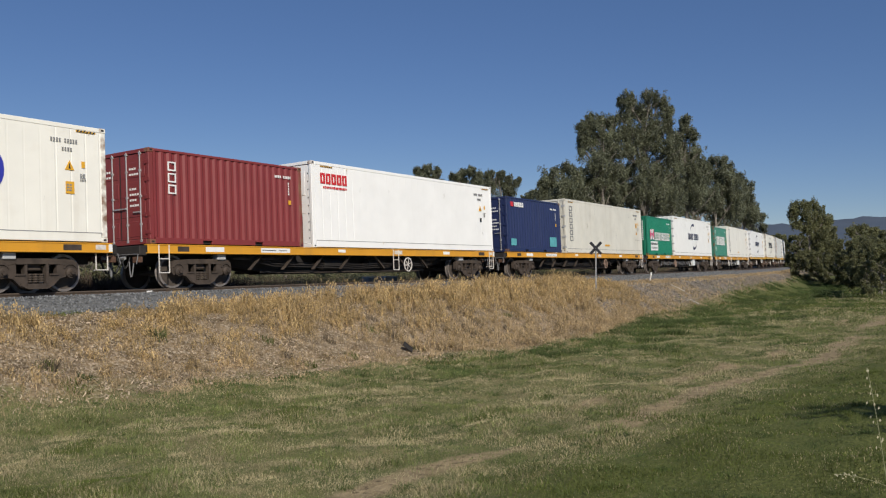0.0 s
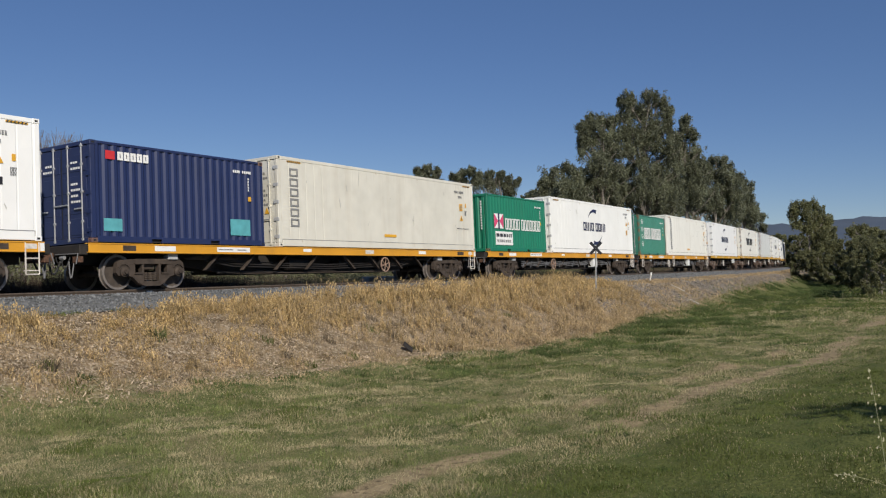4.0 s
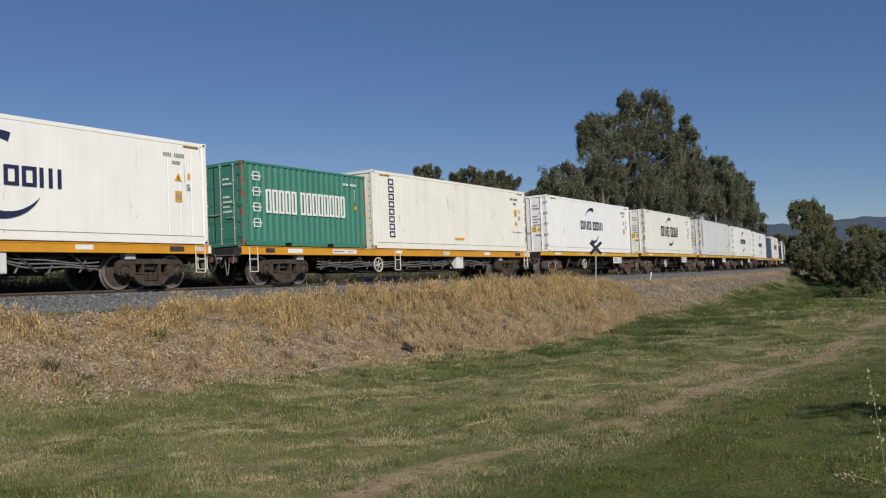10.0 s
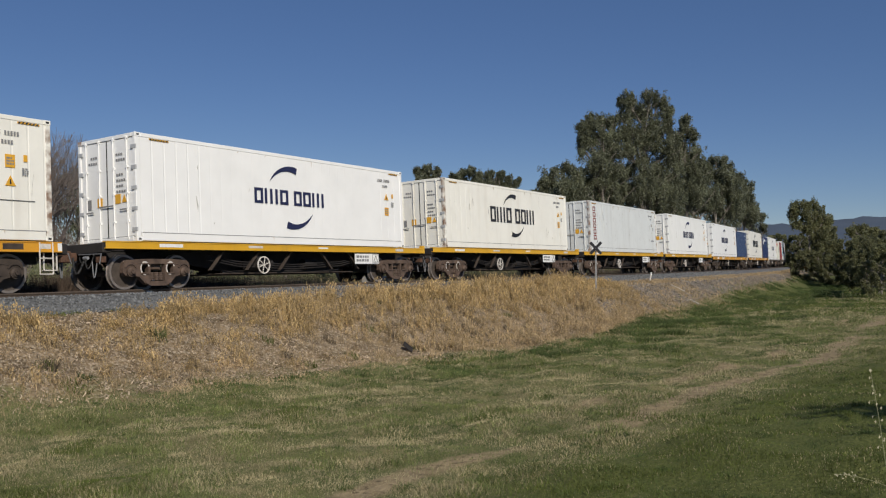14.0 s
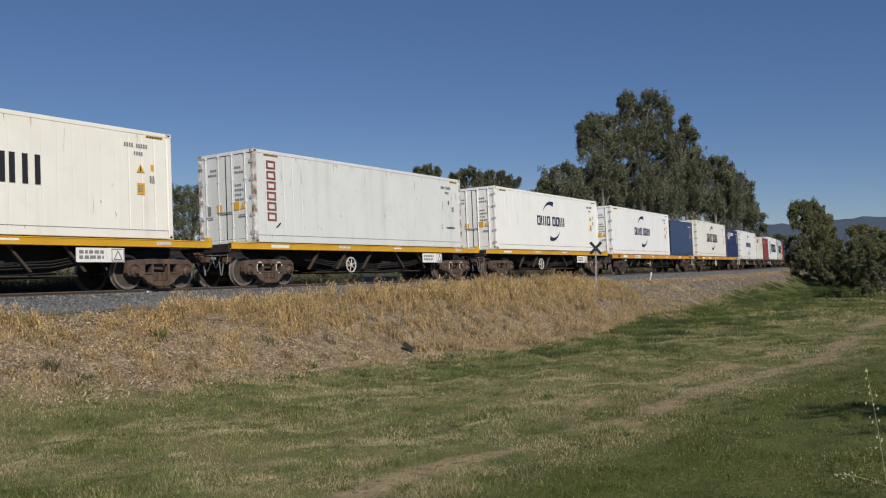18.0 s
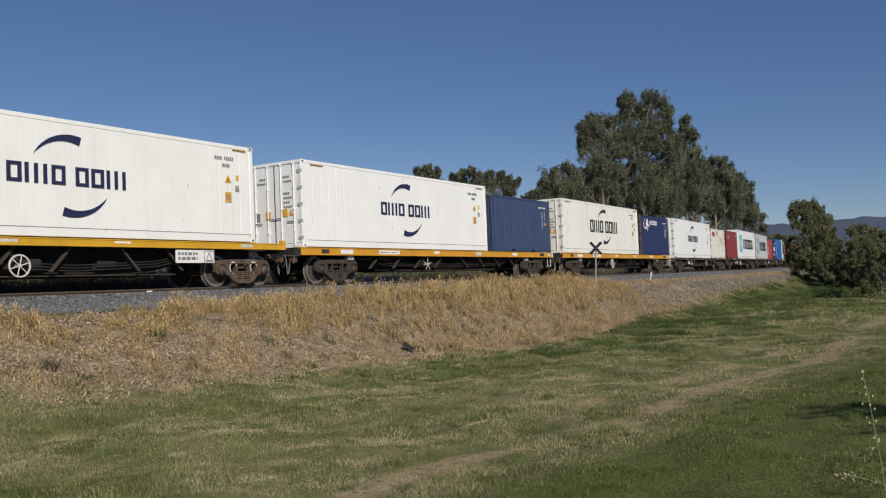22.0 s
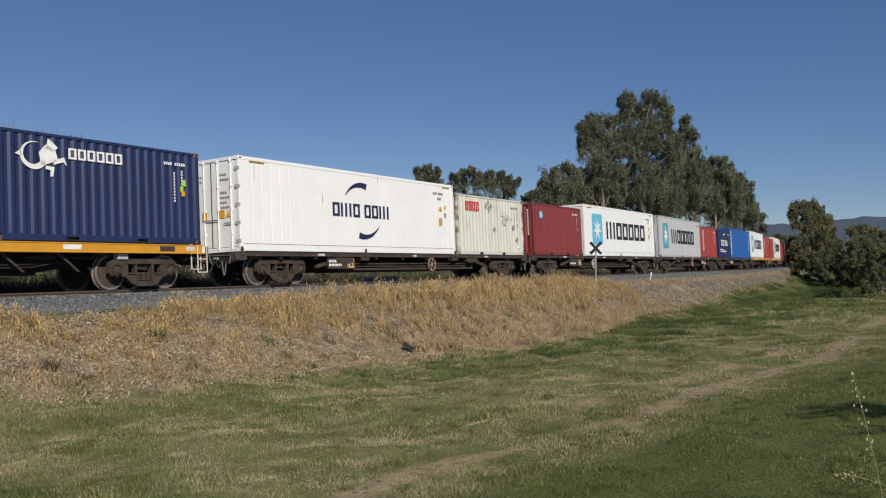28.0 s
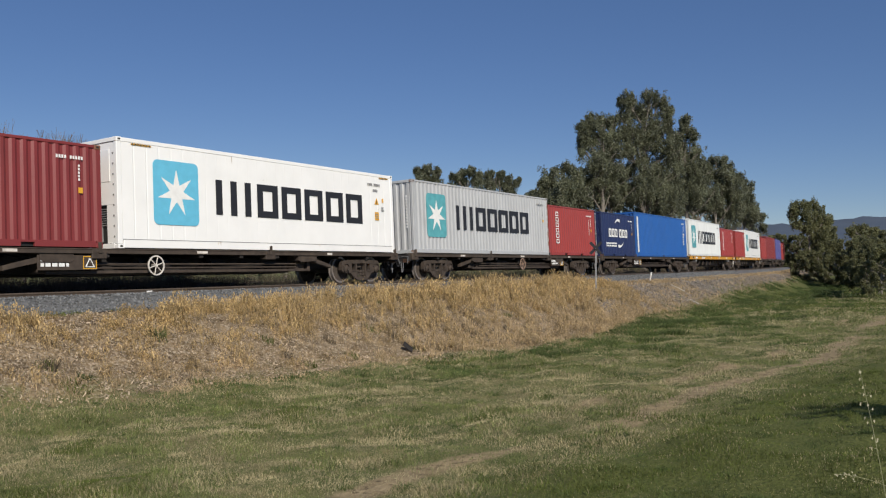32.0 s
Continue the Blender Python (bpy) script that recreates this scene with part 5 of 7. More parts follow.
# ---------------------------------------------------------------- wagons
DECK = 1.20
WHEEL_R = 0.46
MOVERS, WHEELS = [], []       # things that roll with the train, and wheel sets that turn


def make_wheelset(parent, x):
    """An axle with two wheels, turning round its own y axis."""
    mb = Mb()
    for s in (-1, 1):
        prof = [(0.10, -0.09), (0.10, -0.06), (0.13, -0.045), (0.36, -0.03), (0.40, -0.065), (0.46, -0.065), (0.462, 0.035), (0.487, 0.045), (0.487, 0.07), (0.40, 0.07), (0.36, 0.02), (0.13, 0.01), (0.10, 0.06), (0.10, 0.09)]
        mb.lathe([(r, -s * y if s > 0 else y) for r, y in prof], cy=s * 0.75, n=22)
        for k in range(3):
            a = 2.1 * k
            mb.tube((0.25 * math.cos(a), s * 0.785, 0.25 * math.sin(a)), (0.25 * math.cos(a), s * 0.79, 0.25 * math.sin(a)), 0.03, 0.03, 8)
    mb.tube((0, -0.98, 0), (0, 0.98, 0), 0.075, 0.075, 12)
    ob = part("wheelset", mb, WHEELFACE, parent, "worn steel wheels on an axle")
    ob.data.materials.append(TREAD)
    for poly in ob.data.polygons:
        c = poly.center
        if 0.415 < math.hypot(c.x, c.z):
            poly.material_index = 1
    ob.location = (x, 0, 0)
    WHEELS.append((ob, x))
    return ob


def make_bogie(parent, x, mat_frame=None, rims=False):
    """Three-piece bogie: cast side frames with spring nests, bolster and two wheel sets."""
    mat_frame = mat_frame or BOGIE
    bolster = Mb().box(-0.2, 0.2, -0.95, 0.95, 0.05, 0.28, 0.03).box(-0.28, 0.28, -0.3, 0.3, 0.28, 0.38, 0.02)
    bg = part("bogie", bolster, mat_frame, parent, "dusty cast steel bogie")
    bg.location = (x, 0, WHEEL_R)
    for s in (-1, 1):
        fr = Mb()
        y0, y1 = sorted((s * 0.93, s * 1.07))
        ya, yb = sorted((s * 1.07, s * 1.10))
        fr.slab([(-1.10, 0.10), (-1.07, 0.24), (-0.98, 0.31), (-0.45, 0.34), (0.45, 0.34), (0.98, 0.31), (1.07, 0.24), (1.10, 0.10), (0.56, 0.21), (-0.56, 0.21)], y0, y1)
        for e in (-1, 1):
            fr.slab([(e * 0.52, 0.21), (e * 1.10, 0.10), (e * 1.10, -0.02), (e * 1.03, -0.10), (e * 0.99, -0.10), (e * 0.98, 0.06), (e * 0.78, 0.06), (e * 0.76, -0.10), (e * 0.60, -0.14), (e * 0.52, -0.02)], y0, y1)
            fr.slab([(e * 0.24, 0.21), (e * 0.31, 0.21), (e * 0.31, -0.02), (e * 0.52, -0.02), (e * 0.60, -0.14), (e * 0.40, -0.33), (e * 0.24, -0.37), (e * 0.24, -0.25)], y0, y1)
            # raised lips round the window and over the bearing
            fr.slab([(e * 0.29, 0.23), (e * 0.54, 0.23), (e * 0.54, 0.20), (e * 0.29, 0.20)], ya, yb)
            fr.slab([(e * 0.29, -0.02), (e * 0.52, -0.02), (e * 0.56, -0.06), (e * 0.31, -0.06)], ya, yb)
            for k in range(5):
                p, q = math.pi * (0.15 + 0.14 * k), math.pi * (0.15 + 0.14 * (k + 1))
                fr.slab([(e * 0.875 + r * math.cos(t), 0.02 + r * math.sin(t)) for r, t in ((0.21, p), (0.21, q), (0.175, q), (0.175, p))], ya, yb)
        fr.slab([(-0.26, -0.25), (0.26, -0.25), (0.24, -0.37), (-0.24, -0.37)], y0, y1)
        fr.slab([(-0.42, -0.30), (-0.24, -0.38), (0.24, -0.38), (0.42, -0.30), (0.42, -0.25), (0.24, -0.33), (-0.24, -0.33), (-0.42, -0.25)], ya, yb)
        part("side_frame", fr, mat_frame, bg)
        if rims:
            for e in (-1, 1):
                mb = Mb()
                for k in range(9):
                    p, q = math.pi * (0.1 + 0.16 * k), math.pi * (0.1 + 0.16 * (k + 1))
                    mb.slab([(e * 0.42 + r * 0.8 * math.cos(t), 0.09 + r * math.sin(t)) for r, t in ((0.19, p), (0.19, q), (0.15, q), (0.15, p))], *sorted((s * 1.072, s * 1.082)))
                part("painted_rim", mb, HANDWHITE, bg, "white paint round the frame window")
        sp = Mb()
        for k in (-0.15, 0.0, 0.15):
            for j in range(4):
                sp.lathe([(0.07, 0.0), (0.07, 0.03), (0.045, 0.04)], 0, 0, 0, 8)
                o = len(sp.v) - 24
                for q in range(o, o + 24):
                    px_, py_, pz_ = sp.v[q]
                    sp.v[q] = (px_ + k, s * 1.0 + pz_, -0.22 + 0.055 * j + py_)
        tagged(part("spring_nest", sp, mat_frame, bg), kind="stuff")
        for e in (-0.875, 0.875):
            ab = Mb().tube((e, s * 0.9, 0), (e, s * 1.12, 0), 0.135, 0.135, 14).tube((e, s * 1.12, 0), (e, s * 1.16, 0), 0.12, 0.085, 14)
            ab.tube((e, s * 1.16, 0), (e, s * 1.2, 0), 0.06, 0.055, 10)
            for a in range(3):
                ab.tube((e + 0.05 * math.cos(a * 2.1), s * 1.2, 0.05 * math.sin(a * 2.1)), (e + 0.05 * math.cos(a * 2.1), s * 1.215, 0.05 * math.sin(a * 2.1)), 0.014, 0.014, 6)
            part("axle_box", ab, mat_frame, bg)
    br = Mb()
    for e in (-0.36, 0.36):
        br.box(e - 0.04, e + 0.04, -0.85, 0.85, -0.16, -0.08)
    part("brake_beam", br, SOOT, bg)
    for e in (-0.875, 0.875):
        make_wheelset(bg, e)
    return bg


def ring_xz(mb, cx, cz, r, w, y0, y1, n=24):
    for i in range(n):
        a, b = 2 * math.pi * i / n, 2 * math.pi * (i + 1) / n
        mb.slab([(cx + r * math.cos(a), cz + r * math.sin(a)), (cx + r * math.cos(b), cz + r * math.sin(b)),
                 (cx + (r - w) * math.cos(b), cz + (r - w) * math.sin(b)), (cx + (r - w) * math.cos(a), cz + (r - w) * math.sin(a))], y0, y1)


HANDRUST = mat("rust_stained_iron", (0.33, 0.22, 0.16), 0.7, 0, 0.3, 8, 0.4, (0.5, 0.46, 0.4))


def hand_wheel(parent, x, z=0.62, spokes=6, rusty=False, rim=True):
    mb = Mb()
    if rim:
        ring_xz(mb, 0, 0, 0.27, 0.035, -0.015, 0.015)
    else:
        spokes = 5
    mb.tube((0, -0.03, 0), (0, 0.30, 0), 0.035, 0.03, 10)
    for k in range(spokes):
        a = math.pi * 2 * k / spokes + 0.3
        mb.tube((0.03 * math.cos(a), 0, 0.03 * math.sin(a)), (0.25 * math.cos(a), 0, 0.25 * math.sin(a)), 0.014, 0.014, 6, False)
    ob = part("hand_brake_wheel", mb, HANDRUST if rusty else HANDWHITE, parent, "rust-stained spoked hand brake wheel" if rusty else "white spoked hand brake wheel")
    ob.location = (x, -1.20, z)
    part("brake_bracket", Mb().box(x - 0.09, x + 0.09, -1.02, -0.86, z - 0.05, DECK - 0.3, 0.01), SOOT, parent)


def step_ladder(parent, x, drop=0.78, w=0.34):
    mb = Mb()
    for e in (0, w):
        mb.tube((x + e, -1.24, DECK - 0.03), (x + e, -1.24, DECK - drop), 0.017, 0.017, 6)
    mb.tube((x, -1.24, DECK - drop), (x + w, -1.24, DECK - drop), 0.017, 0.017, 6)
    mb.tube((x, -1.24, DECK - drop * 0.52), (x + w, -1.24, DECK - drop * 0.52), 0.017, 0.017, 6)
    part("step_ladder", mb, HANDWHITE, parent, "white steel foot ladder")


def plate(parent, name, x0, x1, z0, z1, material, y=-1.245, t=0.008, label=""):
    return part(name, Mb().box(x0, x1, y - t, y, z0, z1), material, parent, label)


def bars(parent, name, x, z, w, h, rows, material, y, seed=0):
    """Writing that cannot be read: rows of short bars."""
    rng = random.Random(seed)
    mb = Mb()
    rh = h / rows
    for r in range(rows):
        p = 0.0
        while p < w - 0.03:
            q = min(w, p + rng.uniform(0.35, 1.1) * rh * 1.2)
            mb.box(x + p, x + q, y - 0.004, y, z + r * rh + rh * 0.18, z + (r + 1) * rh - rh * 0.18)
            p = q + rh * 0.3
    return tagged(part(name, mb, material, parent), kind="stuff")


def make_wagon(L, colour, deck, pa, pb, style, seed, wheel_at=None, box_at=None, ladders=(), plates=(), label=""):
    """A container flat wagon, leading end at x = 0, track centre at y = 0."""
    w = new("container_wagon")
    rng = random.Random(seed)
    zt = deck - 0.012
    sill_h = (0.25 if L > 15 else 0.20) if style == "orange" else 0.13
    for s in (-1, 1):
        y0, y1 = sorted((s * 1.24, s * 1.06))
        mb = Mb()
        e = 0.04 if L < 15 else 0.2
        mb.box(e, L - e, min(s * 1.20, s * 1.225), max(s * 1.20, s * 1.225), zt - sill_h, zt, 0.006)
        mb.box(e, L - e, y0, y1, zt - 0.03, zt, 0.008)
        mb.box(e, L - e, y0, y1, zt - sill_h, zt - sill_h + 0.03, 0.008)
        if L < 15:
            mb.box(L - 0.16, L - e + 0.01, y0, y1, zt - sill_h - 0.002, zt + 0.10, 0.01)
        part("side_sill", mb, colour, w)
    for a, b in ((0, 0.25), (L - 0.25, L)):
        part("headstock", Mb().box(a, b, -1.15, 1.15, zt - 0.30, zt - 0.035, 0.02), SOOT, w)
    k = int(L / 1.6)
    cross = part("cross_member", Mb().box(-0.07, 0.07, -1.19, 1.19, zt - 0.22, zt - 0.034, 0.01), SOOT, w)
    cross.location = (0.4, 0, 0)
    for i in range(1, k + 1):
        same_mesh("cross_member", cross, w, Matrix.Translation((0.4 + (L - 0.8) * i / k, 0, 0)))
    # deep belly of the centre sill between the bogies
    a, b = pa + 1.5, pb - 1.5
    top, low = zt - 0.2, (0.40 if style == "orange" else 0.42)
    mb = Mb()
    for y0, y1 in ((-0.36, -0.30), (0.30, 0.36)):
        mb.slab([(0.3, top), (L - 0.3, top), (L - 0.3, top - 0.3), (b, top - 0.34), (b - 1.8, low), (a + 1.8, low), (a, top - 0.34), (0.3, top - 0.3)], y0, y1)
    if L > 15:
        mb.box(a + 1.8, b - 1.8, -0.42, 0.42, low - 0.03, low, 0.005)
        part("belly_flange", Mb().box(a + 2.0, b - 2.0, -0.80, -0.43, low - 0.03, low, 0.005), BOGIE, w)
    else:
        part("belly_plate", Mb().box(a + 0.9, b - 0.9, -0.86, 0.86, low - 0.03, low, 0.005), BOGIE, w, "dusty flat belly plate")
    mb.box(0.3, L - 0.3, -0.4, 0.4, top, top + 0.03)
    part("centre_sill", mb, SOOT, w)
    # slanting struts from the sill to the belly
    x = a + 0.9 if style == "orange" else b
    while x < b - 0.9:
        lean = 0.55 if x < (a + b) / 2 else -0.55
        for y0, y1 in ((-1.05, -0.97), (0.97, 1.05)):
            part("strut", Mb().slab([(x, zt - sill_h), (x + 0.08, zt - sill_h), (x + 0.08 - lean, low + 0.08), (x - lean, low + 0.08)], y0, y1), BOGIE, w)
        x += 1.45
    for s in (-1, 1):
        y0, y1 = sorted((s * 0.98, s * 1.06)) if style == "dark" else sorted((s * 0.5, s * 0.58))
        part("lower_rail", Mb().box(a + 1.3, b - 1.3, y0, y1, low, low + 0.08, 0.01), BOGIE if style == "dark" else SOOT, w)
    # brake gear: air tank, valve, pipes
    mx = (a + b) / 2
    part("air_tank", Mb().tube((mx - 1.9, -0.7, 0.66), (mx - 0.9, -0.7, 0.66), 0.2, 0.2, 16), SOOT, w, "dark air tank")
    part("brake_cylinder", Mb().tube((mx + 0.7, -0.66, 0.68), (mx + 1.3, -0.66, 0.68), 0.16, 0.13, 14).tube((mx + 1.3, -0.66, 0.68), (mx + 2.2, -0.66, 0.68), 0.025, 0.025, 8), SOOT, w)
    for k in range(3):
        zz = 0.60 + 0.07 * k
        pts = [Vector((a + 0.4, -0.85, zz + 0.2)), Vector((a + 1.6, -0.88, zz)), Vector((mx, -0.9, zz - 0.1)), Vector((b - 1.6, -0.88, zz)), Vector((b - 0.4, -0.85, zz + 0.2))]
        part("brake_pipe", Mb().pipe(pts, 0.018, 6), SOOT, w)
    if style == "orange" and box_at:
        # slack hoses carried on slanting brackets along the belly
        for k in range(3):
            for d0, d1 in ((a + 0.1, box_at - 0.25), (box_at + 0.25, b - 0.1)):
                near = d1 if d0 < box_at - 1 else d0
                pts = []
                for i in range(13):
                    x = d0 + (d1 - d0) * i / 12
                    lift = 0.17 * math.exp(-abs(x - near) / 0.55)
                    pts.append(Vector((x, -1.0 - 0.012 * k, 0.56 + 0.075 * k + 0.03 * math.sin(x * 3.1 + k) + lift)))
                part("hose", Mb().pipe(pts, 0.021, 6), HOSE, w, "grey slack cable hose")
        x = a + 0.3
        while x < b - 0.4:
            if abs(x - box_at) > 0.5:
                part("hose_bracket", Mb().slab([(x, 0.46), (x + 0.05, 0.46), (x + 0.27, 0.82), (x + 0.22, 0.82)], -0.985, -0.965), HOSE, w)
            x += 0.85
        ctl = part("control_box", Mb().box(box_at - 0.27, box_at + 0.27, -1.19, -0.85, 0.44, 0.98, 0.015), PALEGREY, w, "pale grey control box")
        part("box_door", Mb().box(box_at - 0.24, box_at + 0.24, -1.199, -1.191, 0.47, 0.95, 0.002), PALEGREY, ctl)
        part("box_latch", Mb().box(box_at + 0.02, box_at + 0.06, -1.215, -1.199, 0.85, 0.90), SOOT, ctl)
    # couplers and hoses at both ends
    for e, s in ((0.0, -1), (L, 1)):
        mb = Mb().box(min(e, e + s * 0.32), max(e, e + s * 0.32), -0.10, 0.10, 0.78, 1.0, 0.02)
        mb.box(min(e + s * 0.2, e + s * 0.42), max(e + s * 0.2, e + s * 0.42), -0.17, 0.17, 0.74, 1.04, 0.03)
        part("coupler", mb, RUST, w, "rusty knuckle coupler")
        mb = Mb()
        pts = [Vector((e + s * 0.35 * math.sin(t * math.pi / 2), -0.42, 0.86 - 0.42 * math.sin(t * math.pi))) for t in np.linspace(0, 1, 8)]
        part("air_hose", mb.pipe(pts, 0.028), BLACK, w)
        for k, (y, reach, sag, top) in enumerate(((-0.72, 0.22, 0.30, 0.92), (-0.86, 0.12, 0.48, 0.86), (-0.60, 0.30, 0.22, 0.98))):
            pts = [Vector((e + s * (reach * math.sin(t * math.pi * 0.5) - 0.05), y + 0.05 * t, top - sag * math.sin(t * math.pi) - 0.12 * t)) for t in np.linspace(0, 1, 8)]
            part("hanging_hose", Mb().pipe(pts, 0.016, 6), HOSE if k == 1 else BLACK, w)
        lever = Mb().tube((e + s * 0.03, -1.12, 0.92), (e + s * 0.03, -0.2, 0.94), 0.014, 0.014, 6).tube((e + s * 0.03, -1.12, 0.92), (e + s * 0.10, -1.14, 0.66), 0.014, 0.014, 6)
        part("coupling_lever", lever, HOSE, w, "grey uncoupling lever")
        part("end_bracket", Mb().box(min(e, e - s * 0.14), max(e, e - s * 0.14), -1.10, -0.84, 0.70, 0.86, 0.015), RUST, w)
        part("hose_tap", Mb().tube((e + s * 0.06, -0.46, 0.84), (e + s * 0.06, -0.62, 0.84), 0.045, 0.045, 8), SILVER, w)
    make_bogie(w, pa, RUSTBOGIE if L < 15 else None, rims=seed in (6, 7, 8))
    make_bogie(w, pb, RUSTBOGIE if L < 15 else None, rims=seed in (8, 9))
    if wheel_at:
        hand_wheel(w, wheel_at, rusty=seed in (3, 4, 12, 14), rim=seed != 10)
    for x in ladders:
        step_ladder(w, x)
    for i, (x0, x1, what) in enumerate(plates):
        z1 = zt - 0.05
        z0 = zt - sill_h + 0.06
        if what == "white":
            plate(w, "label_plate", x0, x1, z0 + 0.02 * (i % 3), z1, HANDWHITE if i % 2 else MARKWHITE, -1.226, 0.004)
        elif what == "grey":
            plate(w, "label_plate", x0, x1, z0, z1, BOGIE, -1.226, 0.004)
        elif what == "numbers":
            plate(w, "number_plate", x0, x1, z0, z1, MARKWHITE, -1.226, 0.004, "white plate with dark unreadable bars")
            bars(w, "number_print", x0 + 0.06, z0 + 0.05, (x1 - x0) * 0.45, z1 - z0 - 0.1, 1, MARKBLACK, -1.232, seed + i)
            bars(w, "number_print", x0 + (x1 - x0) * 0.6, z0 + 0.05, (x1 - x0) * 0.3, z1 - z0 - 0.1, 2, MARKGREY, -1.232, seed + i + 9)
        elif what == "board":
            zb = zt - sill_h - 0.40
            plate(w, "data_board", x0, x1, zb, zb + 0.36, MARKWHITE if style == "orange" else BOGIE, -1.16, 0.02, "data board with bars of small writing")
            bars(w, "board_print", x0 + 0.08, zb + 0.06, (x1 - x0) * 0.5, 0.26, 2, MARKGREY if style == "orange" else MARKWHITE, -1.181, seed + i)
            mb = Mb()
            cx = x1 - 0.2
            for p, q in (((cx - 0.12, zb + 0.07), (cx, zb + 0.29)), ((cx, zb + 0.29), (cx + 0.12, zb + 0.07)), ((cx + 0.12, zb + 0.07), (cx - 0.12, zb + 0.07))):
                mb.tube((p[0], -1.186, p[1]), (q[0], -1.186, q[1]), 0.012, 0.012, 5)
            part("triangle_mark", mb, MARKGREY if style == "orange" else MARKWHITE, w)
            fr = Mb()
            for x2, x3, z2, z3 in ((cx - 0.19, cx + 0.19, zb + 0.32, zb + 0.34), (cx - 0.19, cx + 0.19, zb + 0.02, zb + 0.04), (cx - 0.19, cx - 0.17, zb + 0.04, zb + 0.32), (cx + 0.17, cx + 0.19, zb + 0.04, zb + 0.32)):
                fr.box(x2, x3, -1.186, -1.181, z2, z3)
            part("mark_frame", fr, MARKGREY if style == "orange" else MARKYELLOW, w)
    if style == "orange" and L > 15:
        # white corner, end step, and grey pads and gussets under the sill
        plate(w, "corner_plate", L - 0.32, L - 0.21, zt - sill_h + 0.01, zt - 0.01, MARKWHITE, -1.226, 0.005)
        mb = Mb()
        for x0, x1 in ((L - 0.62, L - 0.28),):
            for q in (x0, x1):
                mb.box(q - 0.015, q + 0.015, -1.13, -1.10, 0.52, zt - sill_h, 0.004)
            mb.box(x0, x1, -1.16, -1.02, 0.50, 0.525, 0.005)
        part("end_step", mb, HANDWHITE, w, "white steel end step")
        for x in (pa + 0.7, pb - 0.7):
            part("side_bearer", Mb().box(x - 0.16, x + 0.16, -1.12, -0.9, zt - sill_h - 0.16, zt - sill_h + 0.002, 0.015), GREY, w, "grey steel pad over the bogie")
        for x in (pa + 1.7, pa + 2.9, pb - 2.9, pb - 1.7):
            part("gusset", Mb().slab([(x - 0.45, zt - sill_h - 0.10), (x + 0.35, zt - sill_h - 0.12), (x + 0.5, zt - sill_h), (x + 0.44, zt - sill_h), (x + 0.30, zt - sill_h - 0.15), (x - 0.40, zt - sill_h - 0.14)], -1.0, -0.9), BOGIE, w)
    if style == "dark":
        # corner pedestals, bolster arms with pads, long brake pipes and rigging
        for x in (0.32, 6.35, 12.45, L - 0.32):
            part("container_pedestal", Mb().box(x - 0.22, x + 0.22, -1.24, -0.95, zt - 0.26, zt + 0.004, 0.02).box(x - 0.05, x + 0.05, -1.27, -1.24, zt - 0.12, zt + 0.16, 0.01), BOGIE, w)
        for x, e in ((a + 1.5, 1), (b - 1.5, -1)):
            part("bolster_arm", Mb().slab([(x - 0.45, zt - 0.13), (x + 0.45, zt - 0.13), (x + 0.45, zt - 0.30), (x + e * 0.35 - 0.4 * 0, zt - 0.34), (x - 0.30, zt - 0.34), (x - 0.45, zt - 0.28)], -1.2, -0.7).slab([(x - e * 0.40, zt - 0.20), (x - e * 0.40, zt - 0.34), (x - e * 1.3, 0.52), (x - e * 1.3, 0.62)], -1.1, -0.95), BOGIE, w)
            part("brake_rigging", Mb().box(x - 0.35, x + 0.1, -0.95, -0.55, 0.45, 0.80, 0.03).tube((x - 0.1, -0.98, 0.62), (x + e * 1.9, -0.9, 0.70), 0.028, 0.028, 8).box(x + 0.2, x + 0.32, -1.0, -0.8, 0.42, 0.82, 0.01), BOGIE, w)
        for zz in (0.56, 0.66):
            part("long_pipe", Mb().tube((a + 1.9, -1.02, zz), (b - 1.9, -1.02, zz), 0.024, 0.024, 8), BOGIE, w)
        for i in range(7):
            x = 1.0 + (L - 2.4) * i / 6
            plate(w, "label_plate", x, x + rng.uniform(0.2, 0.42), zt - 0.10, zt - 0.03, HANDWHITE if i % 2 else BOGIE, -1.226, 0.004)
    return tagged(w, label, "wagon", "wagons of the freight train")


# ---------------------------------------------------------------- containers
def letters(c, ink, x, z, w, h, n, y, stroke=None, wide=(), down=False, gap_after=(), label=""):
    """A brand name as n plain hollow blocks, side by side or one under another; wide ones are three upright bars."""
    if down:
        cell = h / n
        for i in range(n):
            mb = Mb()
            hollow(mb, x, z + h - (i + 1) * cell + cell * 0.09, w, cell * 0.80, stroke or w * 0.17, y)
            part("letter_block", mb, ink, c, label)
        return
    units = n + 0.55 * len(wide) + 0.45 * len(gap_after)
    cell, p = w / units, x
    for i in range(n):
        k = cell * (1.55 if i in wide else 1.0)
        mb = Mb()
        hollow(mb, p, z, k * 0.84, h, stroke or cell * 0.24, y, i in wide)
        part("letter_block", mb, ink, c, label)
        p += k + (cell * 0.45 if i in gap_after else 0)


def hollow(mb, x, z, w, h, t, y, middle=False):
    mb.box(x, x + t, y - 0.004, y, z, z + h)
    mb.box(x + w - t, x + w, y - 0.004, y, z, z + h)
    if middle:
        mb.box(x + w / 2 - t / 2, x + w / 2 + t / 2, y - 0.004, y, z, z + h)
        return
    mb.box(x + t, x + w - t, y - 0.004, y, z + h - t * 0.8, z + h)
    mb.box(x + t, x + w - t, y - 0.004, y, z, z + t * 0.8)


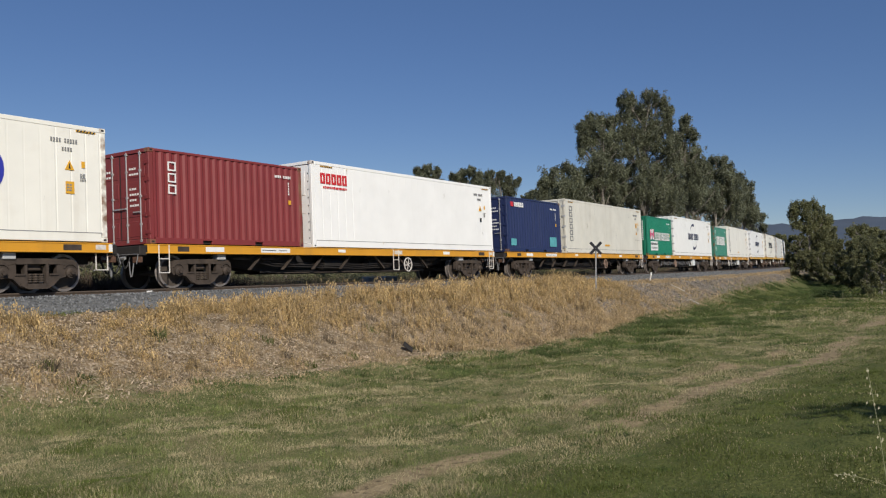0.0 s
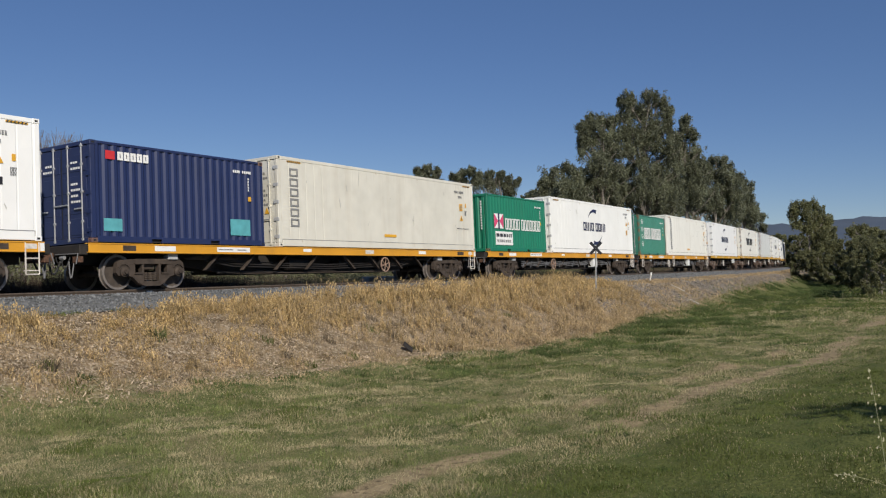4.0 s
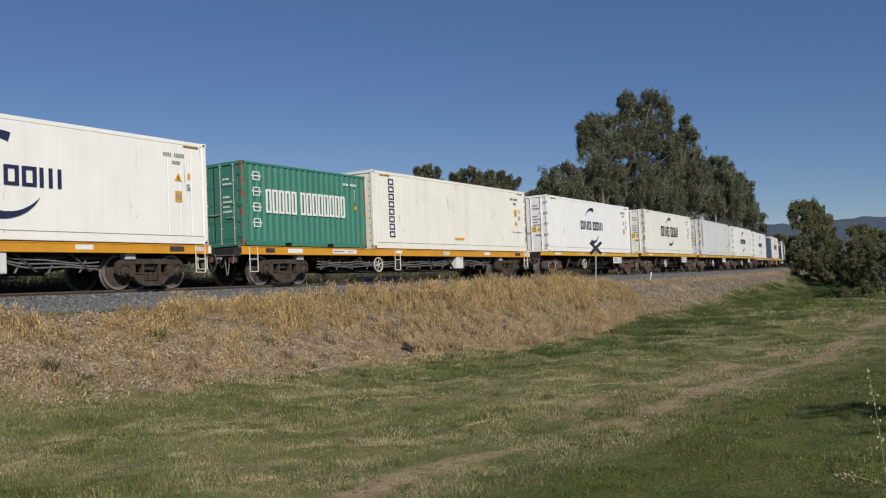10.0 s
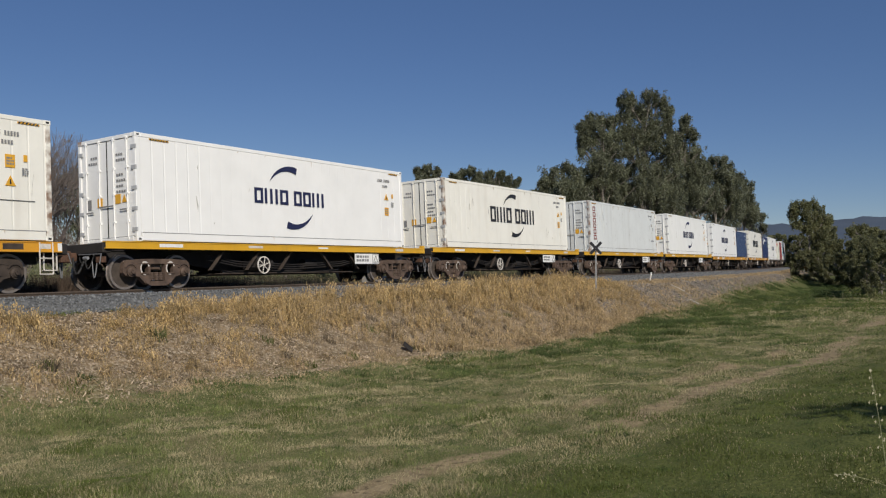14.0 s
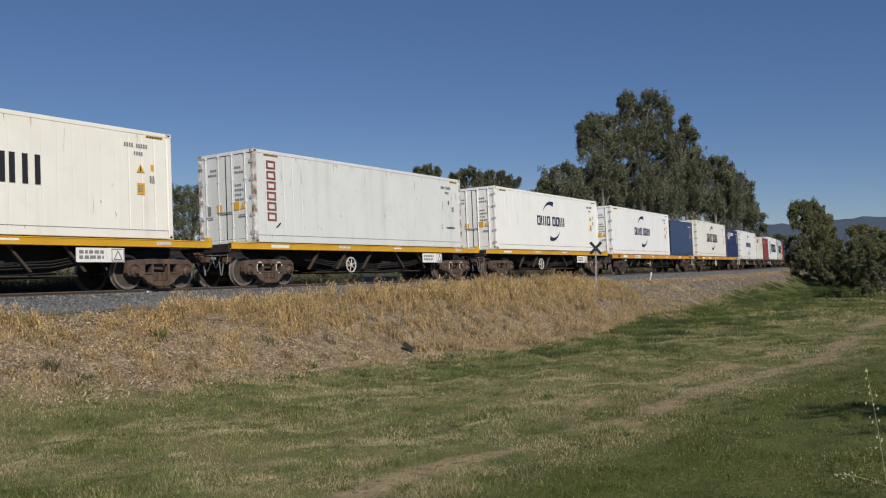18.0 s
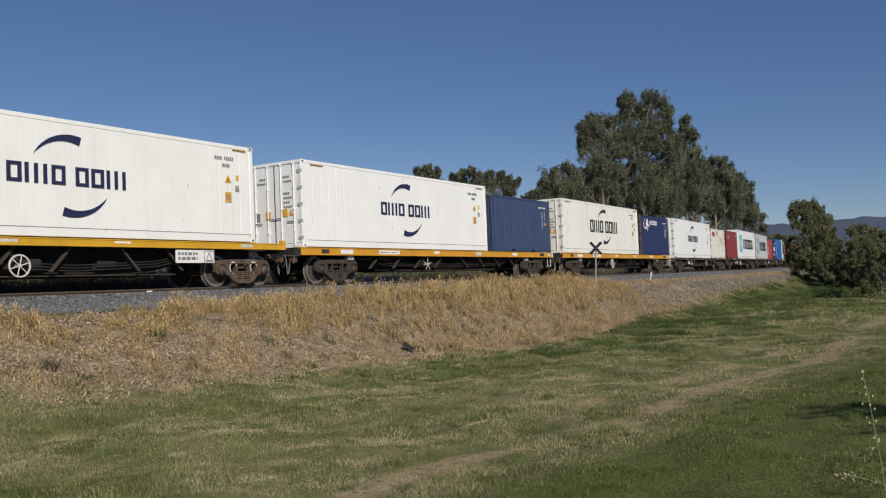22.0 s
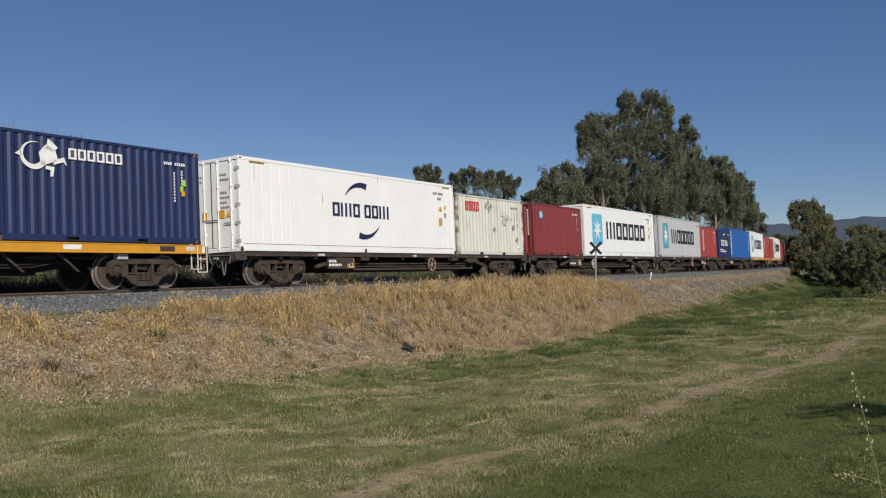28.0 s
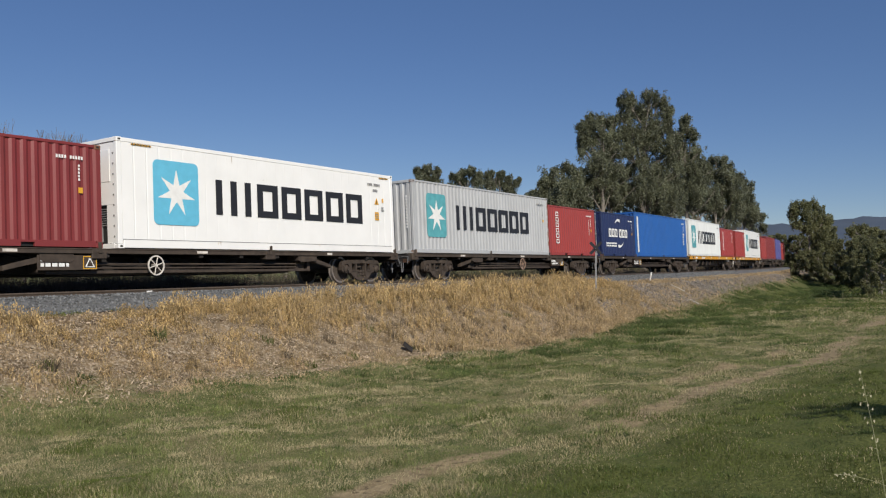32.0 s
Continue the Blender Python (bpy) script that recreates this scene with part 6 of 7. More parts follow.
def crescent(mb, cx, cz, r, a0, a1, y, thick=0.2, flip=False):
    """A tapering arc, thickest at one end."""
    n = 14
    out, inn = [], []
    for i in range(n + 1):
        f = i / n
        a = radians(a0 + (a1 - a0) * f)
        k = thick * (f if not flip else 1 - f) ** 0.8
        out.append((cx + r * math.cos(a), cz + r * 0.92 * math.sin(a)))
        inn.append((cx + (r - k) * math.cos(a), cz + (r - k) * 0.92 * math.sin(a)))
    mb.slab(out + inn[::-1], y - 0.004, y)


def side_profile(L, kind):
    """Points (x, depth) of the side wall, seen from above."""
    pts = []
    if kind == "dry":
        n = round((L - 0.30) / 0.278)
        p = (L - 0.30) / n
        x = 0.15
        for i in range(n):
            pts += [(x, 0.0), (x + p * 0.27, 0.0), (x + p * 0.50, 0.036), (x + p * 0.77, 0.036)]
            x += p
        pts += [(L - 0.15, 0.0)]
    else:
        n = round((L - 0.30) / 0.41)
        p = (L - 0.30) / n
        x = 0.15
        for i in range(n):
            g = 0.006 if (x < 1.9 or x > L - 1.9) else 0.0018
            pts += [(x, 0.0), (x + p * 0.86, 0.0), (x + p * 0.90, g), (x + p * 0.96, g)]
            x += p
        pts += [(L - 0.15, 0.0)]
    return pts


def wall_strip(pts, z0, z1, y, sgn):
    mb = Mb()
    v, f = [], []
    for x, d in pts:
        v += [(x, y - sgn * d, z0), (x, y - sgn * d, z1)]
    for i in range(len(pts) - 1):
        q = (2 * i, 2 * i + 2, 2 * i + 3, 2 * i + 1)
        f.append(q if sgn < 0 else q[::-1])
    # an inner skin gives the sheet its thickness
    o = len(v)
    for x, d in (pts[0], pts[-1]):
        v += [(x, y - sgn * 0.05, z0), (x, y - sgn * 0.05, z1)]
    f.append((o, o + 1, o + 3, o + 2))
    f.append((0, 1, o + 1, o))
    f.append((2 * len(pts) - 2, o + 2, o + 3, 2 * len(pts) - 1))
    return mb.add(v, f)


def make_container(L, H, kind, body, end, seed, label, rust=0.0, rail=None):
    """A shipping container, leading end at x = 0, floor at z = 0, near side at y = -1.219."""
    c = new("shipping_container")
    rng = random.Random(seed)
    W = 1.219
    post = rail or body
    for x0, x1 in ((0.0, 0.15), (L - 0.15, L)):
        for y0, y1 in ((-W, -W + 0.12), (W - 0.12, W)):
            part("corner_post", Mb().box(x0 + 0.004, x1 - 0.004, y0 + 0.004, y1 - 0.004, 0.118, H - 0.118, 0.012), rusted(post) if rng.random() < rust else post, c)
    for x0, x1 in ((-0.002, 0.178), (L - 0.178, L + 0.002)):
        for y0, y1 in ((-W - 0.002, -W + 0.162), (W - 0.162, W + 0.002)):
            for z0 in (0.0, H - 0.118):
                mb = Mb().box(x0, x1, y0, y1, z0, z0 + 0.118, 0.01)
                cc = part("corner_casting", mb, rusted(post) if rng.random() < rust + 0.2 else post, c)
                # thin black plate on the solid face paints the dark inside of the hole
                yy = y0 - 0.001 if y0 < 0 else y1 - 0.001
                part("casting_hole_dark", Mb().box((x0 + x1) / 2 - 0.04, (x0 + x1) / 2 + 0.04, yy, yy + 0.002, z0 + 0.035, z0 + 0.085), BLACK, cc)
    lo = 0.17 if kind == "dry" else 0.24
    hi = H - (0.085 if kind == "dry" else 0.12)
    prof = side_profile(L, kind)
    for s in (-1, 1):
        y = s * (W - (0.006 if kind == "dry" else 0.012))
        part("side_panel", wall_strip(prof, lo, hi, y, s), body, c)
        y0, y1 = sorted((s * (W - 0.002), s * (W - 0.075)))
        part("top_rail", Mb().box(0.178, L - 0.178, y0, y1, hi, H - 0.008, 0.012), post, c)
        mb = Mb()
        if kind == "dry" and L < 7:
            a, b = L / 2 - 1.2, L / 2 + 0.86
            for x0, x1 in ((0.178, a), (a + 0.34, b), (b + 0.34, L - 0.178)):
                mb.box(x0, x1, y0, y1, 0.015, lo, 0.006)
            for x0 in (a, b):
                mb.box(x0, x0 + 0.34, y0, y1, lo - 0.05, lo)
        else:
            mb.box(0.178, L - 0.178, y0, y1, 0.015, lo, 0.012)
        part("bottom_rail", mb, post, c)
        if kind == "reefer":
            part("kick_strip", Mb().box(0.178, L - 0.178, min(s * W, s * (W + 0.003)), max(s * W, s * (W + 0.003)), lo - 0.012, lo + 0.006), MARKGREY, c)
    part("floor", Mb().box(0.05, L - 0.05, -W + 0.08, W - 0.08, 0.03, 0.15), BLACK, c)
    mb = Mb().box(0.06, L - 0.06, -W + 0.06, W - 0.06, H - 0.06, H - 0.03)
    k = int(L / 0.55)
    if kind == "dry":
        for i in range(k):
            x = 0.3 + (L - 0.6) * i / k
            mb.box(x, x + 0.28, -W + 0.12, W - 0.12, H - 0.03, H - 0.014)
    part("roof", mb, body, c)
    # far end
    mb = Mb().box(L - 0.05, L - 0.03, -W + 0.12, W - 0.12, 0.10, H - 0.1)
    for i in range(7):
        y = -0.95 + i * 0.29
        mb.box(L - 0.03, L - 0.008, y, y + 0.15, 0.14, H - 0.14, 0.005)
    part("end_wall", mb, body, c)
    # leading end
    hdr = Mb().box(0.004, 0.11, -W + 0.162, W - 0.162, H - 0.112, H - 0.004, 0.01)
    part("header", hdr, post, c)
    part("door_sill", Mb().box(0.004, 0.11, -W + 0.162, W - 0.162, 0.004, 0.14, 0.01), post, c)
    if end == "doors":
        for s in (-1, 1):
            y0, y1 = sorted((s * 0.012, s * (W - 0.13)))
            mb = Mb().box(0.03, 0.07, y0, y1, 0.15, H - 0.12, 0.008)
            if kind == "dry":
                for q in range(4):
                    z = 0.22 + q * (H - 0.44) / 4
                    mb.box(0.018, 0.03, y0 + 0.06, y1 - 0.06, z, z + (H - 0.44) / 4 - 0.12, 0.005)
            door = part("door", mb, body, c)
            for q in (0.30, 0.86):
                yb = s * q
                rod = Mb().tube((0.0, yb, 0.06), (0.0, yb, H - 0.06), 0.019, 0.019, 8)
                for z in (0.10, 0.55, 1.3, 2.0, H - 0.12):
                    rod.box(-0.015, 0.03, yb - 0.045, yb + 0.045, z - 0.03, z + 0.03, 0.006)
                part("locking_bar", rod, SILVER if kind == "dry" else post, door, "galvanised locking bar" if kind == "dry" else "")
                part("bar_handle", Mb().box(-0.03, -0.012, min(yb, yb - s * 0.30), max(yb, yb - s * 0.30), 0.86 + 0.12 * (q < 0.5), 0.90 + 0.12 * (q < 0.5), 0.006), SILVER if kind == "dry" else MARKGREY, door)
            for q in range(5):
                z = 0.32 + q * (H - 0.7) / 4
                yh = s * (W - 0.10)
                part("hinge", Mb().box(-0.006, 0.03, yh - 0.11, yh + 0.09, z - 0.055, z + 0.055, 0.006), GREY if kind == "reefer" else body, door)
            part("door_seal", Mb().box(0.026, 0.032, y0 - 0.004 if s > 0 else y0, y1 if s > 0 else y1 + 0.004, 0.132, 0.152).box(0.026, 0.032, min(s * 0.002, s * 0.02), max(s * 0.002, s * 0.02), 0.15, H - 0.12), BLACK, door)
            mb = Mb()
            rows = 6 if s < 0 else 2
            for r in range(rows):
                z = H - 0.55 - r * 0.15 - (0.25 if r > 1 else 0)
                for q in range(3 + r % 2):
                    mb.box(0.010, 0.016, min(s * (0.40 + q * 0.1), s * (0.47 + q * 0.1)), max(s * (0.40 + q * 0.1), s * (0.47 + q * 0.1)), z, z + 0.055)
            tagged(part("door_print", mb, MARKGREY if kind == "reefer" or body in (OLDCREAM,) else MARKWHITE, door), kind="stuff")
            if kind == "reefer":
                q, z = (0.56, 1.05) if s < 0 else (0.42, 1.0)
                part("door_sticker", Mb().box(0.012, 0.018, min(s * q, s * (q - 0.22)), max(s * q, s * (q - 0.22)), z, z + 0.25), MARKYELLOW, door)
                if s < 0:
                    v = [(0.012, s * y, z) for y, z in ((0.61, 1.07), (0.81, 1.07), (0.71, 1.28))] + [(0.018, s * y, z) for y, z in ((0.61, 1.07), (0.81, 1.07), (0.71, 1.28))]
                    part("warning_triangle", Mb().add(v, [(0, 1, 2), (5, 4, 3), (0, 3, 4, 1), (1, 4, 5, 2), (2, 5, 3, 0)]), MARKYELLOW, door)
                else:
                    part("small_plate", Mb().box(0.012, 0.018, 0.68, 0.84, 0.96, 1.24), MARKGREY, door)
    elif end == "unit":
        un = part("cooling_unit", Mb().box(0.03, 0.08, -W + 0.13, W - 0.13, 1.15, H - 0.12, 0.01).box(0.03, 0.07, -W + 0.13, -0.75, 0.15, 1.15).box(0.03, 0.07, 0.75, W - 0.13, 0.15, 1.15), body, c, "pale refrigeration unit cover")
        part("grille_recess", Mb().box(0.09, 0.10, -0.75, 0.75, 0.15, 1.15), BLACK, un)
        part("compressor", Mb().tube((0.06, -0.35, 0.2), (0.06, -0.35, 0.75), 0.16, 0.14, 14), MARKGREY, un)
        mb = Mb()
        for i in range(8):
            mb.box(0.045, 0.06, -0.70, 0.70, 0.62 + i * 0.06, 0.64 + i * 0.06)
        part("grille", mb, SILVER, un)
        for s in (-1, 1):
            part("access_panel", Mb().box(0.018, 0.03, min(s * 0.15, s * 0.9), max(s * 0.15, s * 0.9), 1.75, H - 0.3, 0.006), body, un)
        mb = Mb()
        for i in range(9):
            mb.box(0.016, 0.03, -W + 0.16, -W + 0.20, 0.3 + i * 0.27, 0.34 + i * 0.27)
        part("rivet_row", mb, MARKGREY, un)
    else:
        n, w2 = 7, 2 * (W - 0.13)
        pts = []
        for i in range(n):
            y = -W + 0.13 + i * w2 / n
            pts += [(0.075, y), (0.03, y + 0.05), (0.03, y + 0.17), (0.075, y + 0.22)]
        pts.append((0.075, W - 0.13))
        v = [(x, y, z) for x, y in pts for z in (0.13, H - 0.11)]
        f = [(2 * i, 2 * i + 1, 2 * i + 3, 2 * i + 2) for i in range(len(pts) - 1)]
        mb = Mb().add(v, f)
        part("end_panel", mb, body, c)
        mb = Mb()
        for i in range(11):
            mb.box(0.024, 0.03, -0.93, -0.86, 1.0 + i * 0.12, 1.08 + i * 0.12)
        tagged(part("end_print", mb, MARKWHITE, c), kind="stuff")
    return tagged(c, label, "container", "containers on the train")


Y_SIDE = -1.2225          # face of the markings on the near side


WORN = {1: 9, 3: 4, 5: 14, 7: 12, 9: 16, 11: 14, 12: 38, 16: 14}


def scuffs(c, L, H, seed):
    """Rubbed and scratched places, and short runs of rust below the top rail."""
    rng = random.Random(seed * 7 + 1)
    grey, brown = Mb(), Mb()
    for _ in range(WORN.get(seed, 5)):
        x, z = rng.uniform(0.4, L - 0.4), rng.uniform(0.45, H - 0.6)
        h, w, lean = rng.uniform(0.04, 0.14) if rng.random() < 0.6 else rng.uniform(0.2, 0.65), rng.uniform(0.008, 0.03), rng.uniform(-0.06, 0.06)
        pts = [(x - w / 2, z), (x + w * rng.uniform(-0.2, 0.3), z - h * 0.1), (x + w, z + h * 0.3), (x + lean + w * 0.4, z + h), (x + lean - w * 0.2, z + h * 0.8)]
        grey.slab(pts, Y_SIDE - 0.002, Y_SIDE)
    for _ in range(3 + WORN.get(seed, 5) // 3):
        x, ln, w = rng.uniform(0.2, L - 0.2), rng.uniform(0.05, 0.3), rng.uniform(0.008, 0.022)
        up = rng.random() < 0.6
        z = H - 0.125 if up else 0.235
        brown.slab([(x - w, z), (x + w, z), (x + w * 0.3, z - ln if up else z - 0.1)], Y_SIDE - 0.002, Y_SIDE)
    tagged(part("scuff_marks", grey, SCUFF, c, "grey rubbed scratches"), kind="stuff")
    tagged(part("rust_runs", brown, RUNS, c, "thin brown rust runs"), kind="stuff")


SCUFF = mat("rubbed_grey_paint", (0.50, 0.49, 0.46), 0.6, 0, 0.2, 9)
SCUFF2 = mat("faded_grey_sticker", (0.30, 0.29, 0.27), 0.6, 0, 0.25, 6)
RUNS = mat("brown_rust_run", (0.52, 0.43, 0.33), 0.7, 0, 0.25, 9)


def std_marks(c, L, H, kind, dark, seed):
    """Number bars and stickers near the trailing end of the side."""
    rng = random.Random(seed)
    ink = MARKGREY if dark else MARKWHITE
    if kind == "reefer":
        mb = Mb()
        for i in range(11):
            if i not in (4, 10):
                mb.box(L - 1.55 + i * 0.075, L - 1.55 + i * 0.075 + 0.05, Y_SIDE - 0.003, Y_SIDE, H - 0.48, H - 0.38)
        for i in range(4):
            mb.box(L - 1.25 + i * 0.075, L - 1.25 + i * 0.075 + 0.05, Y_SIDE - 0.003, Y_SIDE, H - 0.68, H - 0.59)
        tagged(part("number_print", mb, ink, c), kind="stuff")
        # warning signs: usual set, bare, or with the square above
        low = 0.50 if seed in (5, 9) else 0.0
        if seed != 12:
            tri = Mb().slab([(L - 1.18, H - 1.14 - low), (L - 0.92, H - 1.14 - low), (L - 1.05, H - 0.9 - low)], Y_SIDE - 0.003, Y_SIDE)
            part("warning_triangle", tri, MARKYELLOW, c, "small amber warning triangle")
            part("sign_bolt", Mb().slab([(L - 1.075, H - 1.11 - low), (L - 1.025, H - 1.11 - low), (L - 1.04, H - 0.98 - low), (L - 1.06, H - 0.98 - low)], Y_SIDE - 0.005, Y_SIDE - 0.003), MARKBLACK, c)
        if seed == 3:
            part("sticker", Mb().box(L - 1.10, L - 0.95, Y_SIDE - 0.003, Y_SIDE, H - 1.62, H - 1.45), MARKBLACK, c, "small black sticker")
        elif seed != 12:
            z = H - 1.22 if seed in (5, 9) else H - 1.72
            part("sticker", Mb().box(L - 1.17, L - 0.93, Y_SIDE - 0.003, Y_SIDE, z, z + 0.30), MARKYELLOW, c, "amber warning sticker")
            bars(c, "sticker_print", L - 1.14, z + 0.05, 0.18, 0.2, 3, MARKGREY, Y_SIDE - 0.003, seed)
        if seed == 12:
            part("sticker", Mb().box(L - 1.05, L - 0.96, Y_SIDE - 0.003, Y_SIDE, H - 1.12, H - 0.95), RUST, c, "small brown sticker")
            bars(c, "small_print", L - 1.2, H - 2.12, 0.62, 0.09, 1, MARKNAVY, Y_SIDE, 5)
            for x0, e in ((0.45, 1), (0.92, -1)):
                part("slant_mark", Mb().slab([(x0, 0.50), (x0 + 0.04, 0.47), (x0 + 0.04 - e * 0.2, 0.62), (x0 - e * 0.2, 0.65)], Y_SIDE - 0.003, Y_SIDE), MARKBLACK, c, "short black slanting mark")
        else:
            part("sticker", Mb().box(L - 0.72, L - 0.62, Y_SIDE - 0.003, Y_SIDE, H - 1.06, H - 0.9), MARKYELLOW, c)
        if seed in (5, 9):
            part("sticker", Mb().box(5.6, 6.35, Y_SIDE - 0.003, Y_SIDE, 0.44, 0.54), MARKYELLOW, c, "long amber strip with dark ends")
            part("ruled_line", Mb().box(L - 1.45, L - 0.45, Y_SIDE - 0.003, Y_SIDE, H - 1.98, H - 1.965), MARKBLACK, c)
        bars(c, "data_print", L - 0.76, H - 1.40, 0.16, 0.2, 4, ink, Y_SIDE, seed)
        for x0, x1 in ((0.45, 1.1), (L - 0.85, L - 0.3)):
            part("hazard_strip", Mb().box(x0, x1, Y_SIDE - 0.003, Y_SIDE, H - 0.175, H - 0.13), MARKYELLOW, c)
            mb = Mb()
            n = int((x1 - x0) / 0.09)
            for i in range(n):
                q = x0 + 0.01 + i * 0.09
                mb.slab([(q, H - 0.175), (q + 0.045, H - 0.175), (q + 0.075, H - 0.13), (q + 0.03, H - 0.13)], Y_SIDE - 0.006, Y_SIDE - 0.003)
            tagged(part("hazard_stripes", mb, MARKBLACK, c), kind="stuff")
        scuffs(c, L, H, seed)
    else:
        mb = Mb()
        for i in range(11):
            if i not in (4, 10):
                mb.box(L - 1.25 + i * 0.075, L - 1.2 + i * 0.075, Y_SIDE - 0.003, Y_SIDE, H - 0.42, H - 0.34)
        for i in range(10 if seed % 2 else 0):
            mb.box(L - 0.93, L - 0.88, Y_SIDE - 0.003, Y_SIDE, H - 0.66 - i * 0.085, H - 0.66 - i * 0.085 + 0.055)
        for i in range(5):
            mb.box(L - 0.66, L - 0.61, Y_SIDE - 0.003, Y_SIDE, H - 0.60 - i * 0.085, H - 0.60 - i * 0.085 + 0.055)
        tagged(part("number_print", mb, ink, c), kind="stuff")
        part("sticker", Mb().box(L - 0.66, L - 0.54, Y_SIDE - 0.003, Y_SIDE, H - 1.25, H - 1.11), MARKYELLOW, c)


def swoosh_brand(c, ink, x0=4.32, x1=7.66, z=1.27, h=0.47):
    """Seven hollow letter blocks with two arcs."""
    letters(c, ink, x0, z, x1 - x0, h, 6, Y_SIDE, None, (1, 5), False, (2,))
    cx, cz = (x0 + x1) / 2, z + h / 2
    mb = Mb()
    crescent(mb, cx - 0.02, cz, 1.10, 152, 74, Y_SIDE, 0.24)
    part("brand_arc", mb, ink, c)
    mb = Mb()
    crescent(mb, cx + 0.02, cz, 1.10, -28, -106, Y_SIDE, 0.24)
    part("brand_arc", mb, ink, c)


def star_brand(c, panel, x0, x1, tx0, tx1, z0=0.66, z1=2.42):
    r = 0.16
    pts = []
    for cx, cz, a0 in ((x1 - r, z1 - r, 0), (x0 + r, z1 - r, 90), (x0 + r, z0 + r, 180), (x1 - r, z0 + r, 270)):
        pts += [(cx + r * math.cos(radians(a0 + k * 22.5)), cz + r * math.sin(radians(a0 + k * 22.5))) for k in range(5)]
    part("brand_panel", Mb().slab(pts, Y_SIDE - 0.003, Y_SIDE), panel, c, "sky blue panel with rounded corners")
    cx, cz, star = (x0 + x1) / 2, (z0 + z1) / 2, []
    for k in range(14):
        a = radians(90 + k * 360 / 14)
        rr = 0.66 if k % 2 == 0 else 0.24
        star.append((cx + rr * math.cos(a), cz + rr * math.sin(a)))
    mb = Mb()
    for k in range(14):
        mb.slab([(cx, cz), star[k], star[(k + 1) % 14]], Y_SIDE - 0.007, Y_SIDE - 0.003)
    part("brand_star", mb, MARKWHITE, c, "white star with seven points")
    letters(c, MARKBLACK, tx0, 1.02, tx1 - tx0, 1.02, 6, Y_SIDE, 0.25, (0,))


def word(c, ink, x, z, w, h, n, down=False, stroke=None, label="", gap_after=()):
    letters(c, ink, x, z, w, h, n, Y_SIDE, stroke, (), down, gap_after, label)


def patch(c, name, ink, x0, x1, z0, z1, lift=0.0):
    part(name, Mb().box(x0, x1, Y_SIDE - 0.003 - lift, Y_SIDE - lift, z0, z1), ink, c)


L40, L20, HC, HS = 12.192, 6.058, 2.896, 2.591


def box40(body, end, seed, label, brand=None, **kw):
    c = make_container(L40, HC, "reefer", body, end, seed, label, **kw)
    std_marks(c, L40, HC, "reefer", True, seed)
    if brand:
        brand(c)
    return c


def box20(body, end, seed, label, brand=None, dark=False, **kw):
    c = make_container(L20, HS, "dry", body, end, seed, label, **kw)
    std_marks(c, L20, HS, "dry", dark, seed)
    if brand:
        brand(c)
    return c


def disc_brand(c):
    mb = Mb()
    mb.slab([(8.85 + 0.62 * math.cos(a), 1.62 + 0.62 * math.sin(a)) for a in np.linspace(0, 2 * math.pi, 28)[:-1]], Y_SIDE - 0.003, Y_SIDE)
    part("brand_disc", mb, MARKBLUE, c, "round royal blue brand mark")
    mb = Mb()
    ring_xz(mb, 8.85, 1.62, 0.36, 0.10, Y_SIDE - 0.006, Y_SIDE - 0.003)
    part("brand_ring", mb, MARKWHITE, c)


def red_corner_brand(c):
    word(c, MARKRED, 0.45, 2.16, 1.45, 0.36, 5, stroke=0.09, label="red brand mark")
    bars(c, "brand_line", 0.58, 1.98, 1.25, 0.12, 1, MARKRED, Y_SIDE, 4)


def down_brand(ink, x, z, w, h, n):
    return lambda c: word(c, ink, x, z, w, h, n, True)


def green_brand(c):
    patch(c, "brand_panel", MARKWHITE, 0.62, 1.50, 1.05, 1.72)
    mb = Mb()
    mb.slab([(0.62, 1.05), (0.62, 1.72), (1.0, 1.385)], Y_SIDE - 0.006, Y_SIDE - 0.003)
    mb.slab([(1.50, 1.05), (1.50, 1.72), (1.12, 1.385)], Y_SIDE - 0.006, Y_SIDE - 0.003)
    part("brand_wedge", mb, MARKPINK, c, "pink wedges")
    patch(c, "brand_bar", MARKNAVY, 0.99, 1.13, 1.02, 1.75, 0.003)
    word(c, MARKWHITE, 1.69, 1.02, 3.75, 0.52, 12, stroke=0.07, label="white letter block", gap_after=(4,))
    patch(c, "sign_panel", MARKWHITE, 0.70, 2.38, 0.30, 0.92)
    bars(c, "sign_print", 0.78, 0.62, 1.5, 0.24, 1, MARKBLACK, Y_SIDE - 0.003, 6)
    bars(c, "sign_print", 0.85, 0.38, 1.35, 0.2, 1, MARKGREY, Y_SIDE - 0.003, 7)


def faded_green_brand(c):
    word(c, MARKWHITE, 1.0, 1.04, 3.92, 0.74, 13, stroke=0.085, label="white letter block", gap_after=(4,))
    for i in range(4):
        mb = Mb()
        z = 2.02 - i * 0.48
        hollow(mb, 0.46, z, 0.30, 0.27, 0.04, Y_SIDE)
        mb.box(0.40, 0.82, Y_SIDE - 0.004, Y_SIDE, z + 0.12, z + 0.155)
        part("character_block", mb, MARKWHITE, c, "white character as a plain block")


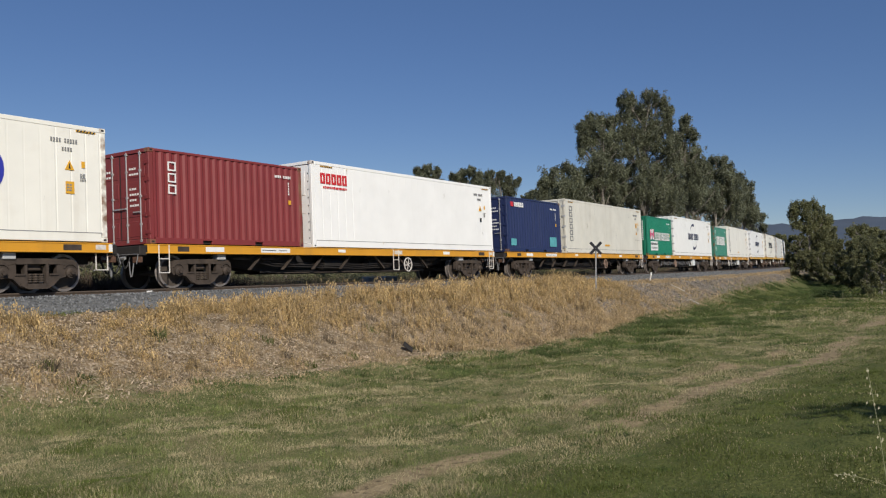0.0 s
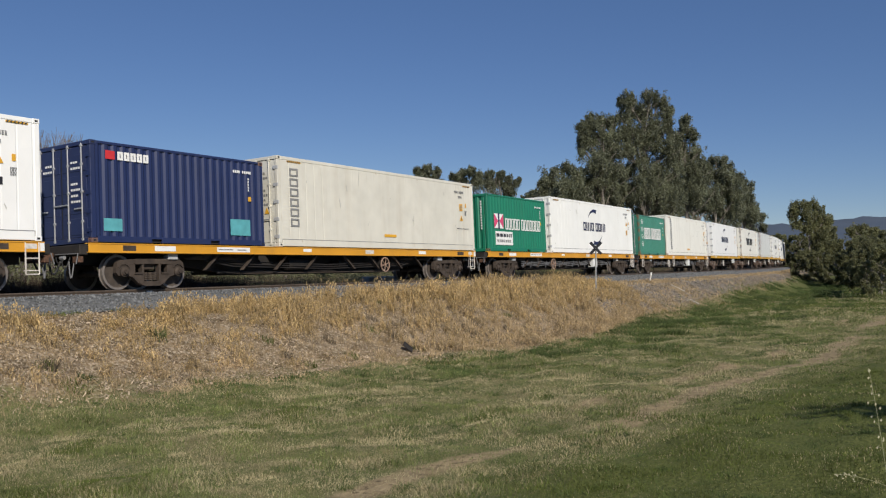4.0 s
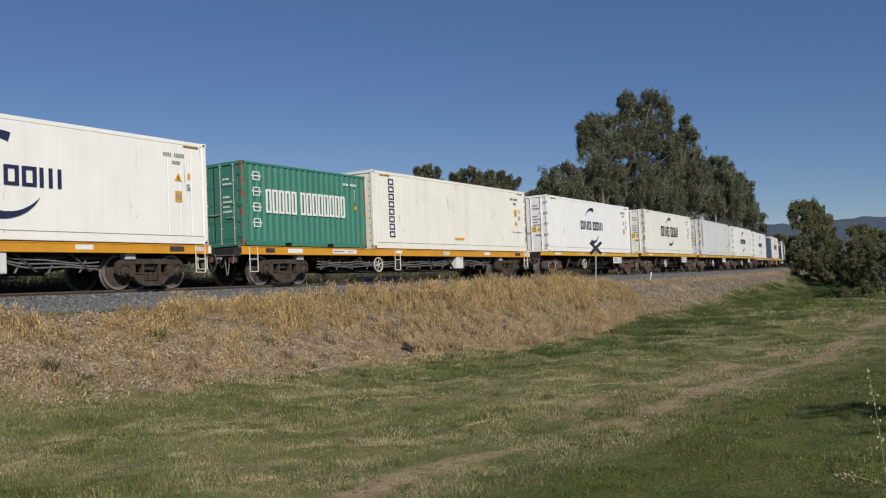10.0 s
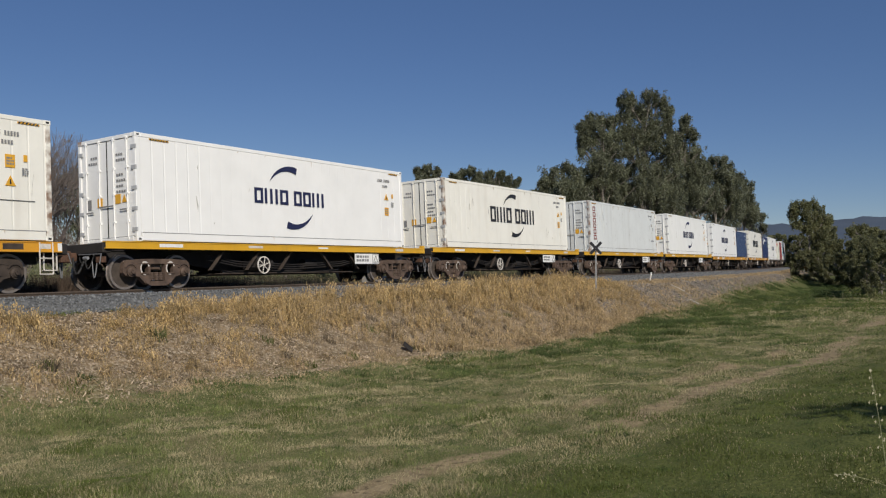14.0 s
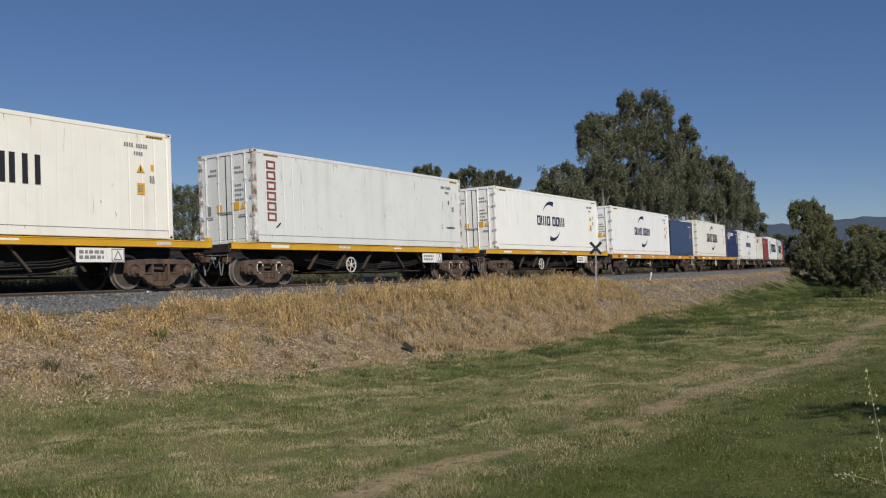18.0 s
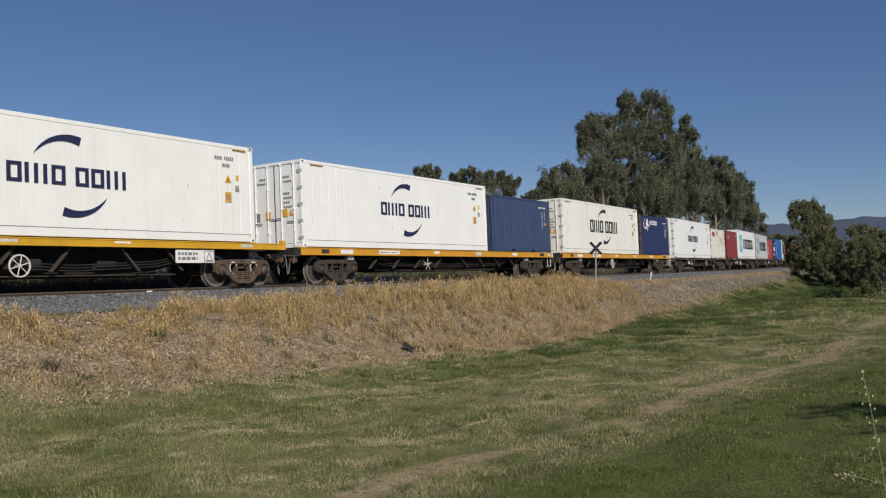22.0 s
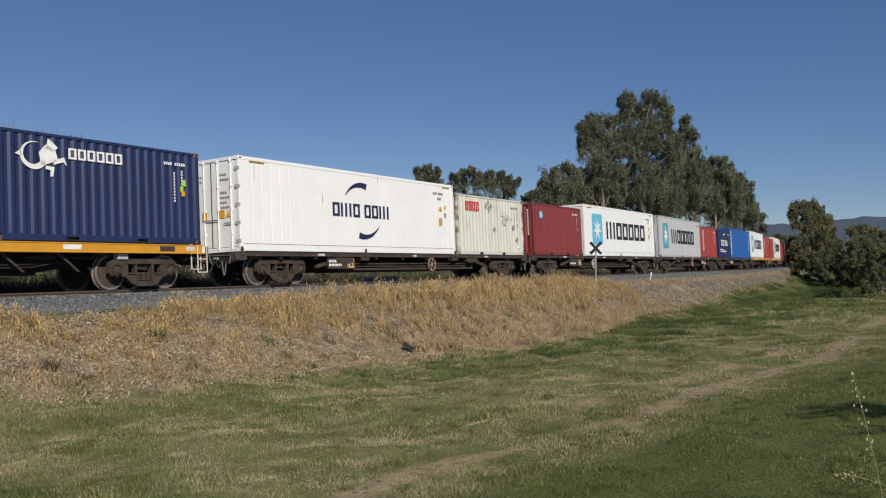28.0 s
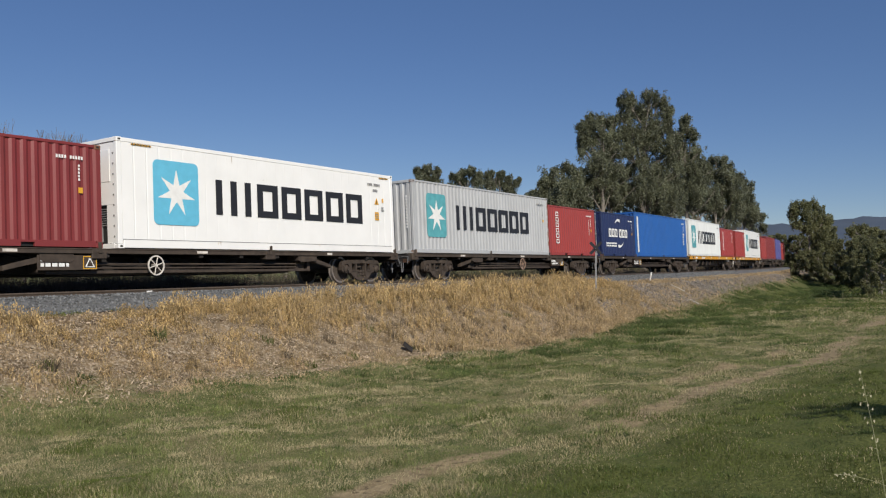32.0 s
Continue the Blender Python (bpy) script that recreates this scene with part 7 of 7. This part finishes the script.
def horse_brand(c):
    mb = Mb()
    crescent(mb, 1.0, 2.02, 0.36, 70, 330, Y_SIDE, 0.16)
    mb.slab([(0.52, 2.02), (0.66, 2.12), (0.70, 1.96)], Y_SIDE - 0.004, Y_SIDE)
    mb.slab([(1.18, 1.78), (1.62, 1.95), (1.55, 2.2), (1.30, 2.30), (1.12, 2.1)], Y_SIDE - 0.004, Y_SIDE)
    mb.slab([(1.30, 2.2), (1.36, 2.46), (1.50, 2.36), (1.62, 2.26), (1.5, 2.14)], Y_SIDE - 0.004, Y_SIDE)
    mb.slab([(1.5, 1.95), (1.78, 2.04), (1.86, 1.84), (1.76, 1.92), (1.5, 1.84)], Y_SIDE - 0.004, Y_SIDE)
    mb.slab([(1.30, 1.8), (1.52, 1.78), (1.48, 1.55), (1.40, 1.55), (1.42, 1.7), (1.28, 1.72)], Y_SIDE - 0.004, Y_SIDE)
    part("brand_figure", mb, MARKWHITE, c, "white curling brand figure")
    word(c, MARKWHITE, 1.90, 2.02, 1.60, 0.27, 6, stroke=0.06, label="white letter block")
    patch(c, "sticker", MARKLIME, 5.44, 5.56, 1.62, 1.80)
    patch(c, "sticker", MARKLIME, 5.36, 5.46, 1.46, 1.62)


def worn_red_brand(c):
    word(c, MARKRED, 0.69, 1.92, 1.20, 0.40, 4, stroke=0.085, label="red brand mark")
    mb = Mb()
    for x, z in ((2.5, 2.2), (2.75, 2.05), (2.95, 2.2), (2.7, 2.35)):
        mb.slab([(x, z - 0.14), (x + 0.13, z), (x, z + 0.14), (x - 0.13, z)], Y_SIDE - 0.003, Y_SIDE)
    for x, z in ((5.0, 1.30), (5.35, 0.72), (3.2, 1.15)):
        mb.slab([(x, z - 0.15), (x + 0.14, z), (x, z + 0.15), (x - 0.14, z)], Y_SIDE - 0.003, Y_SIDE)
    part("diamond_marks", mb, SCUFF2, c, "grey diamond stickers")
    mb = Mb()
    rng = random.Random(5)
    for i in range(9):
        x, z, r = 4.3 + rng.uniform(-0.5, 0.6), 1.62 + rng.uniform(-0.22, 0.22), rng.uniform(0.08, 0.2)
        mb.slab([(x + r * rng.uniform(0.6, 1.1) * math.cos(k), z + r * 0.8 * rng.uniform(0.6, 1.1) * math.sin(k)) for k in (0, 0.9, 1.9, 2.8, 3.7, 4.6, 5.5)], Y_SIDE - 0.002 - 0.0002 * i, Y_SIDE)
    part("rubbed_patch", mb, SCUFF, c, "rubbed grey patch")
    patch(c, "sticker", MARKWHITE, 5.35, 5.65, 0.32, 0.42)


def dot_brand(c):
    mb = Mb()
    mb.slab([(0.87 + 0.2 * math.cos(a), 2.02 + 0.2 * math.sin(a)) for a in np.linspace(0, 2 * math.pi, 20)[:-1]], Y_SIDE - 0.003, Y_SIDE)
    part("brand_disc", mb, MARKSKY, c, "round blue brand mark")
    patch(c, "brand_bar", MARKWHITE, 0.83, 0.91, 1.9, 2.14, 0.003)


def navy_brand(c):
    word(c, MARKWHITE, 1.2, 1.15, 3.4, 0.5, 6, stroke=0.13, label="white letter block", gap_after=(2,))
    for a, b, dz in ((142, 76, 0), (-38, -104, 0)):
        mb = Mb()
        crescent(mb, 3.0, 1.4, 0.95, a, b, Y_SIDE, 0.22)
        part("brand_arc", mb, MARKWHITE, c)
    bars(c, "brand_line", 0.7, 0.55, 1.8, 0.3, 2, MARKWHITE, Y_SIDE, 3)


def dark_corner_brand(c):
    patch(c, "brand_square", MARKRED, 0.44, 0.72, 2.14, 2.36)
    word(c, MARKWHITE, 0.80, 2.14, 1.0, 0.22, 5, stroke=0.07, label="white letter block")
    patch(c, "repair_patch", MARKTEAL, 4.65, 5.45, 0.30, 0.78)
    patch(c, "repair_patch", MARKTEAL, 0.35, 0.9, 0.30, 0.62)


def stripe_brand(c):
    patch(c, "brand_bar", MARKWHITE, 0.35, 0.62, 0.3, 2.6)
    bars(c, "data_print", 11.2, 0.9, 0.3, 0.9, 5, MARKWHITE, Y_SIDE, 8)


def dry40(body, end, seed, label, brand=None, dark=True, **kw):
    c = make_container(L40, HC, "dry", body, end, seed, label, **kw)
    std_marks(c, L40, HC, "dry", dark, seed)
    if brand:
        brand(c)
    return c


SW = lambda c: swoosh_brand(c, MARKNAVY)
SWB = lambda c: swoosh_brand(c, MARKBLACK, 3.9, 8.42, 1.22, 0.70)

# wagons: (leading end, length, style, deck, hand wheel, control box, ladders, plates)
W_LONG = [(2.2, 2.9, "white"), (4.4, 5.7, "numbers"), (8.1, 8.5, "white"), (11.4, 11.9, "white"), (14.8, 15.3, "white"), (17.7, 18.2, "grey"), (1.2, 1.6, "grey"), (18.6, 18.9, "white")]
W_SHORT = [(1.7, 2.5, "white"), (5.0, 5.6, "white"), (8.2, 8.7, "white"), (12.6, 13.1, "white"), (10.2, 11.6, "board")]
TRAIN = []


def couple(u, L, style, seed, loads, deck=DECK, wheel_at=None, box_at=None, ladders=(), plates=(), label="", inset=2.2):
    """Puts a wagon and its containers into the train."""
    w = make_wagon(L, BOGIE if style == "dark" else YELLOW if L < 15 else ORANGE, deck, inset, L - inset, style, seed, wheel_at, box_at, ladders, plates, label)
    TRAIN.append((w, u, inset, L - inset, 0.0, 0.0))
    for cu, c in loads:
        TRAIN.append((c, u, inset, L - inset, cu - u, deck))


LAB_O = "orange-sided container flat wagon with dark dusty bogies"
LAB_S = "short orange-sided container wagon with brown bogies"
LAB_D = "dark brown skeletal container wagon with dusty bogies"
couple(-8.4, 19.3, "orange", 1, [(-1.62, box40(CREAM2, "doors", 1, "off-white refrigerated container with a blue disc and rusty corner", disc_brand, rust=1.0))], label=LAB_O, wheel_at=11, ladders=(0.6,), plates=W_LONG)
couple(11.6, 19.3, "orange", 2, [(11.9, box20(MAROON, "doors", 2, "maroon corrugated container with white letter blocks", down_brand(MARKWHITE, 0.63, 1.35, 0.28, 0.95, 3), rust=0.9)),
                                 (18.45, box40(WHITE2, "unit", 3, "clean white refrigerated container with a red brand mark", red_corner_brand))], label=LAB_O, wheel_at=12.3, ladders=(0.55, 11.3, 18.6), plates=W_LONG)
couple(31.7, 19.4, "orange", 3, [(32.0, box20(NAVY, "doors", 4, "navy blue corrugated container with faded patches", dark_corner_brand, rust=0.2)),
                                 (38.7, box40(CREAM, "doors", 5, "aged cream refrigerated container with dark upright lettering", down_brand(MARKGREY, 0.56, 0.62, 0.4, 1.95, 6), rust=0.2))], label=LAB_O, wheel_at=12.6, ladders=(18.7,), plates=W_LONG)
couple(51.8, 19.4, "orange", 4, [(52.05, box20(GREEN, "plain", 6, "bright green corrugated container with white letter blocks", green_brand, rust=0.3)),
                                 (58.72, box40(WHITE, "doors", 7, "white refrigerated container with a dark blue arc brand mark", SW))], label=LAB_O, wheel_at=7.1, box_at=12.8, ladders=(18.6,), plates=W_LONG)
couple(72.0, 19.4, "orange", 5, [(72.28, box20(SEAGREEN, "doors", 8, "faded green corrugated container with white letter blocks", faded_green_brand, rust=0.5)),
                                 (78.78, box40(CREAM2, "unit", 9, "cream refrigerated container with dark upright lettering", down_brand(MARKNAVY, 0.98, 0.42, 0.34, 2.25, 8), rust=0.2))], label=LAB_O, wheel_at=7.0, box_at=12.75, ladders=(0.5, 8.0, 18.6), plates=W_LONG)
couple(92.4, 14.6, "orange", 6, [(93.4, box40(WHITE2, "doors", 10, "bright white refrigerated container with a dark blue arc brand mark", SW))], label=LAB_S, wheel_at=5.65, plates=W_SHORT, deck=1.26, inset=1.75)
couple(107.55, 14.6, "orange", 7, [(108.55, box40(CREAM2, "doors", 11, "cream refrigerated container with a wide black arc brand mark", SWB, rust=0.9))], label=LAB_S, wheel_at=5.65, plates=W_SHORT, deck=1.32, inset=1.75)
couple(122.85, 14.6, "orange", 8, [(123.87, box40(PALEGREY, "doors", 12, "pale grey scuffed refrigerated container with dark red upright lettering", down_brand(MARKMAROON, 0.56, 0.66, 0.40, 1.95, 6), rust=0.8))], deck=1.31, label=LAB_S, wheel_at=5.65, plates=W_SHORT, inset=1.75)
couple(138.0, 14.6, "orange", 9, [(139.04, box40(WHITE, "doors", 13, "white refrigerated container with a dark blue arc brand mark", SW))], label=LAB_S, wheel_at=5.65, plates=W_SHORT, deck=1.30, inset=1.75)
couple(153.1, 19.4, "orange", 10, [(153.42, box40(WHITE2, "doors", 14, "bright white refrigerated container with a dark blue arc brand mark", SW)),
                                   (166.1, box20(SLATEBLUE, "plain", 15, "dull blue corrugated container with white number bars", None, rust=0.6))], label=LAB_O, wheel_at=7.65, ladders=(), plates=W_LONG)
couple(173.3, 19.5, "orange", 11, [(173.65, box40(CREAM2, "doors", 16, "cream refrigerated container with a wide black arc brand mark", SWB, rust=0.15)),
                                   (186.4, box20(NAVY, "plain", 17, "navy corrugated container with a white curling figure", horse_brand, rust=0.6))], label=LAB_O, wheel_at=7.6, ladders=(19.0,), plates=W_LONG)
couple(193.7, 19.1, "dark", 12, [(194.0, box40(WHITE2, "doors", 18, "bright white refrigerated container with a dark blue arc brand mark", SW)),
                                 (206.45, box20(OLDCREAM, "plain", 19, "worn cream corrugated container with rust and a red brand mark", worn_red_brand, True, rust=1.0))], deck=1.03, label=LAB_D, wheel_at=10.7, plates=[(4.3, 5.75, "board")])
couple(213.2, 19.4, "dark", 13, [(213.6, box20(MAROON, "plain", 20, "maroon corrugated container with a round blue mark", dot_brand)),
                                 (220.12, box40(WHITE2, "unit", 21, "white refrigerated container with a blue star panel and dark letter blocks", lambda c: star_brand(c, MARKSKY, 1.13, 2.70, 3.35, 10.44)))], deck=1.06, label=LAB_D, wheel_at=8.1, plates=[(4.7, 6.3, "board")])
couple(233.3, 18.9, "dark", 14, [(233.6, dry40(GREY, "plain", 22, "grey corrugated container with a faded star panel and dark letter blocks", lambda c: star_brand(c, MARKTEAL, 0.95, 2.40, 3.22, 10.12), rust=0.2)),
                                 (245.9, box20(RED, "doors", 23, "red corrugated container with white upright blocks", down_brand(MARKWHITE, 0.8, 0.6, 0.35, 1.7, 6)))], deck=1.06, label=LAB_D, wheel_at=9.5, plates=[(12.7, 14.2, "board")])
couple(252.6, 19.0, "dark", 15, [(252.9, box20(NAVY, "doors", 24, "dark blue corrugated container with a white arc brand mark", navy_brand)),
                                 (259.1, dry40(BLUE, "plain", 25, "bright blue corrugated container with a white stripe", stripe_brand, False))], deck=1.06, label=LAB_D, plates=[(6.0, 7.5, "board")])
couple(271.9, 19.4, "orange", 16, [(272.2, dry40(PALEGREY, "plain", 26, "pale grey corrugated container with a star panel and dark letter blocks", lambda c: star_brand(c, MARKTEAL, 0.95, 2.40, 3.22, 10.12))),
                                   (284.9, box20(RED, "plain", 27, "red corrugated container with white upright blocks", down_brand(MARKWHITE, 0.8, 0.6, 0.35, 1.7, 6)))], label=LAB_O, plates=W_LONG)
couple(292.0, 19.2, "orange", 17, [(292.3, box20(RED, "doors", 28, "red corrugated container with white number bars", None)),
                                   (298.6, box40(WHITE, "doors", 29, "white refrigerated container with a star panel and dark letter blocks", lambda c: star_brand(c, MARKTEAL, 0.95, 2.40, 3.22, 10.12)))], label=LAB_O, plates=W_LONG)
couple(311.9, 19.2, "dark", 18, [(312.2, box20(RED, "doors", 30, "red corrugated container with white number bars", None)),
                                 (318.6, dry40(MAROON, "plain", 31, "maroon corrugated container with white number bars", None, False))], deck=1.06, label=LAB_D)
couple(331.8, 19.2, "dark", 19, [(332.1, dry40(PURPLE, "plain", 32, "violet-blue corrugated container with white number bars", None, False)),
                                 (344.6, box20(RED, "doors", 33, "red corrugated container with white number bars", None))], deck=1.06, label=LAB_D)
couple(351.7, 19.2, "dark", 20, [(352.0, dry40(MAROON, "plain", 34, "maroon corrugated container with white number bars", None, False))], deck=1.06, label=LAB_D)


# ---------------------------------------------------------------- movement
def motions():
    times = [0.5 * i for i in range(65)]
    for ob, u, pa, pb, along, up in TRAIN:
        off = Matrix.Translation((along, 0, up))
        walk(ob, [(t, car_pose(u, pa, pb, t) @ off) for t in times])
    z = float(ground_z([STALK_AT[0]], [STALK_AT[1]])[0]) - 0.03
    sway = ((0, 0), (3, 2), (6, -3.5), (9, 0), (13, 0.5), (16, 2), (19, -1.5), (23, -2), (26, 1), (28, -6), (30, -1), (32, -3))
    walk(STALK, [(t, Matrix.Translation((*STALK_AT, z)) @ Matrix.Rotation(radians(-4 + a * 0.7), 4, "Y")) for t, a in sway])
    spin = [(i / 10, gone(i / 10) / WHEEL_R) for i in range(321)]
    for ob, x in WHEELS:
        walk(ob, [(t, Matrix.Translation((x, 0, 0)) @ Matrix.Rotation(-a, 4, "Y")) for t, a in spin])


motions()
